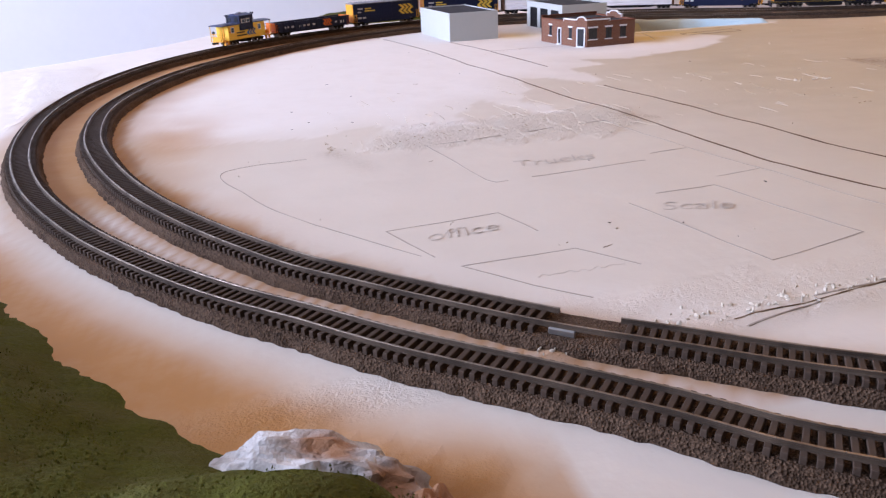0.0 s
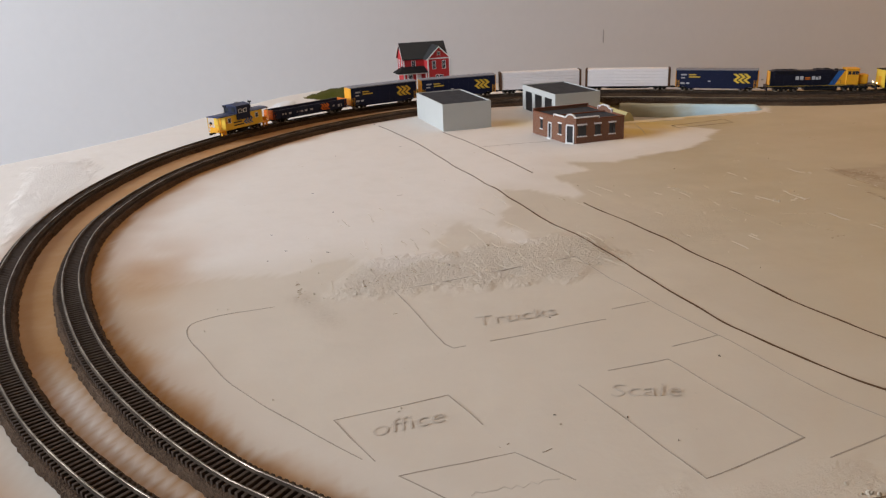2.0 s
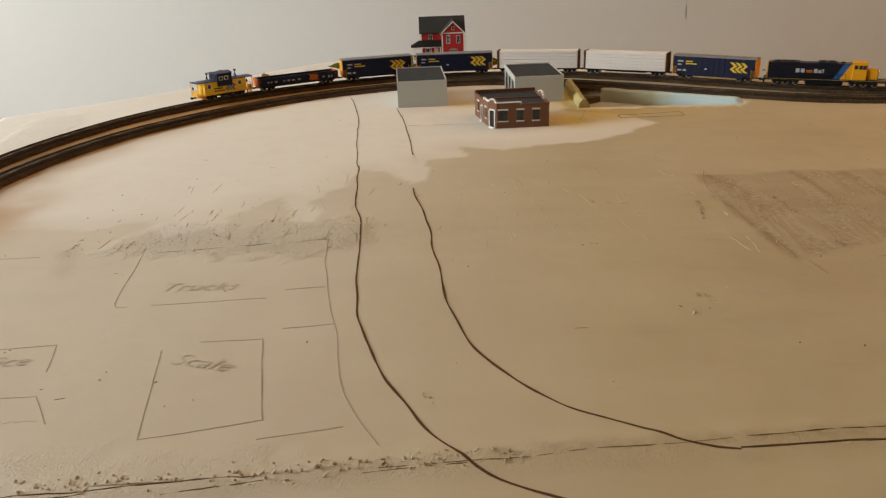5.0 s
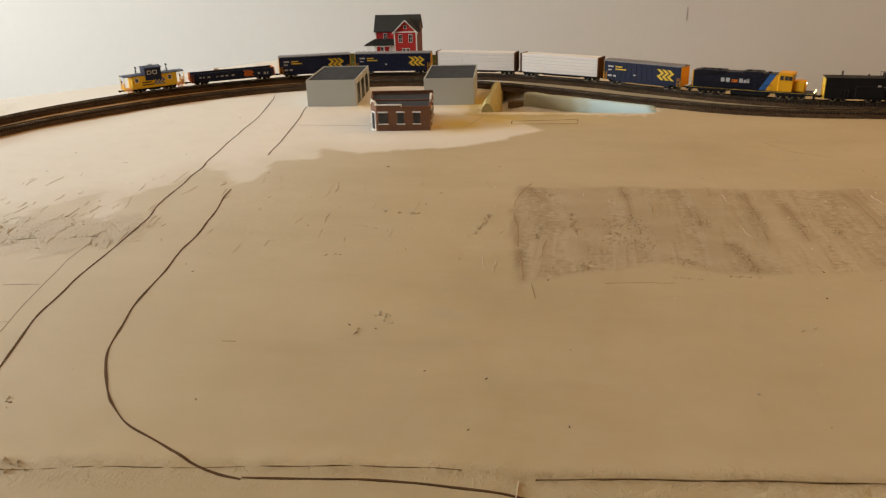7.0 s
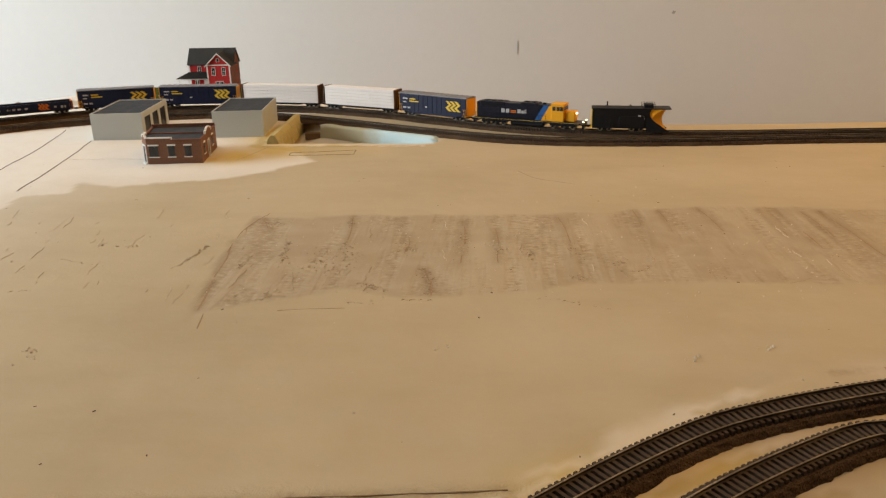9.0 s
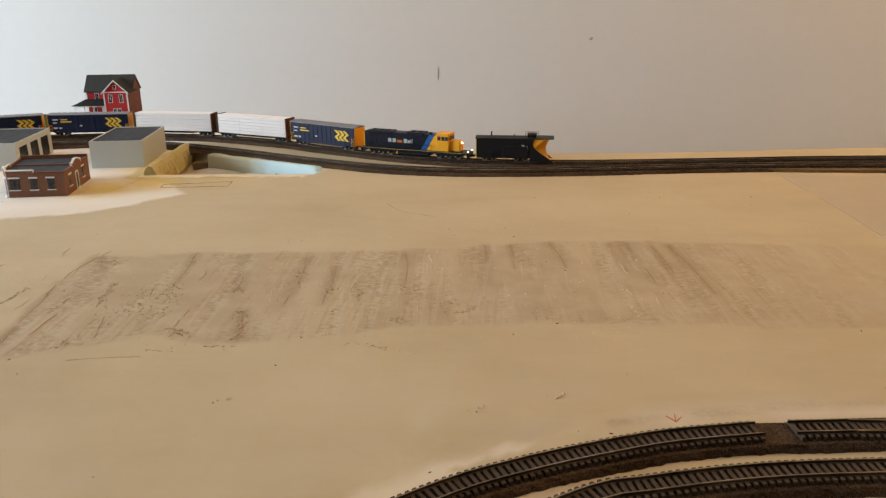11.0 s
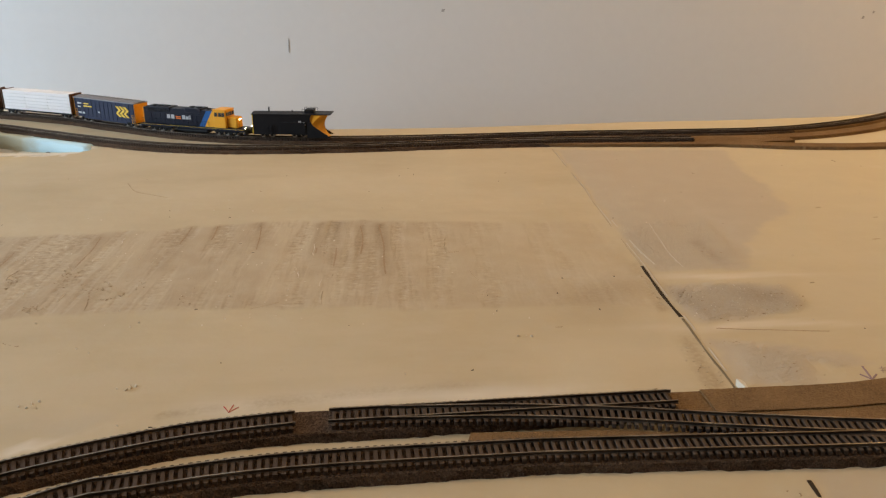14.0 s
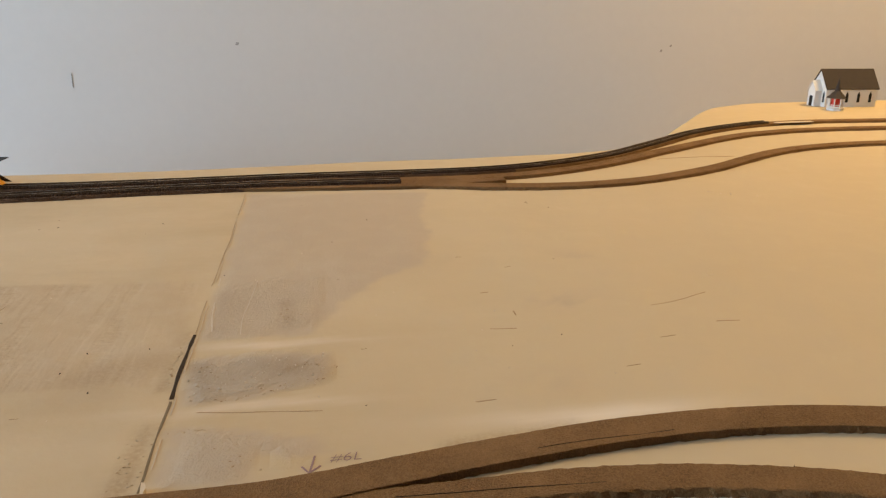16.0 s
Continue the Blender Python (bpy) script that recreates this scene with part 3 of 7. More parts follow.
# first four: brown seam edge with its groove shade painted in; rest are stains
EDGE_STAINS_SHADE = [(3.41, 3.185, 4.11, 3.275, 0.02, 0.8), (4.11, 3.275, 5.0, 3.37, 0.02, 0.8), (1.5, 3.0, 2.3, 3.09, 0.02, 0.35), (2.3, 3.09, 3.38, 3.2, 0.02, 0.4), (9.0, 4.4, 9.04, 4.9, 0.05, 0.7), (9.04, 5.3, 9.06, 6.0, 0.035, 0.6), (6.9, 4.38, 7.2, 4.42, 0.05, 0.4), (7.2, 4.44, 7.9, 4.5, 0.035, 0.35),
               (10.4, 4.58, 11.0, 4.68, 0.05, 0.55), (6.5, 4.3, 6.75, 4.36, 0.03, 0.5), (-1.27, 5.1, -1.1, 4.7, 0.06, 0.35), (8.65, 5.5, 9.05, 5.65, 0.17, 0.35), (9.62, 6.4, 9.65, 5.9, 0.05, 0.35), (9.2, 6.6, 9.22, 5.9, 0.06, 0.25), (9.6, 5.5, 9.85, 5.35, 0.09, 0.4), (9.2, 5.5, 9.25, 5.15, 0.06, 0.35), (8.9, 3.45, 9.05, 3.6, 0.05, 0.5), (-0.95, 2.62, -0.7, 2.52, 0.03, 0.4)]


def left_edge(y):
    """The outer edge of the board beyond the big curve."""
    return float(np.interp(y, (4.8, 5.5, 6.05, 7.05, 9.4), (-4.3, -3.55, -3.52, -3.74, -4.28)))


def build_ground():
    nx, ny = 560, 270
    x0, x1, y0 = -4.3, 20.5, -0.8
    xs = np.linspace(x0, x1, nx + 1)
    tops = np.interp(xs, BX, BY)
    verts, paint_v, relief_v = [], [], []
    for col, top in zip(xs, tops):
        for j in range(ny + 1):
            y = y0 + (top - y0) * j / ny
            x = col + (left_edge(y) - x0) * max(0.0, 1 - (col - x0) / 1.3)
            z = ground_z(x, y)
            n1, n2 = fbm(x, y, 1.6, 1.0), fbm(x, y, 5.0, 9.0)
            wx, wy = x + 0.10 * n1 + 0.05 * n2, y + 0.12 * n2 + 0.05 * n1
            gap = float(np.sqrt(((TP - (x, y)) ** 2).sum(1).min()))
            tan = ochre_glow = white = 0.0
            if x < 1.6 and y > 2.3:
                r2 = math.hypot(x - 0.9, y - 6.6)
                k = int(((TO - (x, y)) ** 2).sum(1).argmin())
                out = r2 > math.hypot(TO[k][0] - 0.9, TO[k][1] - 6.6)
                k2 = int(((TI - (x, y)) ** 2).sum(1).argmin())
                within = r2 < math.hypot(TI[k2][0] - 0.9, TI[k2][1] - 6.6)
                if within:     # narrow ragged stain along the inner line
                    tan = smooth(max(0.17, 0.27 + 0.18 * n1 + 0.06 * n2), 0.115, gap) * (1 - 0.75 * smooth(-1.9, 0.4, x))
                    tan = max(tan, 0.45 * smooth(0.75, 0.1, gap + 0.25 * n1) * smooth(-1.2, -2.3, x))
                    tan = max(tan, 0.7 * smooth(-0.5, 0.4, n1 + 0.3) * math.exp(-(((x + 2.2) / 0.34) ** 2 + ((y - 5.7) / 0.75) ** 2)))
                elif out:
                    tan = 0.5 * smooth(0.24, 0.13, gap + 0.08 * n1) * smooth(3.6, 4.6, y)
                    white = 0.9 * smooth(0.1, 0.3, gap + 0.05 * n2) * smooth(2.6, 3.4, y)
                else:          # between the two lines: ochre stain, bare white filler further down
                    low = smooth(4.75, 4.2, y + 0.25 * n1)
                    tan = 0.92 - low * 0.92 * smooth(0.1, 0.19, gap)
                    tan *= 1 - 0.5 * smooth(-0.8, 0.8, x)
                    white = 0.95 * low
            if x < -1.0 and y < 4.2:   # ochre wash between the hill and the line
                tan = max(tan, 0.95 * smooth(0.8, 0.15, edge_gap(HILL, wx, wy)) * smooth(0.1, 0.35, gap))
            # warm light in the buildings' shade painted on the board, mixed with overspray
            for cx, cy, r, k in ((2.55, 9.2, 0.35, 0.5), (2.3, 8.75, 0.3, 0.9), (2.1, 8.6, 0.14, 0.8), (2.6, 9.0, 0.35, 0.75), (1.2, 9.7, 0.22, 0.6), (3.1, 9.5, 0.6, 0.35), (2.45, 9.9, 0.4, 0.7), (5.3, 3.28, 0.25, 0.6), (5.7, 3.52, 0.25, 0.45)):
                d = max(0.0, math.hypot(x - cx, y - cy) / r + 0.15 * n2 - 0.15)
                ochre_glow = max(ochre_glow, k * math.exp(-d * d))
            px, py = x + 0.04 * n2 + 0.02 * n1, y + 0.04 * n1 - 0.03 * n2
            pale = (0.72 + 0.23 * smooth(0.0, 0.5, edge_gap(PALE, px, py))) * smooth(-0.01, 0.05, edge_gap(PALE, px, py)) if inside(PALE, px, py) else 0.0
            pale = max(pale, white)
            if inside(POND, wx, wy):
                pale = max(pale, 0.6)
            if y < 4.6 and x < 0.5:
                pale = max(pale, smooth(0.8, 0.3, gap) * 0.6)
            for cx, cy, rx, ry, k in ((6.85, 4.36, 0.3, 0.08, 0.3), (7.35, 4.42, 0.35, 0.08, 0.35), (7.9, 4.42, 0.5, 0.06, 0.4), (11.2, 4.75, 0.5, 0.08, 0.6), (9.93, 6.9, 0.05, 0.5, 0.4), (9.6, 5.76, 0.5, 0.04, 0.35), (9.5, 5.06, 0.5, 0.04, 0.35)):
                d = math.hypot((wx - cx) / rx, (y - cy - 0.05 * n1) / ry)
                pale = max(pale, k * math.exp(-d * d))
            # brightness towards the left is put into the board's colour
            pale = max(pale, 0.5 * smooth(2.6, -0.6, x) * smooth(0.0, 1.0, 9.0 - y))
            if 4.9 < x < 6.7 and y < 4.6:
                brush = smooth(0.22, 0.34, fbm(0.6 * x + 1.6 * y, 7.0 * (y - 0.5 * x), 1.1, 6.0) + 0.25)
                pale = max(pale, 0.5 * brush * smooth(0.28, 0.16, gap + 0.08 * n2) * smooth(6.5, 5.9, x))
            scr = 0.85 * smooth(0.0, 0.06, edge_gap(STRIP, px, py)) if inside(STRIP, px, py) else 0.0
            scr *= 1 - 0.45 * smooth(7.2, 8.8, x)
            grey = max([smooth(0.0, 0.06, edge_gap(g, px, py)) * k for g, k in zip(GREYS, (0.85, 0.92, 0.85, 0.6)) if inside(g, px, py)] or [0.0])
            for cx, cy, rx, ry, k in ((11.4, 6.2, 0.28, 0.14, 0.7), (11.8, 7.1, 0.25, 0.12, 0.45), (11.0, 5.1, 0.3, 0.15, 0.3), (8.6, 5.7, 0.4, 0.35, 0.35), (2.9, 4.45, 0.1, 0.06, 0.5), (7.7, 4.5, 0.5, 0.1, 0.3), (6.2, 4.25, 0.3, 0.1, 0.45)):
                d = math.hypot((wx - cx) / rx, (wy - cy) / ry)
                grey = max(grey, k * math.exp(-d * d) * smooth(-0.5, 0.2, n2))
            rough = max([k * smooth(0.0, 0.15, edge_gap(g, wx, wy)) for g, k in ROUGH if inside(g, wx, wy)] or [0.0])
            seam = abs(y - (2.75 + 0.125 * x))
            if x < 5.2 and seam < 0.25:
                rough = max(rough, 0.25 * smooth(0.13, 0.03, seam))
            z += rough * 0.008 * fbm(x, y, 9.0, 2.0)
            warm = smooth(9.0, 11.5, x) * 0.8
            verts.append((x * D, y * D, z * D))
            paint_v.append((tan, pale, scr, 0.0))
            relief_v.append((rough, grey, warm, ochre_glow))
    faces = [(i * (ny + 1) + j, (i + 1) * (ny + 1) + j, (i + 1) * (ny + 1) + j + 1, i * (ny + 1) + j + 1) for i in range(nx) for j in range(ny)]
    flat = np.array(verts)[:, :2] / D
    smear = np.zeros(len(flat))
    for ax, ay, bx, by, w, k in STREAKS + EDGE_STAINS_SHADE:
        near = np.where((flat[:, 0] > min(ax, bx) - 0.3) & (flat[:, 0] < max(ax, bx) + 0.3) & (flat[:, 1] > min(ay, by) - 0.3) & (flat[:, 1] < max(ay, by) + 0.3))[0]
        d = np.array((bx - ax, by - ay))
        t = np.clip((flat[near] - (ax, ay)) @ d / (d @ d), 0, 1)
        gap = np.hypot(*(flat[near] - (ax, ay) - t[:, None] * d).T)
        mod = np.array([0.85 + 0.5 * noise.noise(Vector((x * 6, y * 6, 1.0))) for x, y in flat[near]])
        smear[near] = np.maximum(smear[near], k * np.exp(-(gap / w) ** 2) * (1 - 0.5 * t) * np.clip(mod, 0, 1))
    paint_v = [(*c[:3], float(q)) for c, q in zip(paint_v, smear)]
    # rounded skirt round the board
    rim = [i * (ny + 1) for i in range(nx + 1)] + [nx * (ny + 1) + j for j in range(1, ny + 1)] + [i * (ny + 1) + ny for i in range(nx - 1, -1, -1)] + [j for j in range(ny - 1, 0, -1)]
    base = len(verts)
    for r in rim:
        x, y, z = verts[r]
        verts.append((x, y, -0.9))
        paint_v.append(paint_v[r])
        relief_v.append(relief_v[r])
    k = len(rim)
    faces += [(rim[a], base + a, base + (a + 1) % k, rim[(a + 1) % k]) for a in range(k)]
    me = bpy.data.meshes.new("ground")
    me.from_pydata(verts, [], faces)
    for name, data in (("paint", paint_v), ("relief", relief_v)):
        layer = me.color_attributes.new(name, "FLOAT_COLOR", "POINT")
        layer.data.foreach_set("color", np.array(data, dtype=np.float32).ravel())
    me.materials.append(M["ground"])
    for poly in me.polygons:
        poly.use_smooth = True
    return tagged(new("ground", me), "plastered beige layout board with pale filler patches, tan overspray and painted-in warm light", "ground", kind="structure")


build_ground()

# ---------------------------------------------------------------- roadbeds
BED = [(-10.4, -0.6), (-9.5, 1.9), (-8.9, 3.4), (-8.2, 3.8), (8.2, 3.8), (8.9, 3.4), (9.5, 1.9), (10.4, -0.6)]
BED_TOP = 3.8


def roadbed(line, s0, s1, material, label, outline=BED, ragged=1.3):
    ob = new("roadbed", mesh_of("roadbed", swept(line, s0, s1, outline, 0.0, 0.03, True, ragged), material))
    return tagged(ob, label, "roadbed", kind="structure")


roadbed(OUTER, 0, OUTER.nearest(12.0, 10.0), M["cork"], "dark brown granular cork roadbed on the plaster board")
roadbed(OUTER, OUTER.nearest(12.0, 10.0), OUTER.length, M["cork2"], "tan cork roadbed curving away on the board")
roadbed(INNER, 0, INNER.length, M["cork"], "dark brown granular cork roadbed on the plaster board", [(u, v - 0.1 if v > 0 else v) for u, v in BED])
roadbed(MID, 0, MID.length, M["cork2"], "bare tan cork roadbed without rails", [(u, v - 0.25 if v > 0 else v) for u, v in BED])
roadbed(LOW, 0, LOW.length, M["cork2"], "bare tan cork roadbed without rails", [(u, v - 0.4 if v > 0 else v) for u, v in BED])
roadbed(FRONT, -0.0, FRONT.length, M["cork"], "dark brown cork roadbed under the turnout", [(u, v - 0.15 if v > 0 else v) for u, v in BED])
roadbed(SIDE, 0, SIDE.length, M["cork"], "dark brown cork roadbed along the front of the board", [(u, v - 0.2 if v > 0 else v) for u, v in BED])
SQUARE = [(-9.6, -0.6), (-9.6, 4.0), (-9.2, 4.2), (9.2, 4.2), (9.6, 4.0), (9.6, -0.6)]
roadbed(BRANCH, 0, BRANCH.length, M["cork2"], "bare tan cork roadbed branching off, without rails", SQUARE)
roadbed(BRANCH2, 0, BRANCH2.length, M["cork2"], "bare tan cork roadbed branching off, without rails", [(u * 1.0, v - 0.45 if v > 0 else v) for u, v in BED])
# flat cork sheets where the lines part
tagged(new("cork_sheet", mesh_of("cork_sheet", prism(bmesh.new(), [(781, 397), (783, 405), (845, 404), (905, 398), (980, 396), (980, 388), (900, 390), (850, 393)], "z", -0.5, 3.5), M["cork2"])),
       "flat brown cork wedge between the two front lines", "cork sheet", kind="structure")
tagged(new("cork_sheet", mesh_of("cork_sheet", prism(bmesh.new(), [(875, 433), (962, 435), (972, 430), (970, 400), (940, 399), (875, 406)], "z", -0.5, 3.3), M["cork2"])),
       "flat brown cork sheet at the junction of the front lines", "cork sheet", kind="structure")
tagged(new("cork_sheet", mesh_of("cork_sheet", prism(bmesh.new(), [(905, 975), (1060, 972), (1180, 966), (1180, 945), (1080, 930), (960, 935), (905, 940)], "z", -0.5, 3.3), M["cork2"])),
       "flat brown cork sheet where the back lines part", "cork sheet", kind="structure")

# ---------------------------------------------------------------- rails and ties
TIE_PITCH = 0.0318
RAIL = [(-0.75, 0.0), (-0.75, 0.2), (-0.2, 0.35), (-0.2, 0.9), (-0.36, 1.05), (-0.36, 1.4), (-0.27, 1.5), (0.27, 1.5), (0.36, 1.4), (0.36, 1.05), (0.2, 0.9), (0.2, 0.35), (0.75, 0.2), (0.75, 0.0)]
TIE_TOP = BED_TOP + 1.9
RAIL_TOP = TIE_TOP + 1.4
TIE_MESH = mesh_of("tie", boxed(-0.8, 0.8, -7.3, 7.3, 0.0, 2.2, bevel=0.18), M["tie"])


def tie_matrix(line, s, z):
    p, w = line.at(s), line.way(s)
    return Matrix.Translation((p.x * D, p.y * D, z * MM)) @ Matrix.Rotation(math.atan2(w.y, w.x), 4, "Z")


def railway(line, s0, s1, label, near, gaps=()):
    """Two rails and their ties; the ties within the stretch `near` of the plan are pieces of their own."""
    top = thing("railway_track", label, "railway track", Matrix.Translation((*(line.at(s0) * D).xy, BED_TOP * MM)))
    back = top.matrix_world.inverted()
    spans, a = [], s0
    for g0, g1 in gaps:
        spans.append((a, g0))
        a = g1
    spans.append((a, s1))
    for side in (-4.5, 4.5):
        for a, b in (spans if side > 0 else [(s0, s1)]):
            r = part("rail", swept(line, a, b, [(u + side, v) for u, v in RAIL], TIE_TOP - 0.1, 0.1), M["rail"], top)
            r.matrix_local = back
            r.data.materials.append(M["railhead"])
            for f in r.data.polygons:
                f.material_index = 1 if f.normal.z > 0.6 and f.center.z > (TIE_TOP + 1.2) * MM else 0
    rest, singles, s = bmesh.new(), 0, s0 + 0.02
    while s < s1:
        if not any(g0 - 0.02 < s < g1 + 0.02 for g0, g1 in gaps):
            m = tie_matrix(line, s + random.uniform(-0.0015, 0.0015), BED_TOP - 0.2)
            p = line.at(s)
            if near(p.x, p.y) and singles < 295:
                t = new("tie", TIE_MESH)
                t.parent = top
                t.matrix_local = back @ m
                singles += 1
            else:
                k = len(rest.verts)
                for u in (-0.8, 0.8):
                    for v in (-7.3, 7.3):
                        for w in (0.0, 2.2):
                            rest.verts.new(m @ Vector((u * MM, v * MM, w * MM)))
                rest.verts.ensure_lookup_table()
                c = rest.verts[k:k + 8]
                for f in ((0, 1, 3, 2), (4, 6, 7, 5), (0, 4, 5, 1), (2, 3, 7, 6), (1, 5, 7, 3)):
                    rest.faces.new([c[i] for i in f])
        s += TIE_PITCH
    if len(rest.verts):
        t = part("tie_strip", rest, M["tie"], top, "", 1)
        t.matrix_local = back
        tagged(t, kind="stuff")
    else:
        rest.free()
    return top


g = OUTER.nearest(9.2, 9.82)
railway(OUTER, 0.0, OUTER.nearest(16.6, 12.62), "long curved model railway line with dark brown ties on cork", lambda x, y: y < 5.2 and x < 0.6)
ga = INNER.nearest(-0.74, 2.68)
railway(INNER, 0.02, INNER.length, "curved model railway line with a gap where ties are missing", lambda x, y: y < 5.2 and x < 0.6, gaps=((ga - 0.09, ga + 0.09),))
railway(FRONT, 0.13, FRONT.length, "short straight model railway leg of a turnout", lambda x, y: True)
railway(CROSS, 0.0, CROSS.length, "model railway crossover track between the front lines", lambda x, y: True)
railway(SIDE, 0.0, SIDE.length, "model railway line along the front of the board", lambda x, y: x < 12)
# rail joiner in the gap
p, w = INNER.at(ga + 0.05), INNER.way(ga + 0.05)
j = new("rail_joiner", mesh_of("rail_joiner", boxed(-4, 4, -1.3, 1.3, 0, 2.2, bevel=0.4), M["wheel"]))
j.matrix_world = Matrix.Translation((p.x * D - w.y * 4.5 * MM, p.y * D + w.x * 4.5 * MM, BED_TOP * MM - 0.0002)) @ Matrix.Rotation(math.atan2(w.y, w.x), 4, "Z")
tagged(j, "small bright metal rail joiner in the track", "rail joiner")


# ---------------------------------------------------------------- drawings on the board
def ribbon(points, width, lift=0.25, broken=0.0, step=0.03, straight=False, wob=0.012):
    """A drawn line as a thin raised band; width in millimetres."""
    if straight:
        pts = []
        for a, b in zip(points, points[1:]):
            n = max(2, int(math.dist(a, b) / step))
            pts += [Vector((a[0] + (b[0] - a[0]) * k / n, a[1] + (b[1] - a[1]) * k / n, 0)) for k in range(n)]
        pts.append(Vector((*points[-1], 0)))
    else:
        pts = spline(points, step)
    bm = bmesh.new()
    last = None
    for k, p in enumerate(pts):
        q = pts[min(k + 1, len(pts) - 1)] - pts[max(k - 1, 0)]
        if q.length < 1e-6:
            continue
        q.normalize()
        p = p + Vector((noise.noise(p * 3.0) * wob, noise.noise(p * 3.0 + Vector((9, 0, 0))) * wob, 0))
        w = width * 0.5 * (0.75 + 0.5 * noise.noise(p * 7.0))
        z = ground_z(p.x, p.y) * 100 + lift
        ring = [bm.verts.new((p.x * 100 - q.y * u, p.y * 100 + q.x * u, z + v)) for u, v in ((-w, -lift - 0.5), (-w * 0.7, 0.0), (w * 0.7, 0.0), (w, -lift - 0.5))]
        if last and not (broken and noise.noise(p * 2.2 + Vector((4, 4, 4))) > 0.5 - broken):
            for i in range(3):
                bm.faces.new((last[i], last[i + 1], ring[i + 1], ring[i]))
        last = ring
    loose = [v for v in bm.verts if not v.link_faces]
    bmesh.ops.delete(bm, geom=loose, context="VERTS")
    return bm


def drawn(name, label, points, width, material, **k):
    ob = new(name, mesh_of(name, ribbon(points, width, **k), material))
    return tagged(ob, label, "drawn line", kind="structure")


drawn("marker_line", "thick dark marker line curving over the board", [(0.33, 7.07), (0.37, 6.65), (0.48, 6.0), (0.61, 5.34), (0.69, 4.69), (0.81, 4.08), (0.95, 3.67), (1.12, 3.33), (1.4, 2.93), (1.6, 2.79), (1.91, 2.67), (2.35, 2.6), (2.8, 2.5)], 1.8, M["marker"], lift=0.24, wob=0.02)
drawn("marker_line", "thick dark marker line curving over the board", [(0.86, 6.38), (1.05, 5.5), (1.16, 4.81), (1.22, 4.37), (1.34, 3.98), (1.49, 3.66), (1.74, 3.36), (2.0, 3.19), (2.3, 3.06), (2.42, 3.03)], 1.8, M["marker"], lift=0.24, wob=0.02)
drawn("marker_line", "thin dark marker line leaving the seam", [(2.42, 3.04), (2.7, 3.07), (2.93, 3.09), (3.2, 3.1), (3.46, 3.08), (3.8, 3.02), (4.1, 2.9)], 1.7, M["marker"], lift=0.3)
drawn("marker_line", "faint broken marker line near the garages", [(-0.3, 10.3), (-0.17, 9.81), (0.02, 8.95), (0.12, 8.2), (0.22, 7.6), (0.33, 7.0)], 1.2, M["marker"], broken=0.06)
drawn("marker_line", "broken dark marker line near the garage", [(0.37, 9.5), (0.47, 9.1), (0.57, 8.59), (0.68, 7.96), (0.77, 7.36)], 1.3, M["marker"], broken=0.06)
pen = M["graphite"]
for label, pts in (("pencilled rectangle for an office", [(-1.03, 3.44), (-1.16, 3.76), (-0.68, 3.85), (-0.59, 3.58)]), ("pencilled rectangle for a truck yard", [(0.46, 4.88), (0.41, 5.3), (-0.2, 5.16), (-0.75, 5.06), (-0.6, 4.32), (-0.57, 4.27), (0.23, 4.38)]),
                   ("pencilled rectangle for a scale", [(-0.14, 3.85), (0.34, 3.91), (0.54, 3.2), (0.07, 3.06), (-0.14, 3.85)]), ("pencilled outline beside the office", [(-0.96, 3.33), (-0.52, 3.37), (-0.4, 3.2), (-0.29, 3.05)]),
                   ("pencilled outline beside the office", [(-0.96, 3.33), (-0.77, 3.1), (-0.62, 2.95)]), ("short pencil dash", [(0.31, 4.5), (0.53, 4.53)]), ("short pencil dash", [(0.42, 4.02), (0.68, 4.07)]), ("short pencil dash", [(0.55, 3.06), (0.88, 3.16)]),
                   ("pencil line along the pond", [(2.42, 9.22), (3.4, 9.2), (4.15, 9.26)]), ("pencil line in front of the garages", [(0.6, 8.58), (1.38, 8.62)]),
                   ("pencil line beside the brick building", [(2.35, 8.55), (2.5, 9.2)])):
    drawn("pencil_line", label + " on the plaster", pts, 1.0, pen, straight=True, broken=0.06, lift=0.12)
drawn("pencil_line", "long curved pencil line on the plaster", [(-1.41, 5.01), (-1.75, 4.95), (-1.85, 4.8), (-1.7, 4.4), (-1.45, 3.96), (-1.07, 3.46)], 0.75, pen, broken=0.15, lift=0.14)
drawn("pencil_line", "long curved pencil line on the plaster", [(0.46, 4.88), (0.57, 4.43), (0.7, 3.99), (0.81, 3.51), (0.91, 3.26), (1.06, 3.01)], 0.7, pen, broken=0.15, lift=0.14)
drawn("pencil_line", "dark pencilled rectangle beside the pond", [(2.81, 8.92), (3.48, 9.02), (3.48, 8.84), (2.82, 8.79), (2.81, 8.92)], 1.0, M["marker"], straight=True, broken=0.1, lift=0.16)
drawn("pencil_line", "zigzag pencil line at the seam", [(0.25, 2.78), (0.02, 2.76), (0.01, 2.72), (-0.28, 2.64)], 0.9, pen, straight=True, broken=0.2)
drawn("red_arrow", "small red marker arrow beside the track", [(6.755, 4.36), (6.785, 4.31), (6.82, 4.35)], 0.6, M["redmark"], straight=True)
drawn("red_arrow", "small red marker arrow beside the track", [(6.795, 4.37), (6.785, 4.31)], 0.6, M["redmark"], straight=True)
drawn("purple_arrow", "purple pencilled arrow beside the cork", [(9.8, 4.58), (9.77, 4.45)], 1.4, M["purple"], straight=True)
drawn("purple_arrow", "purple pencilled arrow beside the cork", [(9.74, 4.5), (9.77, 4.45), (9.82, 4.5)], 1.4, M["purple"], straight=True)
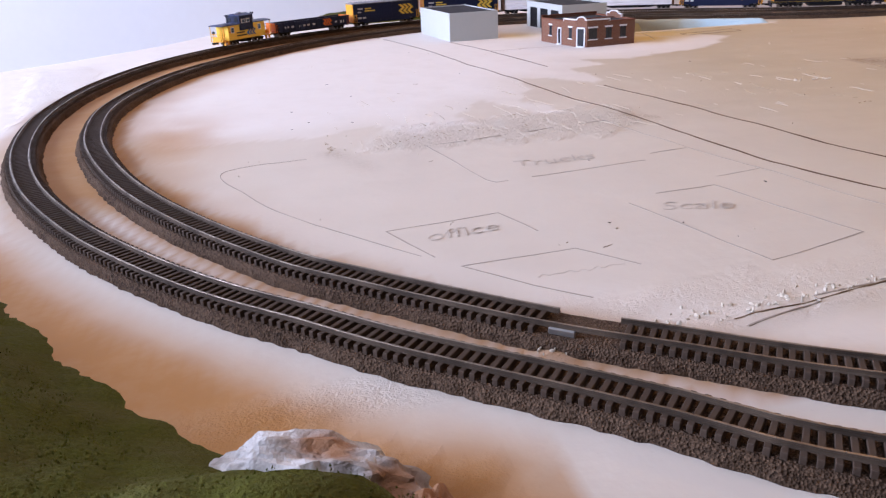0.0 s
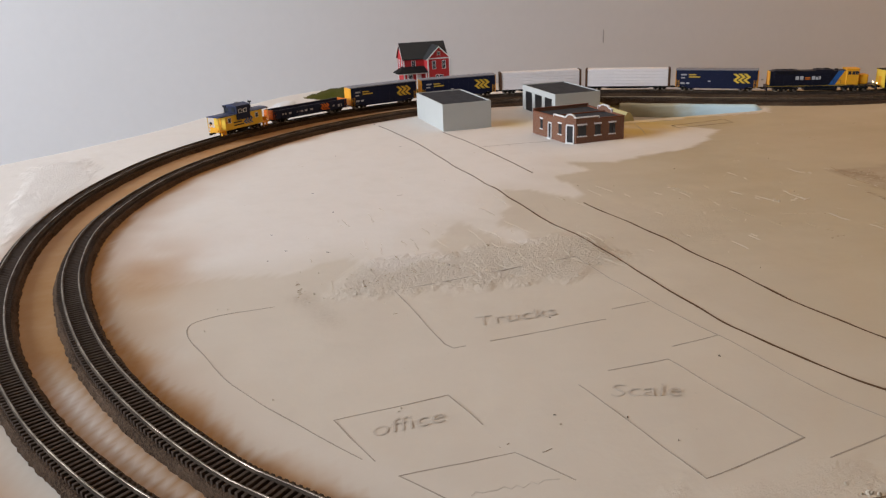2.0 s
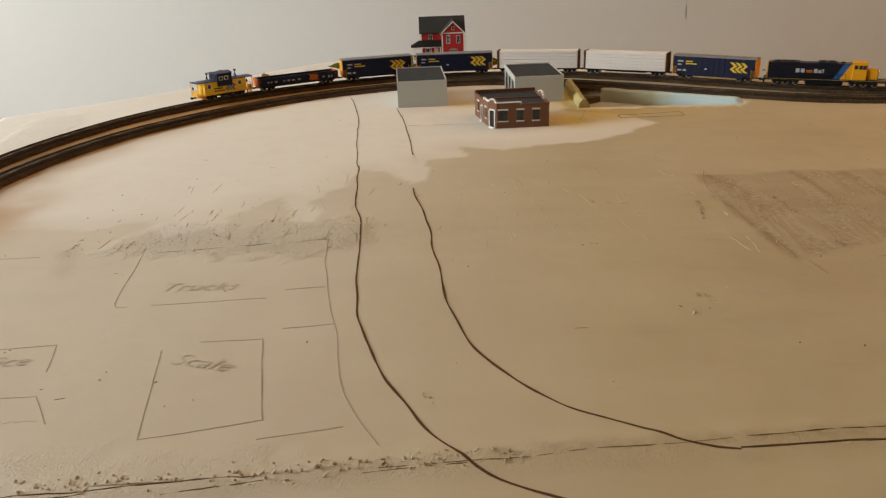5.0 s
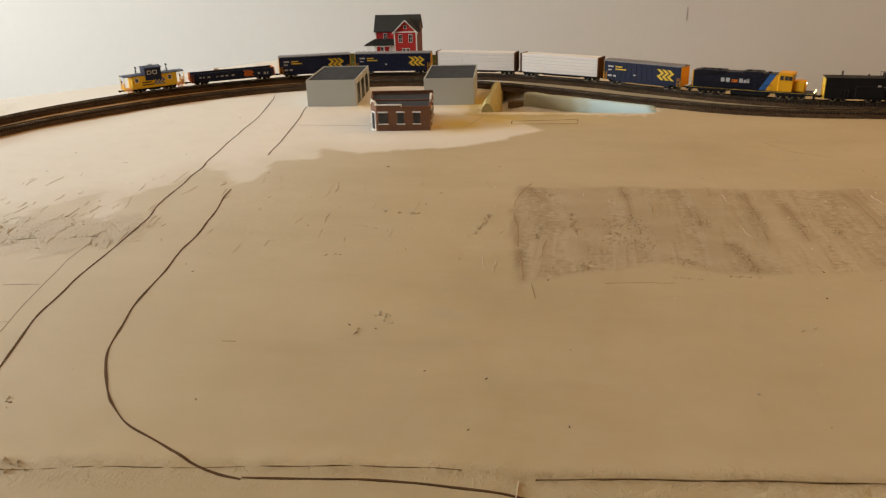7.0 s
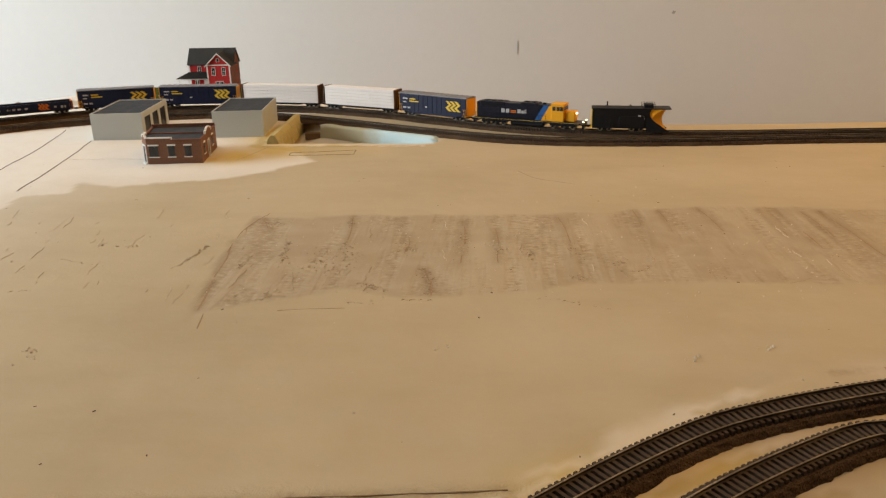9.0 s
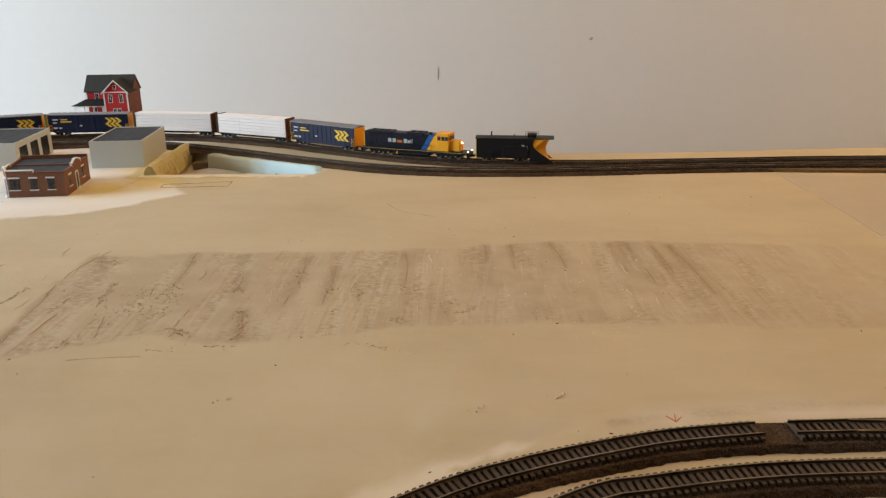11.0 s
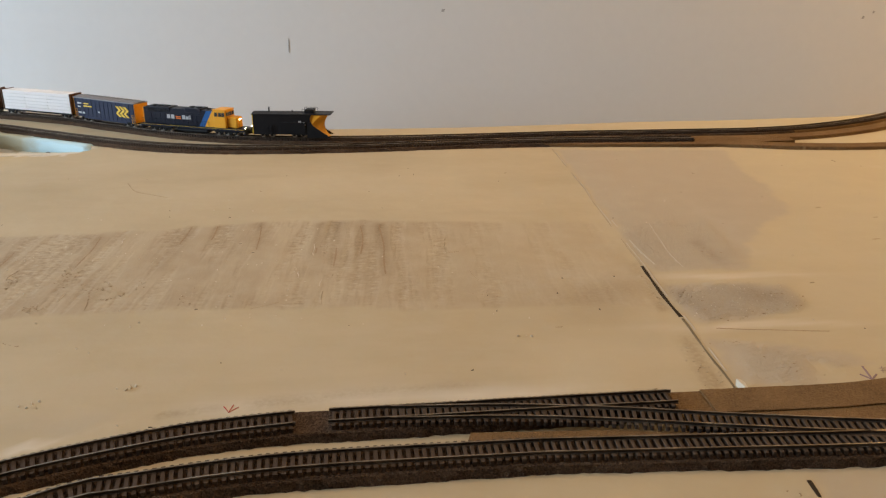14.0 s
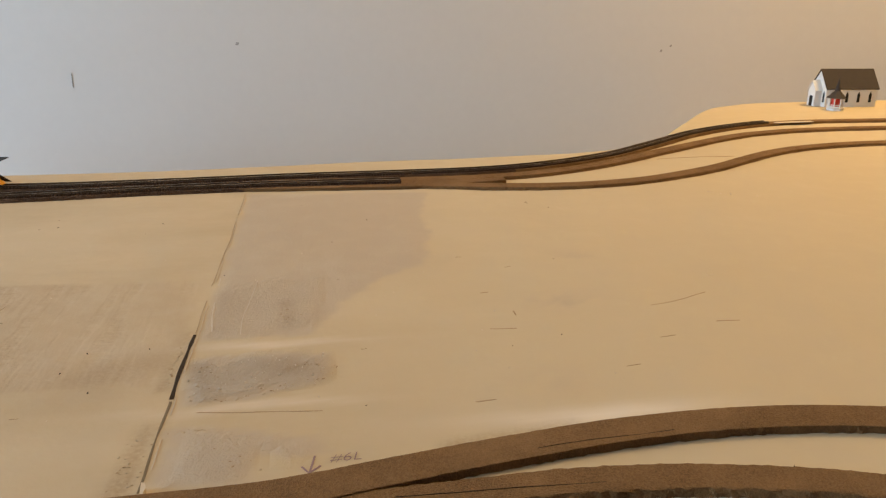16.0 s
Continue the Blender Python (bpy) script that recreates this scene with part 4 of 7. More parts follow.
# the seam between the boards
drawn("board_seam", "brown closed seam between two plaster boards", [(-0.3, 2.68), (0.62, 2.83), (1.4, 2.93), (2.34, 3.09), (3.09, 3.18), (3.41, 3.2)], 0.6, M["seam"], lift=0.12, broken=0.35)
drawn("board_seam", "dark open seam between two plaster boards", [(3.41, 3.185), (4.13, 3.275), (5.0, 3.37)], 1.0, M["seam"], lift=0.2, broken=0.2)
drawn("board_seam", "dark open seam between two plaster boards", [(0.3, 2.72), (0.62, 2.8), (1.0, 2.86), (1.4, 2.92)], 0.7, M["seam"], lift=0.12, broken=0.3)
drawn("board_seam", "dark open seam between two plaster boards", [(3.41, 3.17), (3.40, 2.9), (3.38, 2.4), (3.3, 1.6)], 0.9, M["plaster_edge"], lift=0.8)
drawn("board_joint", "dark open joint between two layout boards", [(9.105, 5.95), (9.1, 5.75), (9.095, 5.45), (9.1, 5.15)], 3.3, M["crack"], wob=0.004)
drawn("board_joint", "dark open joint between two layout boards", [(9.1, 5.15), (9.095, 4.89), (9.09, 4.6), (9.09, 4.38)], 1.8, M["joint_stain"], wob=0.01, broken=0.08)
drawn("board_joint", "faint filled joint between two layout boards", [(9.13, 9.3), (9.13, 7.94), (9.11, 6.79), (9.105, 5.95)], 0.7, M["joint_faint"], wob=0.006, broken=0.15)
drawn("board_joint", "dark open joint between two layout boards", [(9.1, 3.72), (9.06, 3.2), (9.0, 2.0)], 2.6, M["crack"])
M["streak"] = paint("filler_streak", (0.50, 0.44, 0.355), 0.85, vary=0.12)
drawn("plaster_lip", "raised pale plaster lip along the joint", [(9.14, 9.3), (9.14, 8.0), (9.125, 6.8), (9.125, 5.9), (9.12, 5.4), (9.12, 5.0), (9.11, 4.4)], 0.7, M["streak"], broken=0.45, lift=0.3, wob=0.006)


for pts, w in (([(9.41, 6.82), (9.38, 6.4), (9.36, 6.17), (9.37, 5.9)], 1.2), ([(9.68, 6.5), (9.63, 6.1)], 0.9), ([(9.15, 6.9), (9.17, 6.3), (9.2, 5.95)], 1.5)):
    drawn("plaster_streak", "pale streak of filler in the grey patch", pts, w, M["streak"], broken=0.25, lift=0.16, wob=0.005)


def written(word, x, y, turn, size, material, label):
    c = bpy.data.curves.new("writing", "FONT")
    c.body, c.size, c.extrude, c.align_x, c.offset = word, size * MM, 0.00003, "LEFT", -0.00016
    c.shear = 0.25
    c.materials.append(material)
    ob = new("writing", c)
    ob.matrix_world = Matrix.Translation((x * D, y * D, ground_z(x, y) * D + 0.00012)) @ Matrix.Rotation(radians(turn), 4, "Z")
    return tagged(ob, label, "writing", kind="structure")


written("office", -1.03, 3.6, 8, 14, M["note"], "the pencilled word office on the plaster")
written("Trucks", -0.42, 4.47, 3, 16, M["note"], "the pencilled word Trucks on the plaster")
written("Scale", -0.04, 3.66, -13, 15, M["note"], "the pencilled word Scale on the plaster")
written("#6L", 9.86, 4.52, 2, 9, M["purple"], "the pencilled mark #6L beside the cork")
for x, y, w in ((-0.74, 3.17, 0.34), (2.98, 8.86, 0.36), (0.2, 4.98, 0.25)):
    loops = [(x + w * k / 14, y + 0.022 * noise.noise(Vector((k * 1.7, x, y))) + (0.012 if k % 2 else -0.008)) for k in range(15)]
    drawn("pencil_note", "illegible pencilled note on the plaster", loops, 0.8, M["note"], broken=0.3, lift=0.1)

# scratches left by the scraper and nicks in the filler
def scratches(count, x0, x1, y0, y1, turn, seed, lo, hi, w0, w1, poly=None):
    rng = random.Random(seed)
    out = bmesh.new()
    for _ in range(count):
        x, y = rng.uniform(x0, x1), rng.uniform(y0, y1)
        L, a, w = rng.uniform(lo, hi) * rng.random() ** 0.7, radians(turn + rng.gauss(0, 7)), rng.uniform(w0, w1)
        n = max(3, int(L / 0.05))
        last = None
        for k in range(n + 1):
            u = k / n
            px = x + math.cos(a) * L * u + 0.02 * noise.noise(Vector((u * 4, x * 9, y * 9)))
            py = y + math.sin(a) * L * u
            if poly and not inside(poly, px, py):
                last = None
                continue
            ww = w * (0.15 + 0.85 * math.sin(math.pi * u)) * (0.6 + 0.8 * abs(noise.noise(Vector((px * 9, py * 9, 3)))))
            z = ground_z(px, py) * 100 + 0.22
            ring = [out.verts.new((px * 100 - math.sin(a) * q * ww, py * 100 + math.cos(a) * q * ww, z + h)) for q, h in ((-0.5, -0.35), (0, 0.0), (0.5, -0.35))]
            if last and noise.noise(Vector((px * 12, py * 12, 8))) > -0.25:
                for i in range(2):
                    out.faces.new((last[i], last[i + 1], ring[i + 1], ring[i]))
            last = ring
    bmesh.ops.delete(out, geom=[v for v in out.verts if not v.link_faces], context="VERTS")
    return out


for bm, mat, label in ((scratches(14, 3.2, 8.4, 5.1, 6.6, 93, 21, 0.1, 0.6, 0.8, 2.0, STRIP), "smudge", "brown scraper smears across the scraped strip"),
                       (scratches(12, 3.2, 7.2, 5.1, 6.6, 94, 22, 0.08, 0.4, 0.8, 1.8, STRIP), "plaster_edge", "pale scraper ridges across the scraped strip"),
                       (scratches(60, -1.2, 3.2, 5.0, 6.7, 99, 23, 0.06, 0.4, 0.4, 1.1), "plaster_edge", "pale ridges in the filler"),
                       (scratches(26, -1.2, 3.2, 5.0, 6.7, 99, 24, 0.05, 0.35, 0.4, 1.0), "smudge", "brown scratches in the filler"),
                       (scratches(40, -0.95, 0.75, 5.05, 5.85, 99, 27, 0.1, 0.4, 0.5, 1.2), "plaster_edge", "pale scraper ridges in the rough filler"),
                       (scratches(10, -0.95, 0.75, 5.0, 5.7, 99, 28, 0.08, 0.4, 0.5, 1.2), "scratch", "brown gouges in the rough filler"),
                       (scratches(28, -1, 12, 3.3, 8.8, 8, 26, 0.02, 0.12, 0.4, 0.8), "scratch", "small nicks in the plaster")):
    tagged(new("scratches", mesh_of("scratches", bm, M[mat])), label, "scratches", kind="stuff")


def clod_rows(rows, seed, per):
    """Crumbly ridges that the scraper tore up, pale lumps with dark crumbs coloured for their shadow sides: from, to,
    spread.
    """
    rng = random.Random(seed)
    pale_bm, dark_bm = bmesh.new(), bmesh.new()
    for ax, ay, bx, by, w in rows:
        n = int(per * (math.dist((ax, ay), (bx, by)) + 2 * w) / 0.1) + 3
        for _ in range(n):
            t = rng.random()
            x, y = ax + (bx - ax) * t + rng.gauss(0, w), ay + (by - ay) * t + rng.gauss(0, w * 0.6)
            r = rng.uniform(0.22, 0.6)
            m = Matrix.Translation((x * 100, y * 100, ground_z(x, y) * 100 + 0.04)) @ Matrix.Rotation(rng.gauss(0.3, 0.5), 4, "Z") @ Matrix.Diagonal((r * 2.3, r, r * 0.85, 1))
            bmesh.ops.create_icosphere(pale_bm if rng.random() < 0.68 else dark_bm, subdivisions=1, radius=0.7, matrix=m)
    return pale_bm, dark_bm


STRIP_CLODS = [(3.85, 6.65, 3.88, 6.4, 0.015), (3.9, 6.1, 3.94, 5.85, 0.03), (4.32, 6.15, 4.36, 5.85, 0.04), (4.48, 5.6, 4.57, 5.18, 0.03), (4.71, 6.3, 4.72, 5.9, 0.035), (4.93, 6.1, 5.0, 5.8, 0.03), (4.1, 5.35, 4.3, 5.24, 0.03), (3.5, 6.1, 3.55, 5.65, 0.012), (2.96, 6.0, 2.9, 5.6, 0.012), (3.33, 5.8, 3.3, 5.55, 0.012),
               (3.62, 5.22, 3.58, 5.05, 0.015), (3.65, 5.75, 4.0, 5.5, 0.1), (3.75, 5.9, 4.05, 5.75, 0.07), (5.13, 6.0, 5.18, 5.75, 0.02), (5.45, 6.1, 5.5, 5.8, 0.03), (5.4, 5.5, 5.5, 5.42, 0.03), (5.68, 5.8, 5.86, 5.6, 0.07), (3.26, 6.55, 3.34, 6.45, 0.03)]
FIELD_CLODS = [(5.95, 5.9, 5.98, 5.75, 0.02), (6.26, 5.7, 6.28, 5.5, 0.04), (7.1, 5.9, 7.2, 5.8, 0.03), (7.0, 6.45, 7.06, 6.3, 0.015), (5.23, 5.14, 5.6, 5.0, 0.02), (4.4, 5.09, 4.6, 5.1, 0.01), (4.1, 5.05, 4.25, 5.03, 0.01), (2.02, 5.72, 2.4, 5.58, 0.008), (2.02, 5.14, 2.15, 5.16, 0.015), (7.95, 5.58, 8.12, 5.5, 0.04),
               (-1.0, 5.15, -0.6, 5.3, 0.07), (-0.6, 5.3, 0.0, 5.35, 0.08), (-1.28, 5.4, -1.27, 5.1, 0.012)]
JOINT_CLODS = [(9.04, 5.3, 9.07, 5.95, 0.012), (8.98, 4.4, 9.05, 4.85, 0.035), (9.2, 5.6, 9.3, 5.1, 0.06), (9.65, 5.55, 9.9, 5.4, 0.05), (9.5, 5.22, 9.85, 5.3, 0.02), (9.35, 5.12, 9.6, 5.2, 0.012), (9.15, 4.85, 9.3, 4.87, 0.015), (9.4, 4.7, 9.55, 4.5, 0.05), (9.6, 6.3, 9.68, 6.05, 0.03), (8.95, 3.5, 9.05, 3.68, 0.02)]
for rows, seed, per, where in ((STRIP_CLODS, 61, 18, "in the scraped strip"), (FIELD_CLODS, 62, 4, "on the plaster"), (JOINT_CLODS, 63, 5, "beside the joint")):
    for bm, mat, tone in zip(clod_rows(rows, seed, per), ("clod", "clod_dark"), ("pale", "dark brown")):
        tagged(new("crumb_rows", mesh_of("crumb_rows", bm, M[mat])), tone + " crumbs torn up by the scraper " + where, "crumbs", kind="stuff")
for pts, w in (([(11.36, 6.49), (11.48, 6.52), (11.57, 6.57)], 1.0), ([(10.84, 5.81), (11.01, 5.8)], 0.9), ([(11.05, 6.06), (11.05, 5.98)], 1.3), ([(11.96, 6.03), (12.2, 6.1), (12.43, 6.2)], 0.8), ([(12.26, 5.73), (12.42, 5.72)], 1.1), ([(10.59, 4.95), (10.7, 4.96)], 1.0), ([(11.5, 6.33), (11.55, 6.33), (11.57, 6.27)], 1.0),
               ([(9.24, 5.02), (9.5, 5.0), (9.84, 4.97)], 0.7), ([(10.9, 6.39), (10.96, 6.4)], 0.9), ([(3.18, 6.75), (3.1, 6.3), (3.13, 5.85)], 0.8), ([(3.32, 4.86), (3.36, 4.66)], 0.9)):
    tagged(new("scratches", mesh_of("scratches", ribbon(pts, w, 0.12, 0.2, 0.015), M["clod_dark"])), "thin dark scratch in the plaster", "scratches", kind="stuff")
for pts, up in (([(10.41, 4.37), (10.84, 4.45), (11.43, 4.5)], 4.35), ([(10.12, 4.19), (10.71, 4.18), (11.26, 4.16)], 3.5)):
    drawn("cork_mark", "thin broken dark mark along the cork", pts, 0.5, M["crack"], lift=up, broken=0.3, wob=0.006)
drawn("pencil_line", "thin dark pencil line between the cork roadbeds", [(13.9, 10.44), (14.4, 10.5), (14.94, 10.48)], 1.0, M["clod_dark"], broken=0.1)


# thin sharp streaks in the middle of the soft brown smears
M["rust"] = paint("rust_streak", (0.33, 0.225, 0.135), 0.9, vary=0.3, grain=900)
for ax, ay, bx, by, w, k in STREAKS:
    tagged(new("scratches", mesh_of("scratches", ribbon([(ax, ay), ((ax + bx) / 2 + 0.01, (ay + by) / 2), (bx, by)], 0.9 + 1.1 * k, 0.05, 0.36, 0.02), M["rust"])), "rust brown streak dragged through the plaster", "scratches", kind="stuff")
# a few single scratches
for pts, w in (([(6.96, 5.66), (6.85, 5.5), (6.69, 5.41)], 0.7), ([(5.14, 8.13), (5.28, 7.9), (5.45, 7.78), (5.64, 7.66)], 1.6), ([(6.34, 7.84), (6.48, 7.75)], 1.2), ([(3.4, 4.85), (3.8, 4.93), (4.1, 4.97)], 0.7)):
    tagged(new("scratches", mesh_of("scratches", ribbon(pts, w, 0.12, 0.36, 0.015), M["smudge"])), "brown scratch dragged through the plaster", "scratches", kind="stuff")

# crumbs of plaster
crumbs = bmesh.new()
rng = random.Random(5)
spots = []
for _ in range(210):
    x = rng.uniform(-1.2, 1.6)
    spots.append((x, 2.72 + 0.125 * x + rng.gauss(0.06, 0.03), rng.uniform(0.5, 1.5)))
for _ in range(110):
    spots.append((rng.uniform(-1.3, 0.7), rng.uniform(5.0, 5.6), rng.uniform(0.4, 1.1)))
for _ in range(130):
    spots.append((rng.uniform(3.2, 7.2), rng.uniform(5.1, 6.6), rng.uniform(0.4, 0.9)))
for _ in range(170):
    spots.append((rng.uniform(-1.8, 11.5), rng.uniform(3.3, 9.0), rng.uniform(0.3, 0.9)))
for x, y in ((2.6, 4.4), (2.66, 4.32), (2.55, 4.2), (1.2, 3.4), (2.2, 6.0), (2.35, 5.98), (2.42, 5.97), (6.3, 4.55), (5.9, 4.4), (4.7, 4.5), (8.2, 5.0)):
    for _ in range(5):
        spots.append((x + rng.gauss(0, 0.03), y + rng.gauss(0, 0.02), rng.uniform(0.5, 1.3)))
for x, y in ((13.78, 8.82), (14.17, 8.61), (13.9, 8.7), (12.6, 6.5)):
    for _ in range(4):
        spots.append((x + rng.gauss(0, 0.05), y + rng.gauss(0, 0.02), rng.uniform(0.6, 1.4)))
for _ in range(60):
    spots.append((rng.uniform(9.15, 9.85), rng.uniform(5.15, 5.6), rng.uniform(0.4, 1.0)))
for x, y, r in spots:
    if abs(x) < 30:
        m = Matrix.Translation((x * 100, y * 100, ground_z(x, y) * 100 + r * 0.2)) @ Euler((rng.random() * 3, rng.random() * 3, rng.random() * 3)).to_matrix().to_4x4() @ Matrix.Diagonal((r * 1.5, r, r * 0.6, 1))
        bmesh.ops.create_icosphere(crumbs, subdivisions=1, radius=0.6, matrix=m)
tagged(new("plaster_crumbs", mesh_of("plaster_crumbs", crumbs, M["plaster_edge"])), "loose pale plaster crumbs on the board", "crumbs", kind="stuff")
chips = bmesh.new()
for _ in range(90):
    x, y, r = rng.uniform(-1.8, 12), rng.uniform(3.2, 9.0), rng.uniform(0.4, 1.0)
    m = Matrix.Translation((x * 100, y * 100, ground_z(x, y) * 100 + 0.15)) @ Euler((0, 0, rng.random() * 3)).to_matrix().to_4x4() @ Matrix.Diagonal((r * 2.2, r * 0.8, 0.3, 1))
    bmesh.ops.create_icosphere(chips, subdivisions=1, radius=0.6, matrix=m)
tagged(new("dark_chips", mesh_of("dark_chips", chips, M["crack"])), "small dark chips and nicks on the plaster", "chips", kind="stuff")

# ---------------------------------------------------------------- hills, rock, foam
def heap(name, label, category, poly, x0, x1, y0, y1, top, slope, material, step=0.035, bumps=0.03, kind="", steep=False, wide=0.0):
    """A mound over the plan outline, as a skin on the board."""
    nx, ny = int((x1 - x0) / step), int((y1 - y0) / step)
    bm = bmesh.new()
    grid = {}
    for i in range(nx + 1):
        for j in range(ny + 1):
            x, y = x0 + i * step, y0 + j * step
            wob = (0.008 if steep else 0.06) * fbm(x, y, 3.0, 7.0)
            d = edge_gap(poly, x, y) * (1 if inside(poly, x, y) else -1) + wob + wide
            run = 0.32 + (slope - 0.32) * smooth(-1.6, -2.1, x) if steep else slope
            if d > -0.06:
                z = ground_z(x, y) - 0.02 + (top + 0.25 * top * fbm(x, y, 1.3, 11.0)) * smooth(-0.02, run, d) + bumps * fbm(x, y, 8.0, 4.0) * smooth(0, 0.1, d)
                if steep:   # the bank swells in front of the rock
                    z += 0.115 * math.exp(-(((x + 1.6) / 0.32) ** 2 + ((y - 1.84) / 0.15) ** 2)) * smooth(0.0, 0.15, d)
                grid[i, j] = bm.verts.new((x * 100, y * 100, z * 100))
    for i, j in grid:
        q = [(i, j), (i + 1, j), (i + 1, j + 1), (i, j + 1)]
        if all(k in grid for k in q):
            bm.faces.new([grid[k] for k in q])
    bmesh.ops.delete(bm, geom=[v for v in bm.verts if not v.link_faces], context="VERTS")
    for f in bm.faces:
        f.smooth = True
    return tagged(new(name, mesh_of(name, bm, material)), label, category, kind=kind)


def tufts(poly, x0, x1, y0, y1, count, seed, height, surface, dmin=0.05):
    """Short turf fibres standing on a mound."""
    rng = random.Random(seed)
    bm = bmesh.new()
    tree = bpy.data.objects[surface]
    verts = np.array([v.co[:] for v in tree.data.vertices]) / D
    cells = {}
    for v in verts:
        cells.setdefault((round(v[0] / 0.07), round(v[1] / 0.07)), []).append(v[2])
    made = 0
    while made < count:
        x, y = rng.uniform(x0, x1), rng.uniform(y0, y1)
        made += 1
        k = (round(x / 0.07), round(y / 0.07))
        under_rock = ((x + 1.52) / 0.4) ** 2 + ((y - 2.15) / 0.26) ** 2 < 1
        if k not in cells or under_rock or not inside(poly, x, y) or edge_gap(poly, x, y) < dmin:
            continue
        z = sum(cells[k]) / len(cells[k]) * 100
        a, h, w = rng.random() * 6.3, height * rng.uniform(0.5, 1.2), rng.uniform(0.15, 0.3)
        lx, ly = math.cos(a) * w, math.sin(a) * w
        tx, ty = rng.gauss(0, 0.5) * h, rng.gauss(0, 0.5) * h
        v = [bm.verts.new(q) for q in ((x * 100 - lx, y * 100 - ly, z - 0.3), (x * 100 + lx, y * 100 + ly, z - 0.3), (x * 100 + tx, y * 100 + ty, z + h))]
        bm.faces.new(v)
    return bm


heap("grassy_hill", "green flocked grass hill at the edge of the layout", "hill", HILL, -4.4, -1.1, -0.7, 5.4, 0.27, 0.62, M["grass"], steep=True, wide=0.10, bumps=0.015)
tagged(new("grass", mesh_of("grass", tufts(HILL, -2.7, -1.15, 0.9, 3.4, 26000, 3, 0.3, "grassy_hill", 0.1), M["blade"])), "short green turf fibres on the hill", "grass", kind="stuff")
KNOLL = [(-1.15, 12.75), (-0.7, 12.3), (-0.2, 12.05), (0.4, 12.1), (1.1, 12.0), (1.5, 12.35), (1.75, 12.9), (1.6, 13.3), (0.9, 13.5), (-0.3, 13.5), (-1.0, 13.2)]
heap("grassy_knoll", "low green flocked knoll under the red house", "hill", KNOLL, -1.4, 2.0, 11.8, 13.7, 0.125, 0.45, M["grass"], 0.05, 0.015)
tagged(new("grass", mesh_of("grass", tufts(KNOLL, -1.3, 1.9, 11.9, 13.6, 9000, 8, 1.2, "grassy_knoll"), M["blade"])), "short green turf fibres on the knoll", "grass", kind="stuff")
heap("plaster_mound", "unpainted white plaster mound behind the line", "mound", [(-1.66, 11.72), (-1.35, 11.64), (-1.0, 11.85), (-0.95, 12.2), (-1.3, 12.4), (-1.6, 12.1)], -1.9, -0.8, 11.4, 12.6, 0.10, 0.28, M["white"], 0.04, 0.03)


def rock(name, label, x, y, z, sx, sy, sz, turn, seed, stain=()):
    bm = bmesh.new()
    bmesh.ops.create_icosphere(bm, subdivisions=5, radius=1.0)
    for v in bm.verts:
        p = v.co.copy()
        ridge = abs(noise.noise(p * 1.6 + Vector((seed, 0, 0))))
        k = 1 + 0.24 * noise.fractal(p * 1.2 + Vector((seed, 0, 0)), 1.1, 2.0, 4) - 0.22 * ridge + 0.05 * noise.noise(p * 7 + Vector((seed, 3, 0)))
        v.co = p * k
        v.co.z = max(-0.4, v.co.z)
    bm.transform(Matrix.Diagonal((sx, sy, sz, 1)))
    me = mesh_of(name, bm, M["rock"])
    layer = me.color_attributes.new("paint", "FLOAT_COLOR", "POINT")
    for v, c in zip(me.vertices, layer.data):
        u = v.co / MM
        s = max([math.exp(-(((u.x - a) / r) ** 2 + ((u.y - b) / r) ** 2)) for a, b, r in stain] or [0.0])
        c.color = (min(1, s * 1.3), 0, 0, 1)
    ob = new(name, me)
    ob.matrix_world = Matrix.Translation((x * D, y * D, z * D)) @ Matrix.Rotation(radians(turn), 4, "Z")
    return tagged(ob, label, "rock")


rock("rock", "pale grey plaster rock with brown stains beside the grass", -1.55, 2.22, 0.02, 25, 11, 12, -22, 2.0, ((2, 3, 5), (7, 1, 4), (20, -4, 5)))
rock("rock", "rust brown plaster rock at the foot of the hill", -1.34, 1.92, 0.08, 6, 8, 11, -20, 6.0, ((0, 0, 30),))
rock("rock", "small dark brown rock behind the line", -1.78, 11.75, 0.03, 7, 5, 6, 10, 9.0, ((0, 0, 20),))

dab = new("plaster_dab", mesh_of("plaster_dab", prism(bmesh.new(), [(910.5, 443), (912, 442.5), (913, 439), (912.6, 436), (913, 433), (911.6, 434), (911, 438)], "z", -0.5, 3.7), M["plaster_edge"]))
tagged(dab, "dab of white plaster over the joint", "plaster dab")

# the cut in the board: blue foam wall, berm and rubble
cut = Line([(2.84, 10.42), (3.1, 10.27), (3.5, 10.06), (3.9, 9.85), (4.2, 9.69), (4.38, 9.58)])
bm = bmesh.new()
rings = []
N = 60
for k in range(N + 1):
    s = cut.length * k / N
    p, w = cut.at(s), cut.way(s)
    side = Vector((w.y, -w.x, 0))
    taper = 1 - 0.75 * smooth(0.93, 1.0, k / N)
    ring = []
    for a in range(12):
        t = 2 * math.pi * a / 12
        u, v = 7.0 * math.cos(t) * taper, 9.2 * math.sin(t) * taper
        u, v = max(-6.0 * taper, min(6.0 * taper, u * 1.4)), max(-8.8 * taper, min(8.6 * taper, v * 1.3))
        q = p * 100 + side * (u + 1.4 * noise.noise(Vector((s * 4, t, 0)))) + Vector((0, 0, -7.0 + v + 0.7 * noise.noise(Vector((s * 5, t * 2, 5)))))
        ring.append(bm.verts.new(q))
    rings.append(ring)
for a, b in zip(rings, rings[1:]):
    for i in range(12):
        bm.faces.new((a[i], a[(i + 1) % 12], b[(i + 1) % 12], b[i])).smooth = True
bm.faces.new(rings[0])
bm.faces.new(rings[-1])
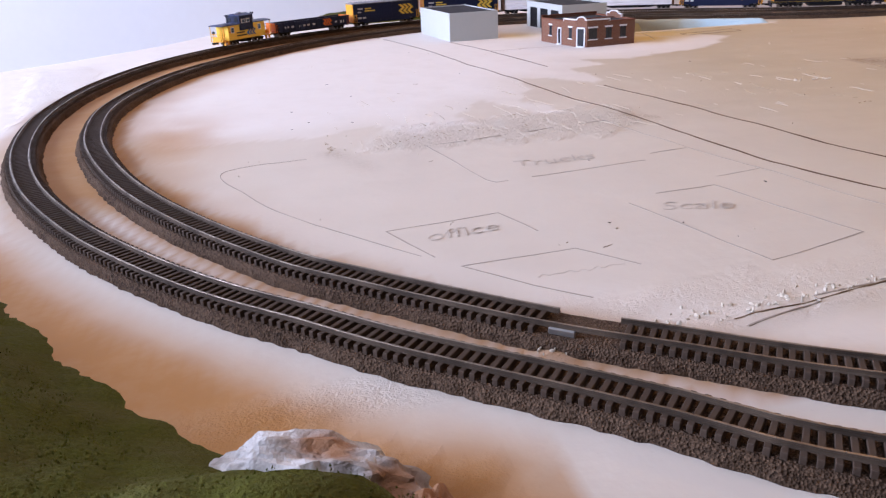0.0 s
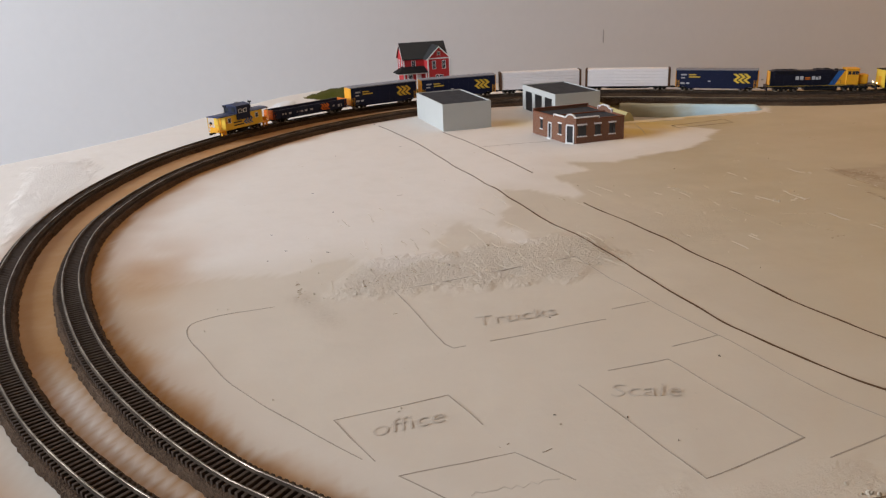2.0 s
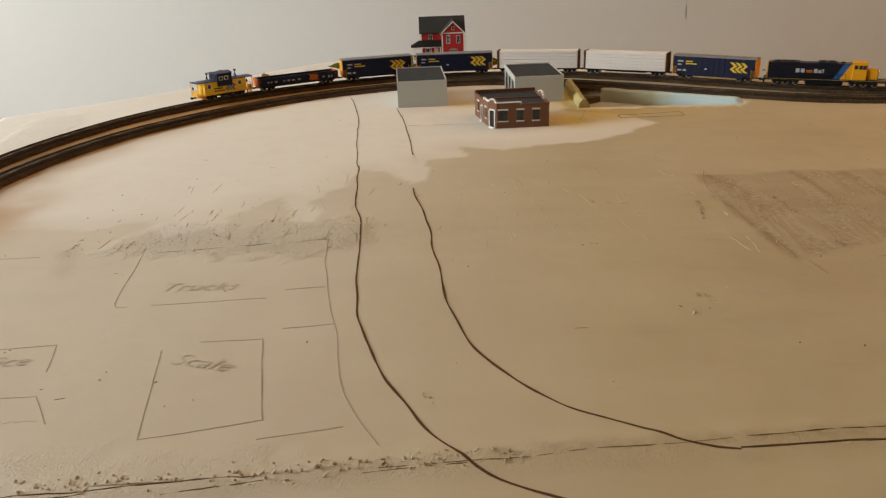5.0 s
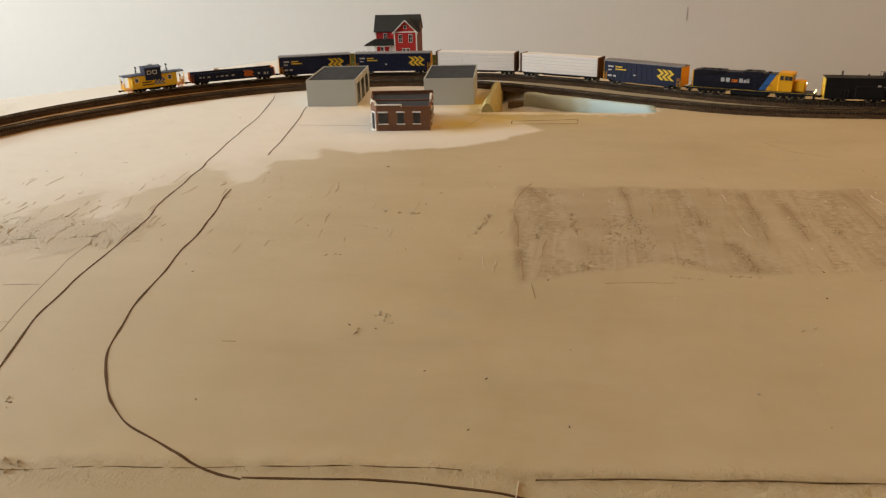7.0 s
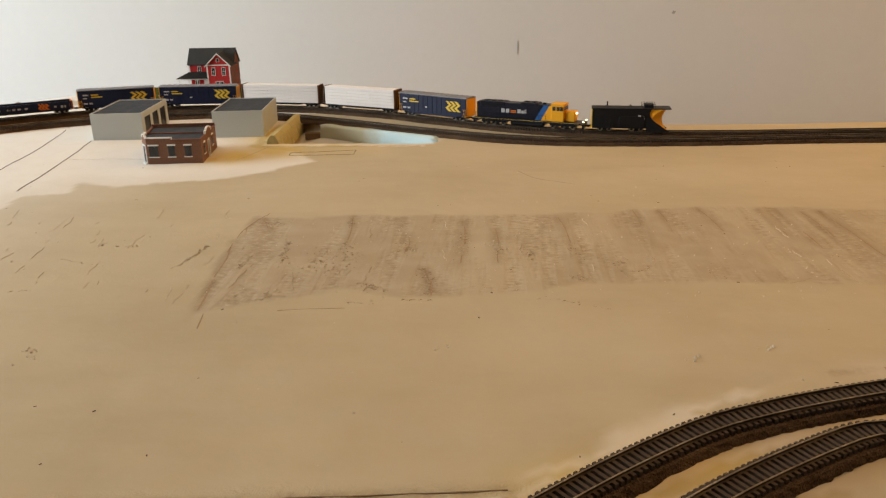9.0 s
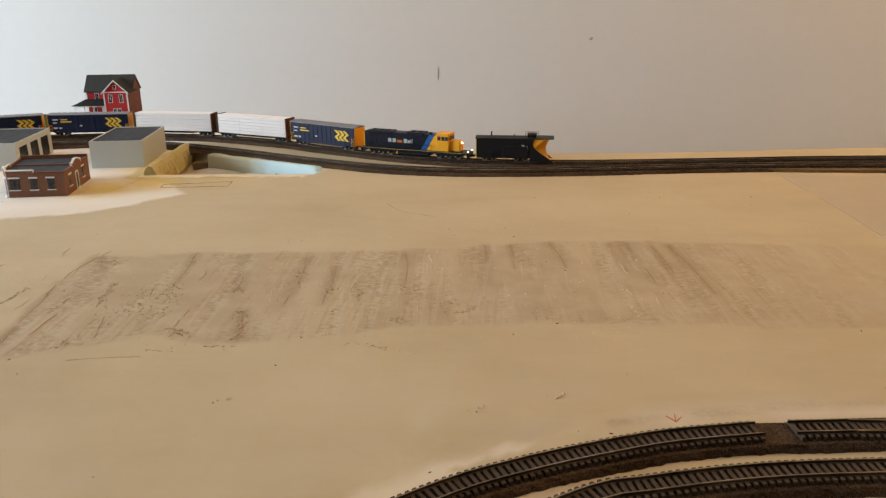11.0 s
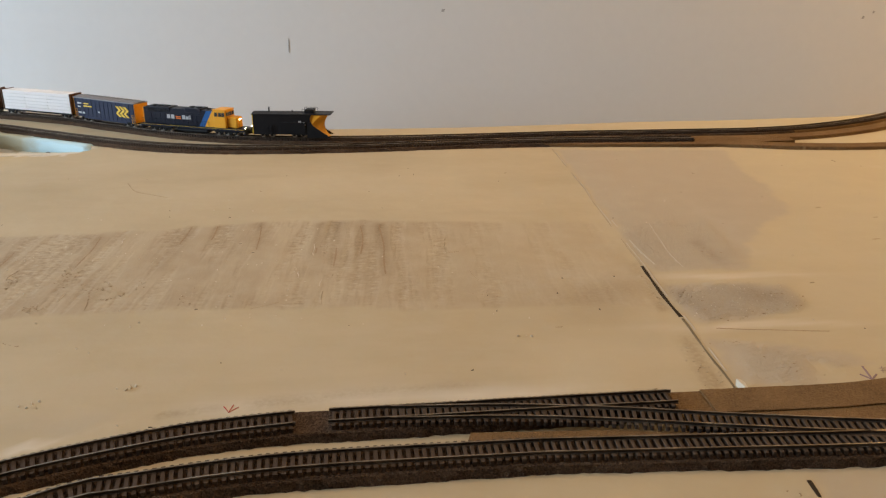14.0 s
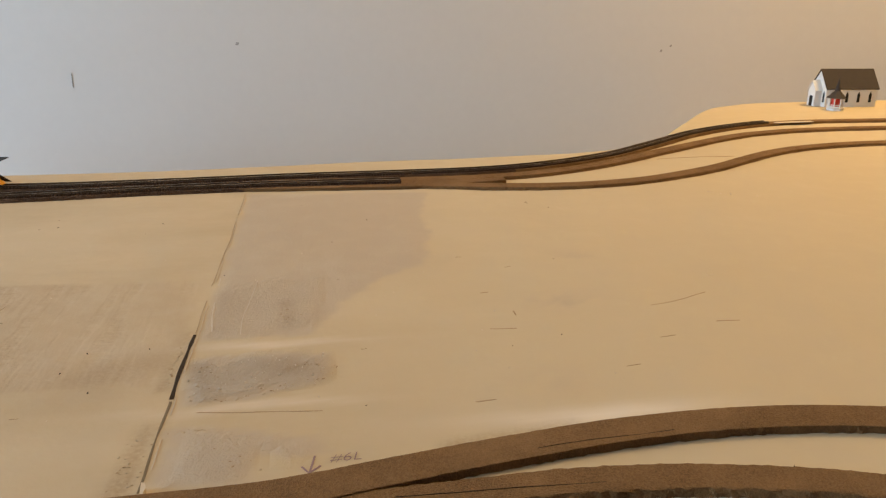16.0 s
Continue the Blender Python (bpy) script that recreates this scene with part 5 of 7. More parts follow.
tagged(new("foam_block", mesh_of("foam_block", bm, M["foam"])), "carved pale blue foam bank under the line, warm shade painted into one end", "foam block")
bermline = Line([(2.5, 9.36), (2.48, 9.6), (2.47, 10.1), (2.45, 10.6), (2.46, 10.75)])
M["berm"] = paint("tan_foam", (0.50, 0.42, 0.20), 0.85, vary=0.2, grain=200, relief=0.6)
tagged(new("foam_berm", mesh_of("foam_berm", swept(bermline, 0, bermline.length, [(-8, -14), (-7, -3), (-5.5, 5), (-2, 9), (2.5, 8.5), (5.5, 4), (7.5, -4), (8, -14)], 0, 0.035, True, 3.2), M["berm"])), "tan foam berm beside the cut", "foam berm")
rub = bmesh.new()
rng = random.Random(11)
for _ in range(160):
    x, y = rng.uniform(2.65, 3.75), rng.gauss(9.72, 0.06)
    if inside(POND, x, y):
        r = rng.uniform(0.8, 2.4)
        bmesh.ops.create_icosphere(rub, subdivisions=1, radius=1, matrix=Matrix.Translation((x * 100, y * 100, ground_z(x, y) * 100)) @ Matrix.Diagonal((r * 1.6, r, r * 0.5, 1)))
M["rubble"] = paint("brown_rubble", (0.16, 0.10, 0.055), 0.9, vary=0.3)
tagged(new("timber_block", mesh_of("timber_block", boxed(262, 281, 1036, 1044, -17, -8, bevel=1.0), M["rubble"])), "dark block set into the end of the cut", "block")
tagged(new("rubble", mesh_of("rubble", rub, M["rubble"])), "brown crumbled rubble in the cut", "rubble", kind="stuff")
shim = thing("track_shim", "pale card strip lying on the cork roadbed", "card strip", Matrix.Translation((1.705, 1.264, BED_TOP * MM)) @ Matrix.Rotation(radians(4), 4, "Z"))
part("card", boxed(-32, 32, -4, 4, 0.0, 0.9, bevel=0.2), M["cardboard"], shim)


# ---------------------------------------------------------------- buildings
def window_part(parent, x, y, z, w, h, face, material_frame, panes=2, name="window", depth=0.6):
    """A framed window on a wall facing -y ('f'), +x ('r') or -x ('l'); (x, y, z) is its centre on the wall, in millimetres."""
    turn = {"f": 0, "r": 90, "l": -90}[face]
    m = Matrix.Translation((x * MM, y * MM, z * MM)) @ Matrix.Rotation(radians(turn), 4, "Z")
    bm = bmesh.new()
    t = max(0.35, w * 0.12)
    box(bm, -w / 2 - t, -w / 2, -depth, 0.3, -h / 2 - t, h / 2 + t)
    box(bm, w / 2, w / 2 + t, -depth, 0.3, -h / 2 - t, h / 2 + t)
    box(bm, -w / 2, w / 2, -depth, 0.3, h / 2, h / 2 + t)
    box(bm, -w / 2 - t, w / 2 + t, -depth - 0.3, 0.3, -h / 2 - t, -h / 2)
    if panes >= 2:
        box(bm, -w / 2, w / 2, -depth * 0.8, 0.3, -t / 4, t / 4)
    if panes >= 4:
        box(bm, -t / 4, t / 4, -depth * 0.8, 0.3, -h / 2, h / 2)
    fr = part(name, bm, material_frame, parent)
    fr.matrix_local = m
    pn = part("pane", boxed(-w / 2, w / 2, -0.25, 0.3, -h / 2, h / 2), M["glass"], fr)
    return fr


def garage(x, y, turn, w, d, h, doors, label):
    """Flat-roofed block with a parapet and three doorways in one side wall. Doors: +1 for the +x side, -1 for the -x side."""
    top = thing("garage", label, "garage", Matrix.Translation((x * D, y * D, 0.0)) @ Matrix.Rotation(radians(turn), 4, "Z"), "flat-roofed garages")
    t = 1.0
    part("front_wall", boxed(0, w, 0, t, -0.6, h, bevel=0.12), M["garage"], top)
    part("back_wall", boxed(0, w, d - t, d, -0.6, h, bevel=0.12), M["garage"], top)
    for sgn, x0, x1 in ((-1, 0.0, t), (1, w - t, w)):
        if sgn != doors:
            part("side_wall", boxed(x0, x1, t, d - t, -0.6, h), M["garage"], top)
        else:
            n, dw = 3, (d - 2 * t) * 0.22
            gap = ((d - 2 * t) - n * dw) / (n + 1)
            comb = [(t, h), (t, -0.6)]
            for k in range(n):
                y0 = t + gap + k * (dw + gap)
                comb += [(y0, -0.6), (y0, h * 0.78), (y0 + dw, h * 0.78), (y0 + dw, -0.6)]
            bm = prism(bmesh.new(), comb + [(d - t, -0.6), (d - t, h)], "x", x0, x1)
            part("side_wall", bm, M["garage"], top, "side wall with three doorways")
            for k in range(n):
                y0 = t + gap + k * (dw + gap)
                xd = (x0 + 0.55, x1 - 0.1) if sgn < 0 else (x0 + 0.1, x1 - 0.55)
                bm = boxed(xd[0], xd[1], y0 - 0.2, y0 + dw + 0.2, -0.6, h * 0.8)
                for r in range(4):
                    zz = h * 0.78 * (r + 1) / 5
                    box(bm, xd[0] - 0.1, xd[1] + 0.1, y0, y0 + dw, zz, zz + 0.25)
                part("door", bm, M["dark"], top, "dark roller door")
    part("roof", boxed(t - 0.2, w - t + 0.2, t - 0.2, d - t + 0.2, h - 1.7, h - 1.0), M["garageroof"], top, "dark grey flat roof")
    return top


garage(0.39, 9.53, 7, 57, 104, 30, +1, "pale grey garage block with a dark flat roof")
garage(1.735, 9.68, 6, 57, 98, 30, -1, "pale grey garage block with a dark flat roof, beside the cut")


def brick_station():
    org = (1.47, 8.38)
    top = thing("brick_building", "small red brick depot with white trim and a dark flat roof", "building", Matrix.Translation((org[0] * D, org[1] * D, 0)))
    foot = [(5, 0.5), (58, 6), (47, 80), (-18, 71), (-3.5, 11)]
    h = 26.0
    for k, nm in enumerate(("front_wall", "side_wall", "back_wall", "side_wall", "corner_wall")):
        (xa, ya), (xb, yb) = foot[k], foot[(k + 1) % 5]
        L = math.dist((xa, ya), (xb, yb))
        bm = bmesh.new()
        uv = bm.loops.layers.uv.new("UVMap")
        hh = h
        prof = [(0, -0.6), (L, -0.6), (L, hh), (0, hh)]
        if k == 3:
            prof = [(0, -0.6), (L, -0.6), (L, hh), (L - 20, hh), (L - 20, hh - 2.2), (0, hh - 2.2)]
        if k == 4:   # cut corner with the door, the parapet steps up in an arch
            prof = [(0, -0.6), (L, -0.6), (L, hh)] + [(L / 2 + 4.8 * math.cos(a), hh + 0.2 + 2.8 * math.sin(a)) for a in [math.pi * q / 8 for q in range(0, 9)]] + [(0, hh)]
        if k == 0:   # the capped part of the front stands a little higher
            prof = [(0, -0.6), (L, -0.6), (L, hh - 2.2), (L * 0.47, hh - 2.2), (L * 0.47, hh), (0, hh)]
        if k == 1:
            mid = L * 0.5
            prof = [(0, -0.6), (L, -0.6), (L, hh - 2.2), (mid + 14, hh - 2.2), (mid + 14, hh + 1.0)] + [(mid + 9 * math.cos(a), hh + 1 + 2.6 * math.sin(a)) for a in [math.pi * q / 8 for q in range(0, 9)]] + [(mid - 14, hh + 1.0), (mid - 14, hh - 2.2), (0, hh - 2.2)]
        prism(bm, prof, "y", 0, 1.2)
        for f in bm.faces:
            for lp in f.loops:
                lp[uv].uv = (lp.vert.co.x, lp.vert.co.z)
        ob = part(nm, bm, M["brick"], top)
        ang = math.atan2(yb - ya, xb - xa)
        ob.matrix_local = Matrix.Translation((xa * MM, ya * MM, 0)) @ Matrix.Rotation(ang, 4, "Z")
        # white cap along the parapet
        edge, runs = prof[2:], []
        for (u0, v0), (u1, v1) in zip(edge, edge[1:]):
            low = max(v0, v1) < hh - 1.0
            if runs and runs[-1][0] == low and runs[-1][1][-1] == (u0, v0):
                runs[-1][1].append((u1, v1))
            else:
                runs.append((low, [(u0, v0), (u1, v1)]))
        for low, pts in runs:
            cap, last = bmesh.new(), None
            for i, (u, v) in enumerate(pts):
                (ua, va), (ub, vb) = pts[max(0, i - 1)], pts[min(len(pts) - 1, i + 1)]
                q = Vector((ub - ua, vb - va)).normalized()
                nu, nv = -q.y * 0.55, q.x * 0.55
                ring = [cap.verts.new(c) for c in ((u + nu, -0.5, v + nv), (u + nu, 1.5, v + nv), (u - nu, 1.5, v - nv), (u - nu, -0.5, v - nv))]
                if last:
                    for c in range(4):
                        cap.faces.new((last[c], last[(c + 1) % 4], ring[(c + 1) % 4], ring[c]))
                else:
                    cap.faces.new(ring)
                last = ring
            cap.faces.new(last)
            part("parapet_cap", cap, M["brickwall"] if low or k == 2 else M["white"], ob)
        # openings
        def opening(u, z, w, hgt, door=False):
            a = part("door" if door else "window", boxed(u - w / 2, u + w / 2, -0.15, 0.5, z - hgt / 2, z + hgt / 2), M["glass"] if not door else M["dark"], ob, "" if not door else "dark panelled door")
            part("lintel", boxed(u - w / 2 - 0.9, u + w / 2 + 0.9, -0.7, 0.3, z + hgt / 2, z + hgt / 2 + 1.5, bevel=0.15), M["white"], ob)
            if not door:
                part("sill", boxed(u - w / 2 - 0.9, u + w / 2 + 0.9, -0.9, 0.3, z - hgt / 2 - 1.0, z - hgt / 2, bevel=0.15), M["white"], ob)
                mu = bmesh.new()
                box(mu, u - w / 2, u + w / 2, -0.4, 0.3, z - 0.2, z + 0.2)
                box(mu, u - 0.2, u + 0.2, -0.4, 0.3, z - hgt / 2, z + hgt / 2)
                part("muntin", mu, M["black"], a)
            else:
                part("door_step", boxed(u - w / 2 - 1, u + w / 2 + 1, -2.2, 0.2, -0.6, 1.0, bevel=0.2), M["white"], ob)
                for q in (-1, 1):
                    part("pilaster", boxed(u + q * (w / 2 + 0.7) - 0.6, u + q * (w / 2 + 0.7) + 0.6, -0.8, 0.3, 0, z + hgt / 2), M["white"], ob)
        if k == 0:
            for u, w in ((6.5, 9), (24, 6.5), (40, 6.5)):
                opening(u, 12.8, w, 10.6)
        elif k == 3:
            opening(L - 8, 12.8, 5.5, 10.4)
            opening(L - 27, 8.2, 4.5, 14.5, True)
            opening(L - 44, 12.8, 4.5, 10.0)
        elif k == 4:
            opening(L / 2, 9.2, 7.0, 16.5, True)
        elif k == 1:
            opening(14, 12.8, 6, 10.4)
            opening(34, 8.7, 6, 15.5, True)
            opening(54, 12.8, 6, 10.4)
    bm = prism(bmesh.new(), [(5.6, 1.6), (56, 6.8), (46, 79), (-16.8, 70), (-2.6, 11.6)], "z", 22.0, 22.8)
    part("roof", bm, M["garageroof"], top, "dark flat roof")
    part("roof_divider", prism(bmesh.new(), [(-9.5, 36), (52.5, 42), (52.3, 43.6), (-10, 37.6)], "z", 22.7, 24.0), M["brickwall"], top, "low brown divider across the roof")
    return top


brick_station()


def red_house():
    top = thing("red_house", "two-storey red clapboard house with white trim and a dark roof", "house", Matrix.Translation((0.037, 1.2985, 0.0095)) @ Matrix.Rotation(radians(5), 4, "Z"))
    W, Dp, E, R = 65.0, 38.0, 41.0, 60.5   # width, depth, eaves and ridge heights
    # main block, front at y = -38, back at 0, ridge along x
    def clad(x0, x1, yy, z0, z1, n):
        for k in range(n):
            z = z0 + (z1 - z0) * k / n
            part("clapboard", boxed(x0, x1, yy - 0.22, yy + 0.1, z + 0.05, z + (z1 - z0) / n * 0.6), M["redwall"], top)
    part("main_block", prism(bmesh.new(), [(-Dp, -3), (0, -3), (0, E), (-Dp / 2, R - 1), (-Dp, E)], "x", 0, W), M["redwall"], top)
    clad(0.5, 31, -Dp, 0, E, 22)
    # front wing with its gable
    x0, x1, yf, g = 31.0, W - 0.2, -58.0, 57.0
    part("front_wing", prism(bmesh.new(), [(x0, -3), (x1, -3), (x1, E), ((x0 + x1) / 2, g - 1), (x0, E)], "y", yf, -Dp / 2), M["redwall"], top)
    clad(x0 + 1, x1 - 1, yf, 0, E + 2, 24)
    roof = bmesh.new()
    for ya, yb in ((-Dp - 2.5, -Dp / 2), (2.5, -Dp / 2)):
        zo = E - 2.2
        prism(roof, [(ya, zo), (yb, R), (yb, R + 1.3), (ya, zo + 1.3)], "x", -2.0, W + 2.0)
    part("roof", roof, M["shingle"], top, "dark shingle main roof")
    wing = bmesh.new()
    xm = (x0 + x1) / 2
    for xa in (x0 - 2.2, x1 + 2.0):
        prism(wing, [(xa, E - 2.4), (xm, g), (xm, g + 1.2), (xa, E - 1.2)], "y", yf - 2.4, -Dp / 2)
    part("gable_roof", wing, M["shingle"], top, "dark shingle gable roof")
    trim = bmesh.new()
    for xa in (x0 - 2.2, x1 + 2.0):
        prism(trim, [(xa, E - 3.2), (xm, g - 1.0), (xm, g + 1.0), (xa, E - 1.4)], "y", yf - 2.9, yf - 2.2)
    part("bargeboard", trim, M["white"], top, "white gable bargeboard")
    band = boxed(x0, x1, yf - 0.7, yf, E - 1.2, E + 0.4)
    part("frieze", band, M["white"], top, "white frieze board")
    for xx in (x0 + 0.8, x1 - 0.8):
        part("corner_board", boxed(xx - 0.9, xx + 0.9, yf - 0.6, yf + 0.3, -3, E), M["white"], top)
    part("corner_board", boxed(-0.5, 1.4, -Dp - 0.5, -Dp + 0.5, -3, E), M["white"], top)
    tl = bmesh.new()
    for ya, yb in ((-Dp - 2.5, -Dp / 2), (2.5, -Dp / 2)):
        prism(tl, [(ya, E - 3.4), (yb, R - 1.2), (yb, R + 0.4), (ya, E - 1.9)], "x", -2.5, -1.9)
    part("bargeboard", tl, M["white"], top, "white gable bargeboard")
    part("side_cladding", prism(bmesh.new(), [(-Dp, -3), (-0.2, -3), (-0.2, E), (-Dp / 2, R - 1.5), (-Dp, E)], "x", W - 0.1, W + 0.45), M["brownwall"], top, "brown side wall")
    part("side_cladding", boxed(x1 - 0.1, x1 + 0.5, yf + 0.3, -Dp, -3, E), M["brownwall"], top, "brown side wall")
    # windows
    for xx in (x0 + 9.5, x1 - 9.5):
        window_part(top, xx, yf, 31.5, 4.6, 10.5, "f", M["white"], 4)
    window_part(top, x0 + 14, yf, 11.5, 4.4, 11, "f", M["white"], 4)
    window_part(top, x0 + 20, yf, 11.5, 4.4, 11, "f", M["white"], 4)
    window_part(top, xm, yf, 47.5, 3.6, 4.0, "f", M["white"], 2)
    window_part(top, 15, -Dp, 31.5, 4.6, 10.5, "f", M["white"], 4)
    window_part(top, W, -20, 31.5, 4.6, 10.5, "r", M["redwall"], 2)
    window_part(top, W, -20, 12, 4.6, 10.5, "r", M["redwall"], 2)
    for yy in (-28, -11):
        window_part(top, 0, yy, 31.5, 4.6, 10.5, "l", M["white"], 4)
    # porch
    part("porch_floor", boxed(-12, 31, -57, -36, -3, 1.5, bevel=0.3), M["white"], top)
    pr = bmesh.new()
    box(pr, -14, 31, -59.5, -38, 20.5, 22.0)
    part("porch_beam", pr, M["white"], top)
    pv = bmesh.new()
    a = [pv.verts.new(q) for q in ((-15, -60.5, 21.8), (32, -60.5, 21.8), (32, -37, 29.5), (0, -37, 29.5), (-15, -30, 21.8), (0, -30, 29.5))]
    pv.faces.new((a[0], a[1], a[2], a[3]))
    pv.faces.new((a[0], a[3], a[5], a[4]))
    bmesh.ops.solidify(pv, geom=pv.faces[:], thickness=1.0)
    part("porch_roof", pv, M["shingle"], top, "dark shingle porch roof")
    for xx in (-12, 1.5, 15, 29):
        part("porch_post", rod(bmesh.new(), (xx, -56, 1), (xx, -56, 21), 0.8, 6), M["white"], top)
    rail_b = bmesh.new()
    box(rail_b, -12, 29, -56.3, -55.7, 6.2, 7.0)
    for k in range(26):
        xx = -12 + 41 * k / 25
        box(rail_b, xx - 0.22, xx + 0.22, -56.2, -55.8, 1.5, 6.4)
    part("porch_railing", rail_b, M["white"], top, "white porch railing")
    part("front_door", boxed(20, 26, -Dp - 0.5, -Dp + 0.4, 1.5, 17), M["white"], top, "white front door")
    window_part(top, 10, -Dp, 11.5, 5, 11, "f", M["white"], 4)
    return top


red_house()


def church():
    top = thing("church", "small white clapboard church with a brown roof", "church", Matrix.Translation((1.872, 1.4825, 0.0)) @ Matrix.Rotation(radians(-2), 4, "Z"))
    L, Wd, E, R = 96.0, 46.0, 34.0, 63.0
    part("nave", prism(bmesh.new(), [(-Wd, -1), (0, -1), (0, E), (-Wd / 2, R - 1), (-Wd, E)], "x", 0, L), M["churchwhite"], top)
    rf = bmesh.new()
    for ya in (-Wd - 3, 3):
        prism(rf, [(ya, E - 3.5), (-Wd / 2, R), (-Wd / 2, R + 1.4), (ya, E - 2.0)], "x", -2, L + 2)
    part("roof", rf, M["churchroof"], top, "brown shingle roof")
    part("vestibule", prism(bmesh.new(), [(-Wd / 2 - 11, -1), (-Wd / 2 + 11, -1), (-Wd / 2 + 11, 27), (-Wd / 2, 42), (-Wd / 2 - 11, 27)], "x", -13, 0.5), M["churchwhite"], top)
    part("vestibule_roof", prism(bmesh.new(), [(-Wd / 2 - 13, 26), (-Wd / 2, 43), (-Wd / 2 + 13, 26), (-Wd / 2 + 13, 27.4), (-Wd / 2, 45), (-Wd / 2 - 13, 27.4)], "x", -14.5, 0.0), M["churchwhite"], top)
    def pointed(x, y, z, w, h, face):
        prof = [(-w / 2, 0), (w / 2, 0), (w / 2, h * 0.7), (0, h), (-w / 2, h * 0.7)]
        bm = prism(bmesh.new(), prof, "y", -0.5, 0.4)
        ob = part("window", bm, M["dark"], top, "narrow dark pointed window")
        ob.matrix_local = Matrix.Translation((x * MM, y * MM, z * MM)) @ Matrix.Rotation(radians({"f": 0, "l": -90}[face]), 4, "Z")
    for x in (18, 40, 62, 84):
        pointed(x, -Wd, 8, 5, 19, "f")
    pointed(0, -6, 8, 5, 19, "l")
    pointed(0, -Wd + 6, 8, 5, 19, "l")
    dr = part("door", boxed(-13.5, -12.8, -Wd / 2 - 4.5, -Wd / 2 + 4.5, 0, 18), M["dark"], top, "dark double door")
    return top


church()


def gazebo():
    top = thing("gazebo", "small white gazebo with a dark pointed roof", "gazebo", Matrix.Translation((1.869, 1.404, 0.0)))
    def ring(r, a=0.0):
        return [(r * math.cos(math.pi / 4 * k + a), r * math.sin(math.pi / 4 * k + a)) for k in range(8)]
    part("base", prism(bmesh.new(), ring(14), "z", -0.6, 3), M["churchwhite"], top)
    part("inner_wall", prism(bmesh.new(), ring(8.5), "z", 3, 20), M["letter_r"], top, "dark red inside wall")
    for k, (x, y) in enumerate(ring(12.5)):
        part("post", rod(bmesh.new(), (x, y, 2.5), (x, y, 21), 1.1, 6), M["churchwhite"], top)
    pts = ring(12.5)
    for k in range(8):
        a, b = pts[k], pts[(k + 1) % 8]
        m = bmesh.new()
        rod(m, (*a, 9), (*b, 9), 0.6, 4)
        rod(m, (*a, 5), (*b, 5), 2.2, 4)
        part("rail_panel", m, M["churchwhite"], top)
    rf = bmesh.new()
    rod(rf, (0, 0, 20.5), (0, 0, 33), 16.5, 8, 4.5)
    rod(rf, (0, 0, 33), (0, 0, 54), 4.5, 8, 0.3)
    part("roof", rf, M["churchroof"], top, "dark pointed roof with a spire")
    return top


gazebo()


# ---------------------------------------------------------------- rolling stock; x runs forward, z up from the rail
def wheelset(parent, x):
    bm = bmesh.new()
    for s in (-1, 1):
        rod(bm, (x, s * 3.75, 2.7), (x, s * 5.1, 2.7), 2.7, 14)
        rod(bm, (x, s * 3.5, 2.7), (x, s * 3.9, 2.7), 3.2, 14)
    rod(bm, (x, -5, 2.7), (x, 5, 2.7), 0.6, 6)
    part("wheelset", bm, M["wheel"], parent)


def truck(parent, x, axles=2, pitch=11.0):
    """A bogie with its axles."""
    bm = bmesh.new()
    half = pitch * (axles - 1) / 2
    for s in (-1, 1):
        box(bm, -half - 3, half + 3, s * 6.4 - 0.8, s * 6.4 + 0.8, 3.4, 5.0, bevel=0.2)
        for k in range(axles):
            xx = -half + k * pitch
            box(bm, xx - 1.3, xx + 1.3, s * 6.8 - 0.8, s * 6.8 + 0.8, 1.5, 4.4, bevel=0.3)
        for k in range(axles - 1):
            xx = -half + (k + 0.5) * pitch
            box(bm, xx - 2.0, xx + 2.0, s * 6.9 - 0.7, s * 6.9 + 0.7, 1.6, 4.0, bevel=0.3)
    box(bm, -2, 2, -7, 7, 3.4, 5.6)
    ob = part("truck", bm, M["truckgear"], parent)
    ob.matrix_local = Matrix.Translation((x * MM, 0, 0))
    for k in range(axles):
        wheelset(ob, -half + k * pitch)
    return ob


def couplers(parent, length):
    for s in (-1, 1):
        bm = boxed(min(s * (length / 2 - 6), s * (length / 2 + 0.6)), max(s * (length / 2 - 6), s * (length / 2 + 0.6)), -0.9, 0.9, 3.8, 5.4, bevel=0.2)
        box(bm, s * length / 2 - 1.2, s * length / 2 + 1.2, -1.7, 1.7, 3.4, 5.6, bevel=0.3)
        part("coupler", bm, M["truckgear"], parent)


def chevrons(parent, x, z, h, material, face=-1, y=9.9, count=3, slant=True):
    """A row of zigzag arrow stripes on the side of a car."""
    b, a, pitch = h * 0.44, h * 0.33, h * 0.52
    x -= h * 0.4
    for k in range(count):
        x0 = x + k * pitch
        left = [(x0, z + h), (x0 + b, z + h * 0.64), (x0, z + h * 0.34), (x0 + b, z)]
        pts = left + [(u + a, v) for u, v in reversed(left)]
        y0, y1 = (-y - 0.22, -y + 0.1) if face < 0 else (y - 0.1, y + 0.22)
        part("chevron", prism(bmesh.new(), pts, "y", y0, y1), material, parent)


def bars(parent, rows, material, y=9.9, face=-1):
    """Plain bars that stand for lettering: x0, x1, z0, z1."""
    for x0, x1, z0, z1 in rows:
        y0, y1 = (-y - 0.18, -y + 0.1) if face < 0 else (y - 0.1, y + 0.18)
        part("lettering_bar", boxed(x0, x1, y0, y1, z0, z1), material, parent)


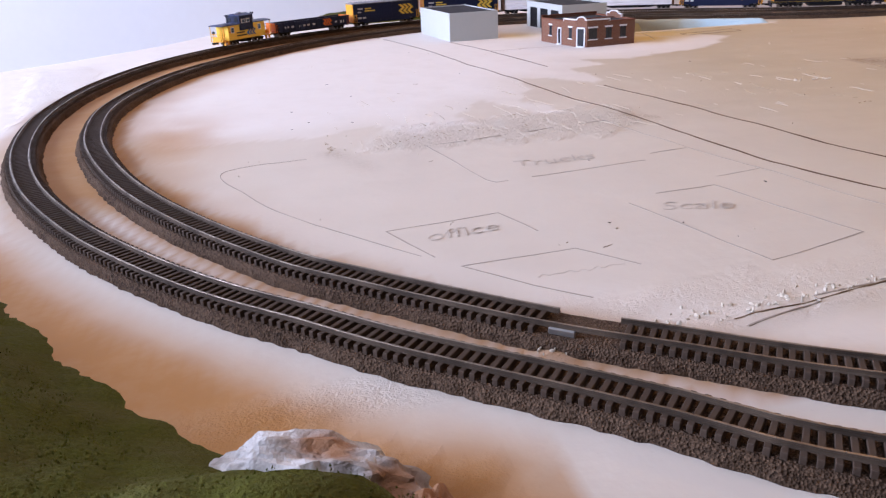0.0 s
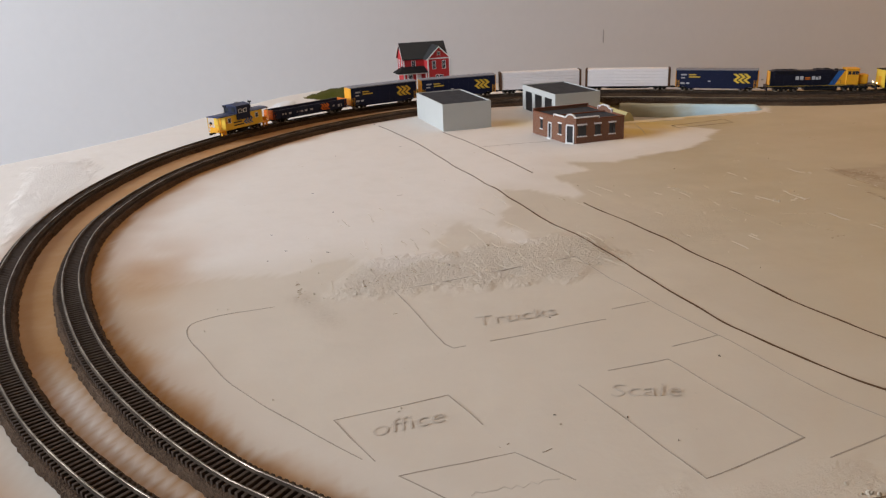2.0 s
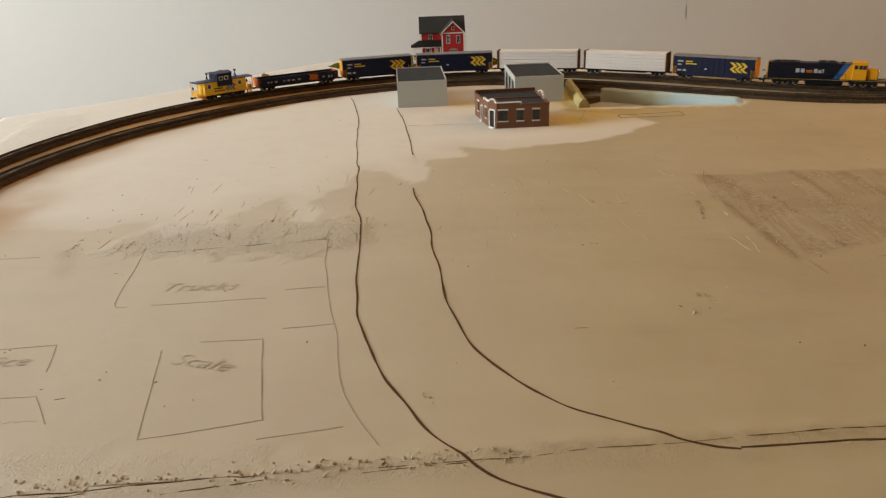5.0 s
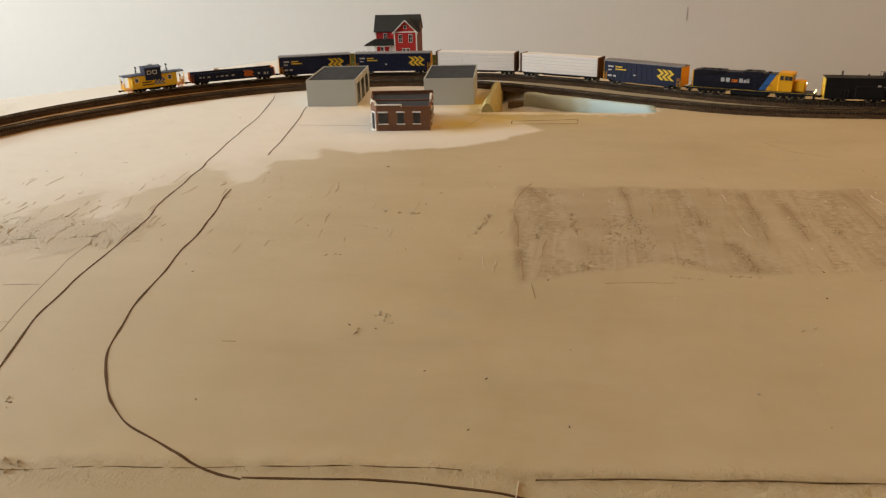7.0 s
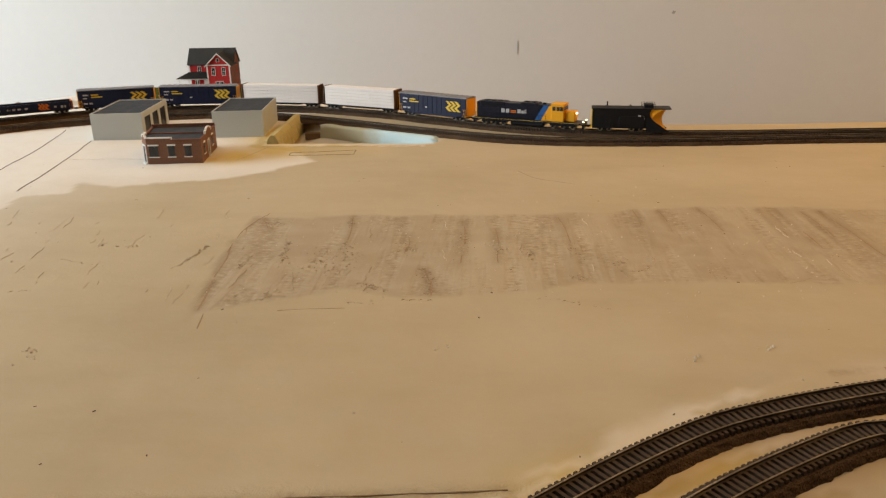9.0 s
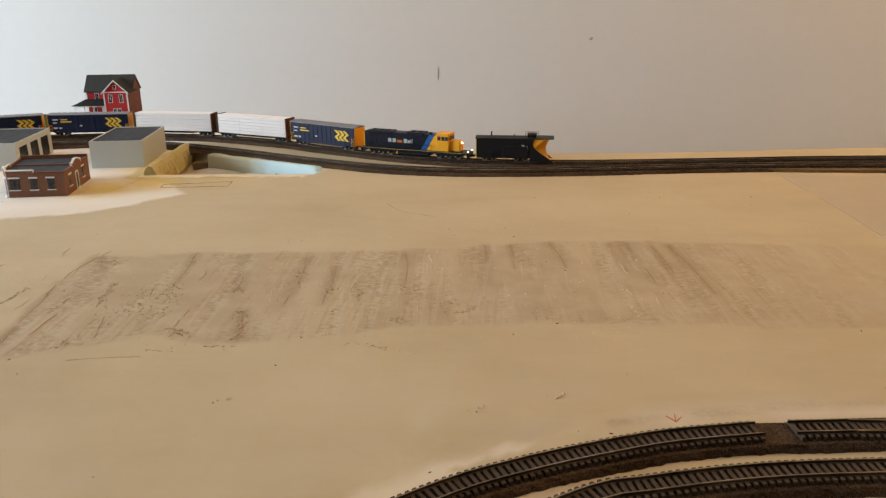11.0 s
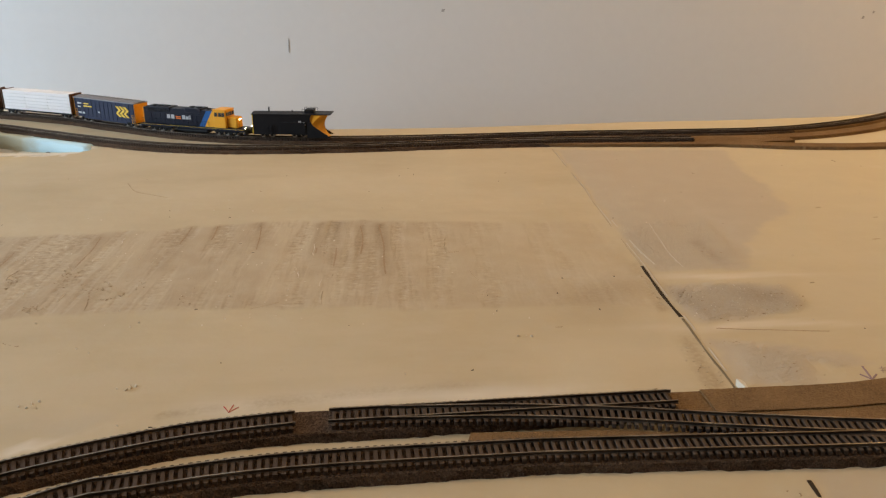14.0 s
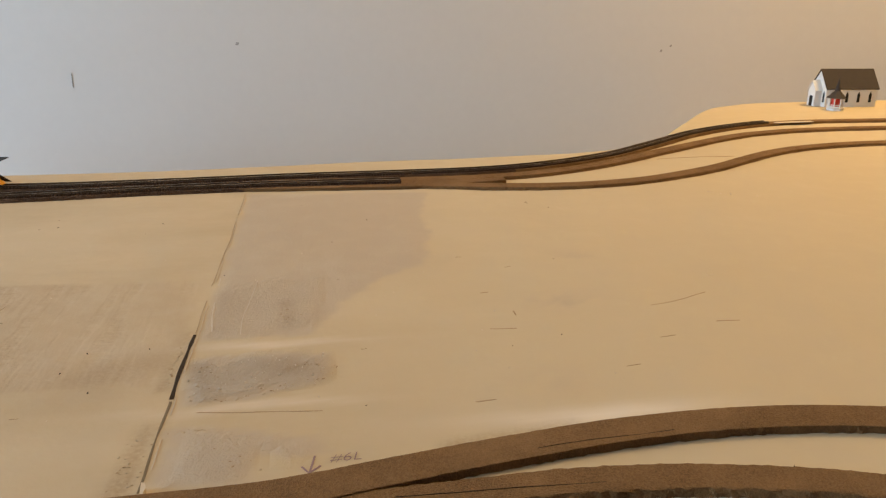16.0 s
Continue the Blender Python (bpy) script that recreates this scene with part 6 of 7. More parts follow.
def ladder(parent, x, y, z0, z1, material, w=3.6):
    bm = bmesh.new()
    for s in (-0.5, 0.5):
        rod(bm, (x + s * w, y, z0), (x + s * w, y, z1), 0.2, 4)
    n = 6
    for k in range(n):
        z = z0 + (z1 - z0) * (k + 0.5) / n
        rod(bm, (x - w / 2, y, z), (x + w / 2, y, z), 0.17, 4)
    part("ladder", bm, material, parent)


def boxcar(length, colour, end_colour, label, door=True):
    car = thing("boxcar", label, "model railway car")
    L = length - 10.0
    z0, z1, w = 6.0, 27.5, 9.4
    part("body", boxed(-L / 2, L / 2, -w, w, z0, z1, bevel=0.25), colour, car)
    for s in (-1, 1):
        if not door:
            for k in range(15):
                x = -L / 2 + 2 + (L - 4) * k / 14
                part("side_rib", boxed(x - 0.45, x + 0.45, s * w - 0.35, s * w + 0.35, z0 + 0.8, z1 - 1.2), colour, car)
        else:
            part("door", boxed(-9, 7, s * w - 0.4, s * w + 0.5, z0 + 0.6, z1 - 1.4, bevel=0.2), colour, car, "ribbed sliding door")
            tr = bmesh.new()
            box(tr, -16, 16, s * w - 0.3, s * w + 0.8, z1 - 1.5, z1 - 0.8)
            box(tr, -16, 16, s * w - 0.3, s * w + 0.8, z0 - 0.2, z0 + 0.5)
            part("door_track", tr, colour, car)
        part("side_sill", boxed(-L / 2 + 14, L / 2 - 14, s * (w - 0.5) - 0.4, s * (w - 0.5) + 0.4, z0 - 2.0, z0 + 0.3, bevel=0.2), colour, car)
    for s in (-1, 1):
        bm = boxed(min(s * L / 2, s * (L / 2 + 0.6)), max(s * L / 2, s * (L / 2 + 0.6)), -w - 0.1, w + 0.1, z0 - 0.3, z1 - 0.3, bevel=0.2)
        for k in range(6):
            z = z0 + 2 + k * 3.2
            box(bm, min(s * L / 2, s * (L / 2 + 1.1)), max(s * L / 2, s * (L / 2 + 1.1)), -w + 1, w - 1, z, z + 1.2)
        part("end", bm, end_colour, car, "ribbed coloured end")
        for q in (-1, 1):
            ladder(car, s * (L / 2 - 2.4), q * (w + 0.7), z0 - 1, z0 + 9, end_colour)
    rf = prism(bmesh.new(), [(-w - 0.5, z1 - 0.5), (w + 0.5, z1 - 0.5), (w + 0.5, z1 + 0.3), (0, z1 + 1.6), (-w - 0.5, z1 + 0.3)], "x", -L / 2 - 0.8, L / 2 + 0.8)
    for k in range(14):
        x = -L / 2 + 3 + (L - 6) * k / 13
        prism(rf, [(-w - 0.4, z1 + 0.2), (0, z1 + 1.5), (w + 0.4, z1 + 0.2), (w + 0.4, z1 + 0.7), (0, z1 + 2.0), (-w - 0.4, z1 + 0.7)], "x", x - 0.5, x + 0.5)
    part("roof", rf, M["roofgrey"], car, "grey ribbed metal roof")
    part("underframe", boxed(-L / 2 + 2, L / 2 - 2, -2.2, 2.2, 3.6, z0 + 0.2), M["truckgear"], car)
    for x in (-(L / 2 - 14), L / 2 - 14):
        truck(car, x)
    couplers(car, length)
    for face in (-1, 1):
        fx = 1 if face < 0 else -1
        cx = L / 2 - 25 if face < 0 else -L / 2 + 5
        chevrons(car, cx, 11.0, 12.0, M["letter_y"], face, w + (0.5 if not door else 0.15))
        yy = w + (0.45 if not door else 0.1)
        left = -L / 2 + 6 if face < 0 else L / 2 - 30
        bars(car, ((left, left + 7, 20.5, 22.2), (left, left + 5, 16.6, 18.0)), M["letter_w"], yy, face)
        bars(car, ((left + 10, left + 19, 20.7, 22.0), (left + 10, left + 24, 17.8, 19.2)), M["letter_y"], yy, face)
        bars(car, ((left, left + 5, 9.5, 11.5), (left + 7, left + 11, 9.5, 11.5), (left + 34, left + 37, 12.5, 14.0)), M["letter_w"], yy, face)
    return car


def gondola(length, label):
    car = thing("gondola", label, "model railway car")
    L, w, z0, z1 = length - 9.0, 9.4, 5.4, 15.8
    for s in (-1, 1):
        part("side_wall", boxed(-L / 2, L / 2, s * w - 0.5, s * w + 0.5, z0, z1, bevel=0.15), M["blue"], car)
        part("top_rail", boxed(-L / 2, L / 2, s * w - 0.9, s * w + 0.9, z1 - 0.7, z1 + 0.2, bevel=0.15), M["blue"], car)
        for k in range(14):
            x = -L / 2 + 3 + (L - 6) * k / 13
            part("side_post", boxed(x - 0.7, x + 0.7, s * (w + 0.7) - 0.5, s * (w + 0.7) + 0.5, z0 + 0.3, z1 - 0.6), M["blue"], car)
        bm = boxed(min(s * L / 2, s * (L / 2 - 1)), max(s * L / 2, s * (L / 2 - 1)), -w - 0.4, w + 0.4, z0, z1 + 0.4, bevel=0.15)
        for z in (7.5, 10.5, 13.5):
            box(bm, min(s * L / 2, s * (L / 2 + 0.7)), max(s * L / 2, s * (L / 2 + 0.7)), -w + 1, w - 1, z, z + 1.0)
        part("end", bm, M["orange"], car, "orange ribbed end")
        for q in (-1, 1):
            ladder(car, s * (L / 2 - 2.2), q * (w + 1.0), z0, z1 - 1, M["orange"], 3)
    part("floor", boxed(-L / 2 + 0.8, L / 2 - 0.8, -w + 0.4, w - 0.4, z0, z0 + 1.2), M["gonfloor"], car, "rusty brown floor")
    part("underframe", boxed(-L / 2 + 2, L / 2 - 2, -2.2, 2.2, 3.4, z0 + 0.2), M["truckgear"], car)
    for face in (-1, 1):
        chevrons(car, 16 if face < 0 else -30, 7.2, 7.6, M["orange"], face, w + 1.2)
        bars(car, tuple((x, x + 3.6, 9.5, 11.5) for x in (-44, -38.5, -33, -22, -16, -10, -2)) + ((32, 35, 9, 11), (40, 46, 8, 11)), M["letter_w"], w + 0.45, face)
    for x in (-(L / 2 - 14), L / 2 - 14):
        truck(car, x)
    couplers(car, length)
    return car


def lumber_car(length, label, bulk):
    car = thing("lumber_car", label, "model railway car")
    L, w, z0 = length - 9.0, 8.8, 5.6
    part("deck", boxed(-L / 2, L / 2, -w, w, z0 - 0.8, z0 + 0.6, bevel=0.2), M["black"], car)
    fish = prism(bmesh.new(), [(-L / 2 + 18, z0 - 0.7), (L / 2 - 18, z0 - 0.7), (L / 2 - 30, 2.6), (-L / 2 + 30, 2.6)], "y", -1.5, 1.5)
    part("centre_sill", fish, M["black"], car)
    for s in (-1, 1):
        bm = boxed(min(s * L / 2, s * (L / 2 - 1.6)), max(s * L / 2, s * (L / 2 - 1.6)), -w - 0.6, w + 0.6, z0, 29.5, bevel=0.3)
        for q in (-6, 0, 6):
            box(bm, s * L / 2 - 1.1, s * L / 2 + 1.1, q - 0.7, q + 0.7, z0, 29.0)
        part("bulkhead", bm, bulk, car, "tall end bulkhead")
    part("centre_beam", boxed(-L / 2 + 1.6, L / 2 - 1.6, -0.5, 0.5, z0 + 0.5, 28.2), M["black"], car)
    n, rows = 3, 6
    pl, ph = (L - 4.2) / n, 3.72
    for s in (-1, 1):
        for i in range(n):
            for r in range(rows):
                x0 = -L / 2 + 2.1 + i * pl
                zz = z0 + 0.7 + r * (ph + 0.1)
                part("lumber_pack", boxed(x0 - 0.02, x0 + pl - 0.04, min(s * 0.6, s * (w - 0.2)), max(s * 0.6, s * (w - 0.2)), zz, zz + ph - 0.15, bevel=0.26), M["wrap"], car)
    for x in (-(L / 2 - 12), L / 2 - 12):
        truck(car, x)
    couplers(car, length)
    return car


def caboose(length, label):
    car = thing("caboose", label, "model railway caboose")
    L, w, z0, z1 = length - 9.0, 9.0, 6.0, 21.5
    B = L / 2 - 9.5   # half length of the body between the platforms
    part("body", boxed(-B, B, -w, w, z0, z1, bevel=0.25), M["yellow"], car)
    rf = prism(bmesh.new(), [(-w - 0.8, z1 - 0.2), (w + 0.8, z1 - 0.2), (w + 0.8, z1 + 0.5), (w * 0.5, z1 + 1.5), (-w * 0.5, z1 + 1.5), (-w - 0.8, z1 + 0.5)], "x", -L / 2, L / 2)
    part("roof", rf, M["roofblue"], car, "dark blue roof")
    part("cupola", boxed(-11, 9, -w - 1.2, w + 1.2, z1 - 6.5, z1 + 8.5, bevel=0.3), M["blue"], car, "dark blue wide cupola")
    part("cupola_roof", prism(bmesh.new(), [(-w - 1.8, z1 + 8.3), (w + 1.8, z1 + 8.3), (w + 1.8, z1 + 8.9), (0, z1 + 10.6), (-w - 1.8, z1 + 8.9)], "x", -12, 10), M["roofblue"], car)
    part("roof_hatch", boxed(-3, 2, -1.5, 1.5, z1 + 9.8, z1 + 11.6, bevel=0.3), M["roofgrey"], car)
    for s in (-1, 1):
        for x in (-6, 1):
            f = part("window", boxed(x - 2.6, x + 2.6, s * (w + 1.3) - 0.25, s * (w + 1.3) + 0.25, z1 + 0.8, z1 + 5.2), M["white"], car)
            part("pane", boxed(x - 2.0, x + 2.0, s * (w + 1.45) - 0.25, s * (w + 1.45) + 0.25, z1 + 1.4, z1 + 4.6), M["glass"], f)
        for x in (-22, 19):
            f = part("window", boxed(x - 2.4, x + 2.4, s * w - 0.3, s * w + 0.3, z0 + 7.4, z0 + 13.2), M["white"], car)
            part("pane", boxed(x - 1.8, x + 1.8, s * (w + 0.15) - 0.3, s * (w + 0.15) + 0.3, z0 + 8.0, z0 + 12.6), M["glass"], f)
        chevrons(car, 2 if s < 0 else -16, z0 + 3, 8.0, M["midblue"], s, w)
        lx = -16 if s < 0 else 2
        bars(car, ((lx, lx + 12, z0 + 6.2, z0 + 7.6), (lx, lx + 15, z0 + 3.2, z0 + 4.6)), M["letter_k"], w, s)
        bars(car, ((-27, -25, z0 + 8, z0 + 9.2),), M["letter_r"], w, s)
    for s in (-1, 1):
        for q in (-5, 5):
            f = part("window", boxed(min(s * 9, s * 10 if s > 0 else -11.4), max(s * 9, s * 9.4 if s > 0 else -10.8), q - 2.2, q + 2.2, z1 + 2.2, z1 + 6.4), M["glass"], car)
    for s in (-1, 1):
        x0, x1 = s * B, s * L / 2
        part("platform", boxed(min(x0, x1), max(x0, x1), -w + 0.5, w - 0.5, z0 - 0.6, z0 + 0.3), M["amber"], car, "end platform")
        part("end_door", boxed(min(x0, x0 + s * 0.5), max(x0, x0 + s * 0.5), -2.8, 2.8, z0 + 0.5, z0 + 13), M["amber"], car)
        for q in (-1, 1):
            st = bmesh.new()
            for k in range(3):
                zz = z0 - 1.2 - 1.3 * k
                box(st, min(x0 + s * 1, x0 + s * 6), max(x0 + s * 1, x0 + s * 6), q * (w - 0.6) - 1.2, q * (w - 0.6) + 1.2, zz, zz + 0.35)
            box(st, min(x0 + s * 0.6, x0 + s * 1), max(x0 + s * 0.6, x0 + s * 1), q * (w - 0.6) - 1.3, q * (w - 0.6) + 1.3, z0 - 4.2, z0)
            box(st, min(x0 + s * 6, x0 + s * 6.4), max(x0 + s * 6, x0 + s * 6.4), q * (w - 0.6) - 1.3, q * (w - 0.6) + 1.3, z0 - 4.2, z0)
            part("boarding_step", st, M["amber"], car, "amber boarding step")
            part("corner_post", rod(bmesh.new(), (x1 - s * 0.6, q * (w - 0.5), z0), (x1 - s * 0.6, q * (w - 0.5), z1), 0.45, 5), M["yellow"], car)
        rl = bmesh.new()
        for z in (z0 + 4.5, z0 + 7.5):
            rod(rl, (x1 - s * 0.5, -w + 0.5, z), (x1 - s * 0.5, w - 0.5, z), 0.3, 5)
        for q in (-5, -2.5, 2.5, 5):
            rod(rl, (x1 - s * 0.5, q, z0), (x1 - s * 0.5, q, z0 + 7.5), 0.25, 5)
        box(rl, x1 - s * 0.5 - 0.2, x1 - s * 0.5 + 0.2, -6, 6, z0 + 0.5, z0 + 4.5)
        part("end_railing", rl, M["amber"], car, "yellow end railing")
        part("brake_wheel", rod(bmesh.new(), (x1 - s * 1.2, 4.5, z0 + 8.6), (x1 - s * 0.7, 4.5, z0 + 8.6), 2.0, 10), M["black"], car)
        ant = bmesh.new()
        xa = s * (B - 9)
        rod(ant, (xa, 0, z1 + 1), (xa, 0, z1 + 9), 0.6, 6)
        for q in (-1, 1):
            rod(ant, (xa + q * 2.4, 0, z1 + 1.2), (xa, 0, z1 + 6.5), 0.18, 4)
            rod(ant, (xa, q * 2.4, z1 + 1.2), (xa, 0, z1 + 6.5), 0.18, 4)
            box(ant, xa - 0.7, xa + 0.7, q * 1.5 - 0.6, q * 1.5 + 0.6, z1 + 8.4, z1 + 10.2)
        box(ant, xa - 0.7, xa + 0.7, -1.5, 1.5, z1 + 8.2, z1 + 9.2)
        part("antenna_mast", ant, M["black"], car, "black braced antenna mast")
    part("underframe", boxed(-B, B, -2.2, 2.2, 3.4, z0), M["truckgear"], car)
    part("battery_box", boxed(-7, 7, -7, 7, 2.4, z0, bevel=0.4), M["truckgear"], car)
    for x in (-(B - 9), B - 9):
        truck(car, x, 2, 9.5)
    couplers(car, length)
    return car


def locomotive(length, label):
    car = thing("locomotive", label, "model locomotive")
    L, z0 = length - 8.0, 8.2
    part("frame", boxed(-L / 2, L / 2, -9.3, 9.3, z0 - 2.6, z0, bevel=0.25), M["navy"], car)
    part("side_stripe", boxed(-L / 2, L / 2, -9.45, -9.2, z0 - 0.75, z0 - 0.5), M["letter_y"], car)
    hx = L / 2 - 37
    part("long_hood", boxed(-L / 2 + 3.5, hx, -7.4, 7.4, z0, 26.0, bevel=0.7), M["navy"], car)
    part("hood_end", boxed(-L / 2 + 2.6, -L / 2 + 4.4, -7.2, 7.2, z0, 25.7, bevel=0.6), M["amber"], car, "amber rear end of the hood")
    part("radiator", boxed(-L / 2 + 8, -L / 2 + 38, -8.0, 8.0, 21.5, 26.9, bevel=0.5), M["navy"], car, "flared radiator section")
    for s in (-1, 1):
        for x0 in (-L / 2 + 10, -L / 2 + 24):
            bm = bmesh.new()
            for k in range(7):
                box(bm, x0 + k * 1.7, x0 + k * 1.7 + 0.9, s * 8.05 - 0.25, s * 8.05 + 0.25, 22.2, 25.8)
            part("grille", bm, M["black"], car)
        for k in range(12):
            x = -L / 2 + 9 + k * 5.8
            part("hood_door", boxed(x, x + 4.8, s * 7.45 - 0.2, s * 7.45 + 0.2, z0 + 1, 20.0), M["navy"], car)
    for x in (-L / 2 + 14, -L / 2 + 22, -L / 2 + 30):
        part("fan", rod(bmesh.new(), (x, 0, 26), (x, 0, 27.8), 3.4, 16), M["black"], car)
    part("dynamic_brake", boxed(-8, 12, -7.8, 7.8, 22.5, 27.3, bevel=0.5), M["navy"], car)
    for x in (-3, 6):
        part("fan", rod(bmesh.new(), (x, 0, 26.5), (x, 0, 28.2), 3.2, 16), M["black"], car)
    part("exhaust_stack", boxed(16, 20, -1.5, 1.5, 25, 27.4, bevel=0.3), M["black"], car)
    # slanted blue and amber bands in front of the cab
    for s in (-1, 1):
        y0, y1 = (-7.8, -7.3) if s < 0 else (7.3, 7.8)
        part("blue_band", prism(bmesh.new(), [(hx - 19, z0 + 0.2), (hx - 12, z0 + 0.2), (hx - 2, 25.6), (hx - 9, 25.6)], "y", y0, y1), M["midblue"], car, "slanted blue band")
        part("amber_band", prism(bmesh.new(), [(hx - 12, z0 + 0.2), (hx + 0.2, z0 + 0.2), (hx + 0.2, 25.6), (hx - 2, 25.6)], "y", y0, y1), M["amber"], car, "slanted amber band")
        rows = ((-31, -27, 15.0, 19.4), (-25.6, -21.6, 15.0, 19.4), (-11.6, -7.8, 15.0, 19.4), (-7.0, -4.2, 15.0, 18.2), (-3.5, -2.7, 15.0, 19.2), (-2.0, -1.2, 15.0, 19.6))
        bars(car, rows, M["letter_w"], 7.75, s)
        bars(car, ((-19.8, -13.4, 15.2, 16.3), (-19.8, -13.4, 16.9, 18.0)), M["orange"], 7.75, s)
    part("cab", boxed(hx, hx + 15, -9.0, 9.0, z0, 27.0, bevel=0.7), M["amber"], car, "amber cab")
    part("cab_roof", boxed(hx - 0.5, hx + 15.5, -9.2, 9.2, 26.6, 27.9, bevel=0.5), M["amber"], car)
    for s in (-1, 1):
        for x in (hx + 3.5, hx + 8.2, hx + 12.2):
            part("window", boxed(x - 1.7, x + 1.7, s * 9.05 - 0.25, s * 9.05 + 0.25, 20.5, 24.8), M["glass"], car)
    for q in (-6, -2, 2, 6):
        part("windscreen", boxed(hx + 14.9, hx + 15.25, q - 1.6, q + 1.6, 21, 25), M["glass"], car)
    part("nose", boxed(hx + 15, hx + 27, -5.8, 5.8, z0, 20.2, bevel=1.2), M["amber"], car, "amber short nose")
    for q in (-1.1, 1.1):
        part("headlight", rod(bmesh.new(), (hx + 26.8, q, 17.6), (hx + 27.4, q, 17.6), 0.85, 10), M["headlight"], car, "lit headlight")
    for q in (-6.5, 6.5):
        part("ditch_light", rod(bmesh.new(), (L / 2 - 0.6, q, z0 + 1.2), (L / 2 + 0.2, q, z0 + 1.2), 0.7, 8), M["headlight"], car, "lit ditch light")
    part("pilot", boxed(L / 2 - 1.5, L / 2 + 0.5, -8.5, 8.5, 2.0, z0, bevel=0.4), M["navy"], car)
    part("pilot", boxed(-L / 2 - 0.5, -L / 2 + 1.5, -8.5, 8.5, 2.0, z0, bevel=0.4), M["navy"], car)
    tank = bmesh.new()
    box(tank, -20, 20, -8.6, 8.6, 1.6, z0 - 2.4, bevel=1.4)
    part("fuel_tank", tank, M["black"], car)
    for s in (-1, 1):
        hr = bmesh.new()
        for k in range(11):
            x = -L / 2 + 3 + (L - 46) * k / 10
            rod(hr, (x, s * 9.2, z0), (x, s * 9.2, z0 + 6), 0.18, 4)
        rod(hr, (-L / 2 + 3, s * 9.2, z0 + 6), (-L / 2 + 3 + L - 46, s * 9.2, z0 + 6), 0.18, 4)
        part("handrail", hr, M["navy"], car)
    for x in (-(L / 2 - 24), L / 2 - 24):
        truck(car, x, 3, 11.5)
    couplers(car, length)
    return car


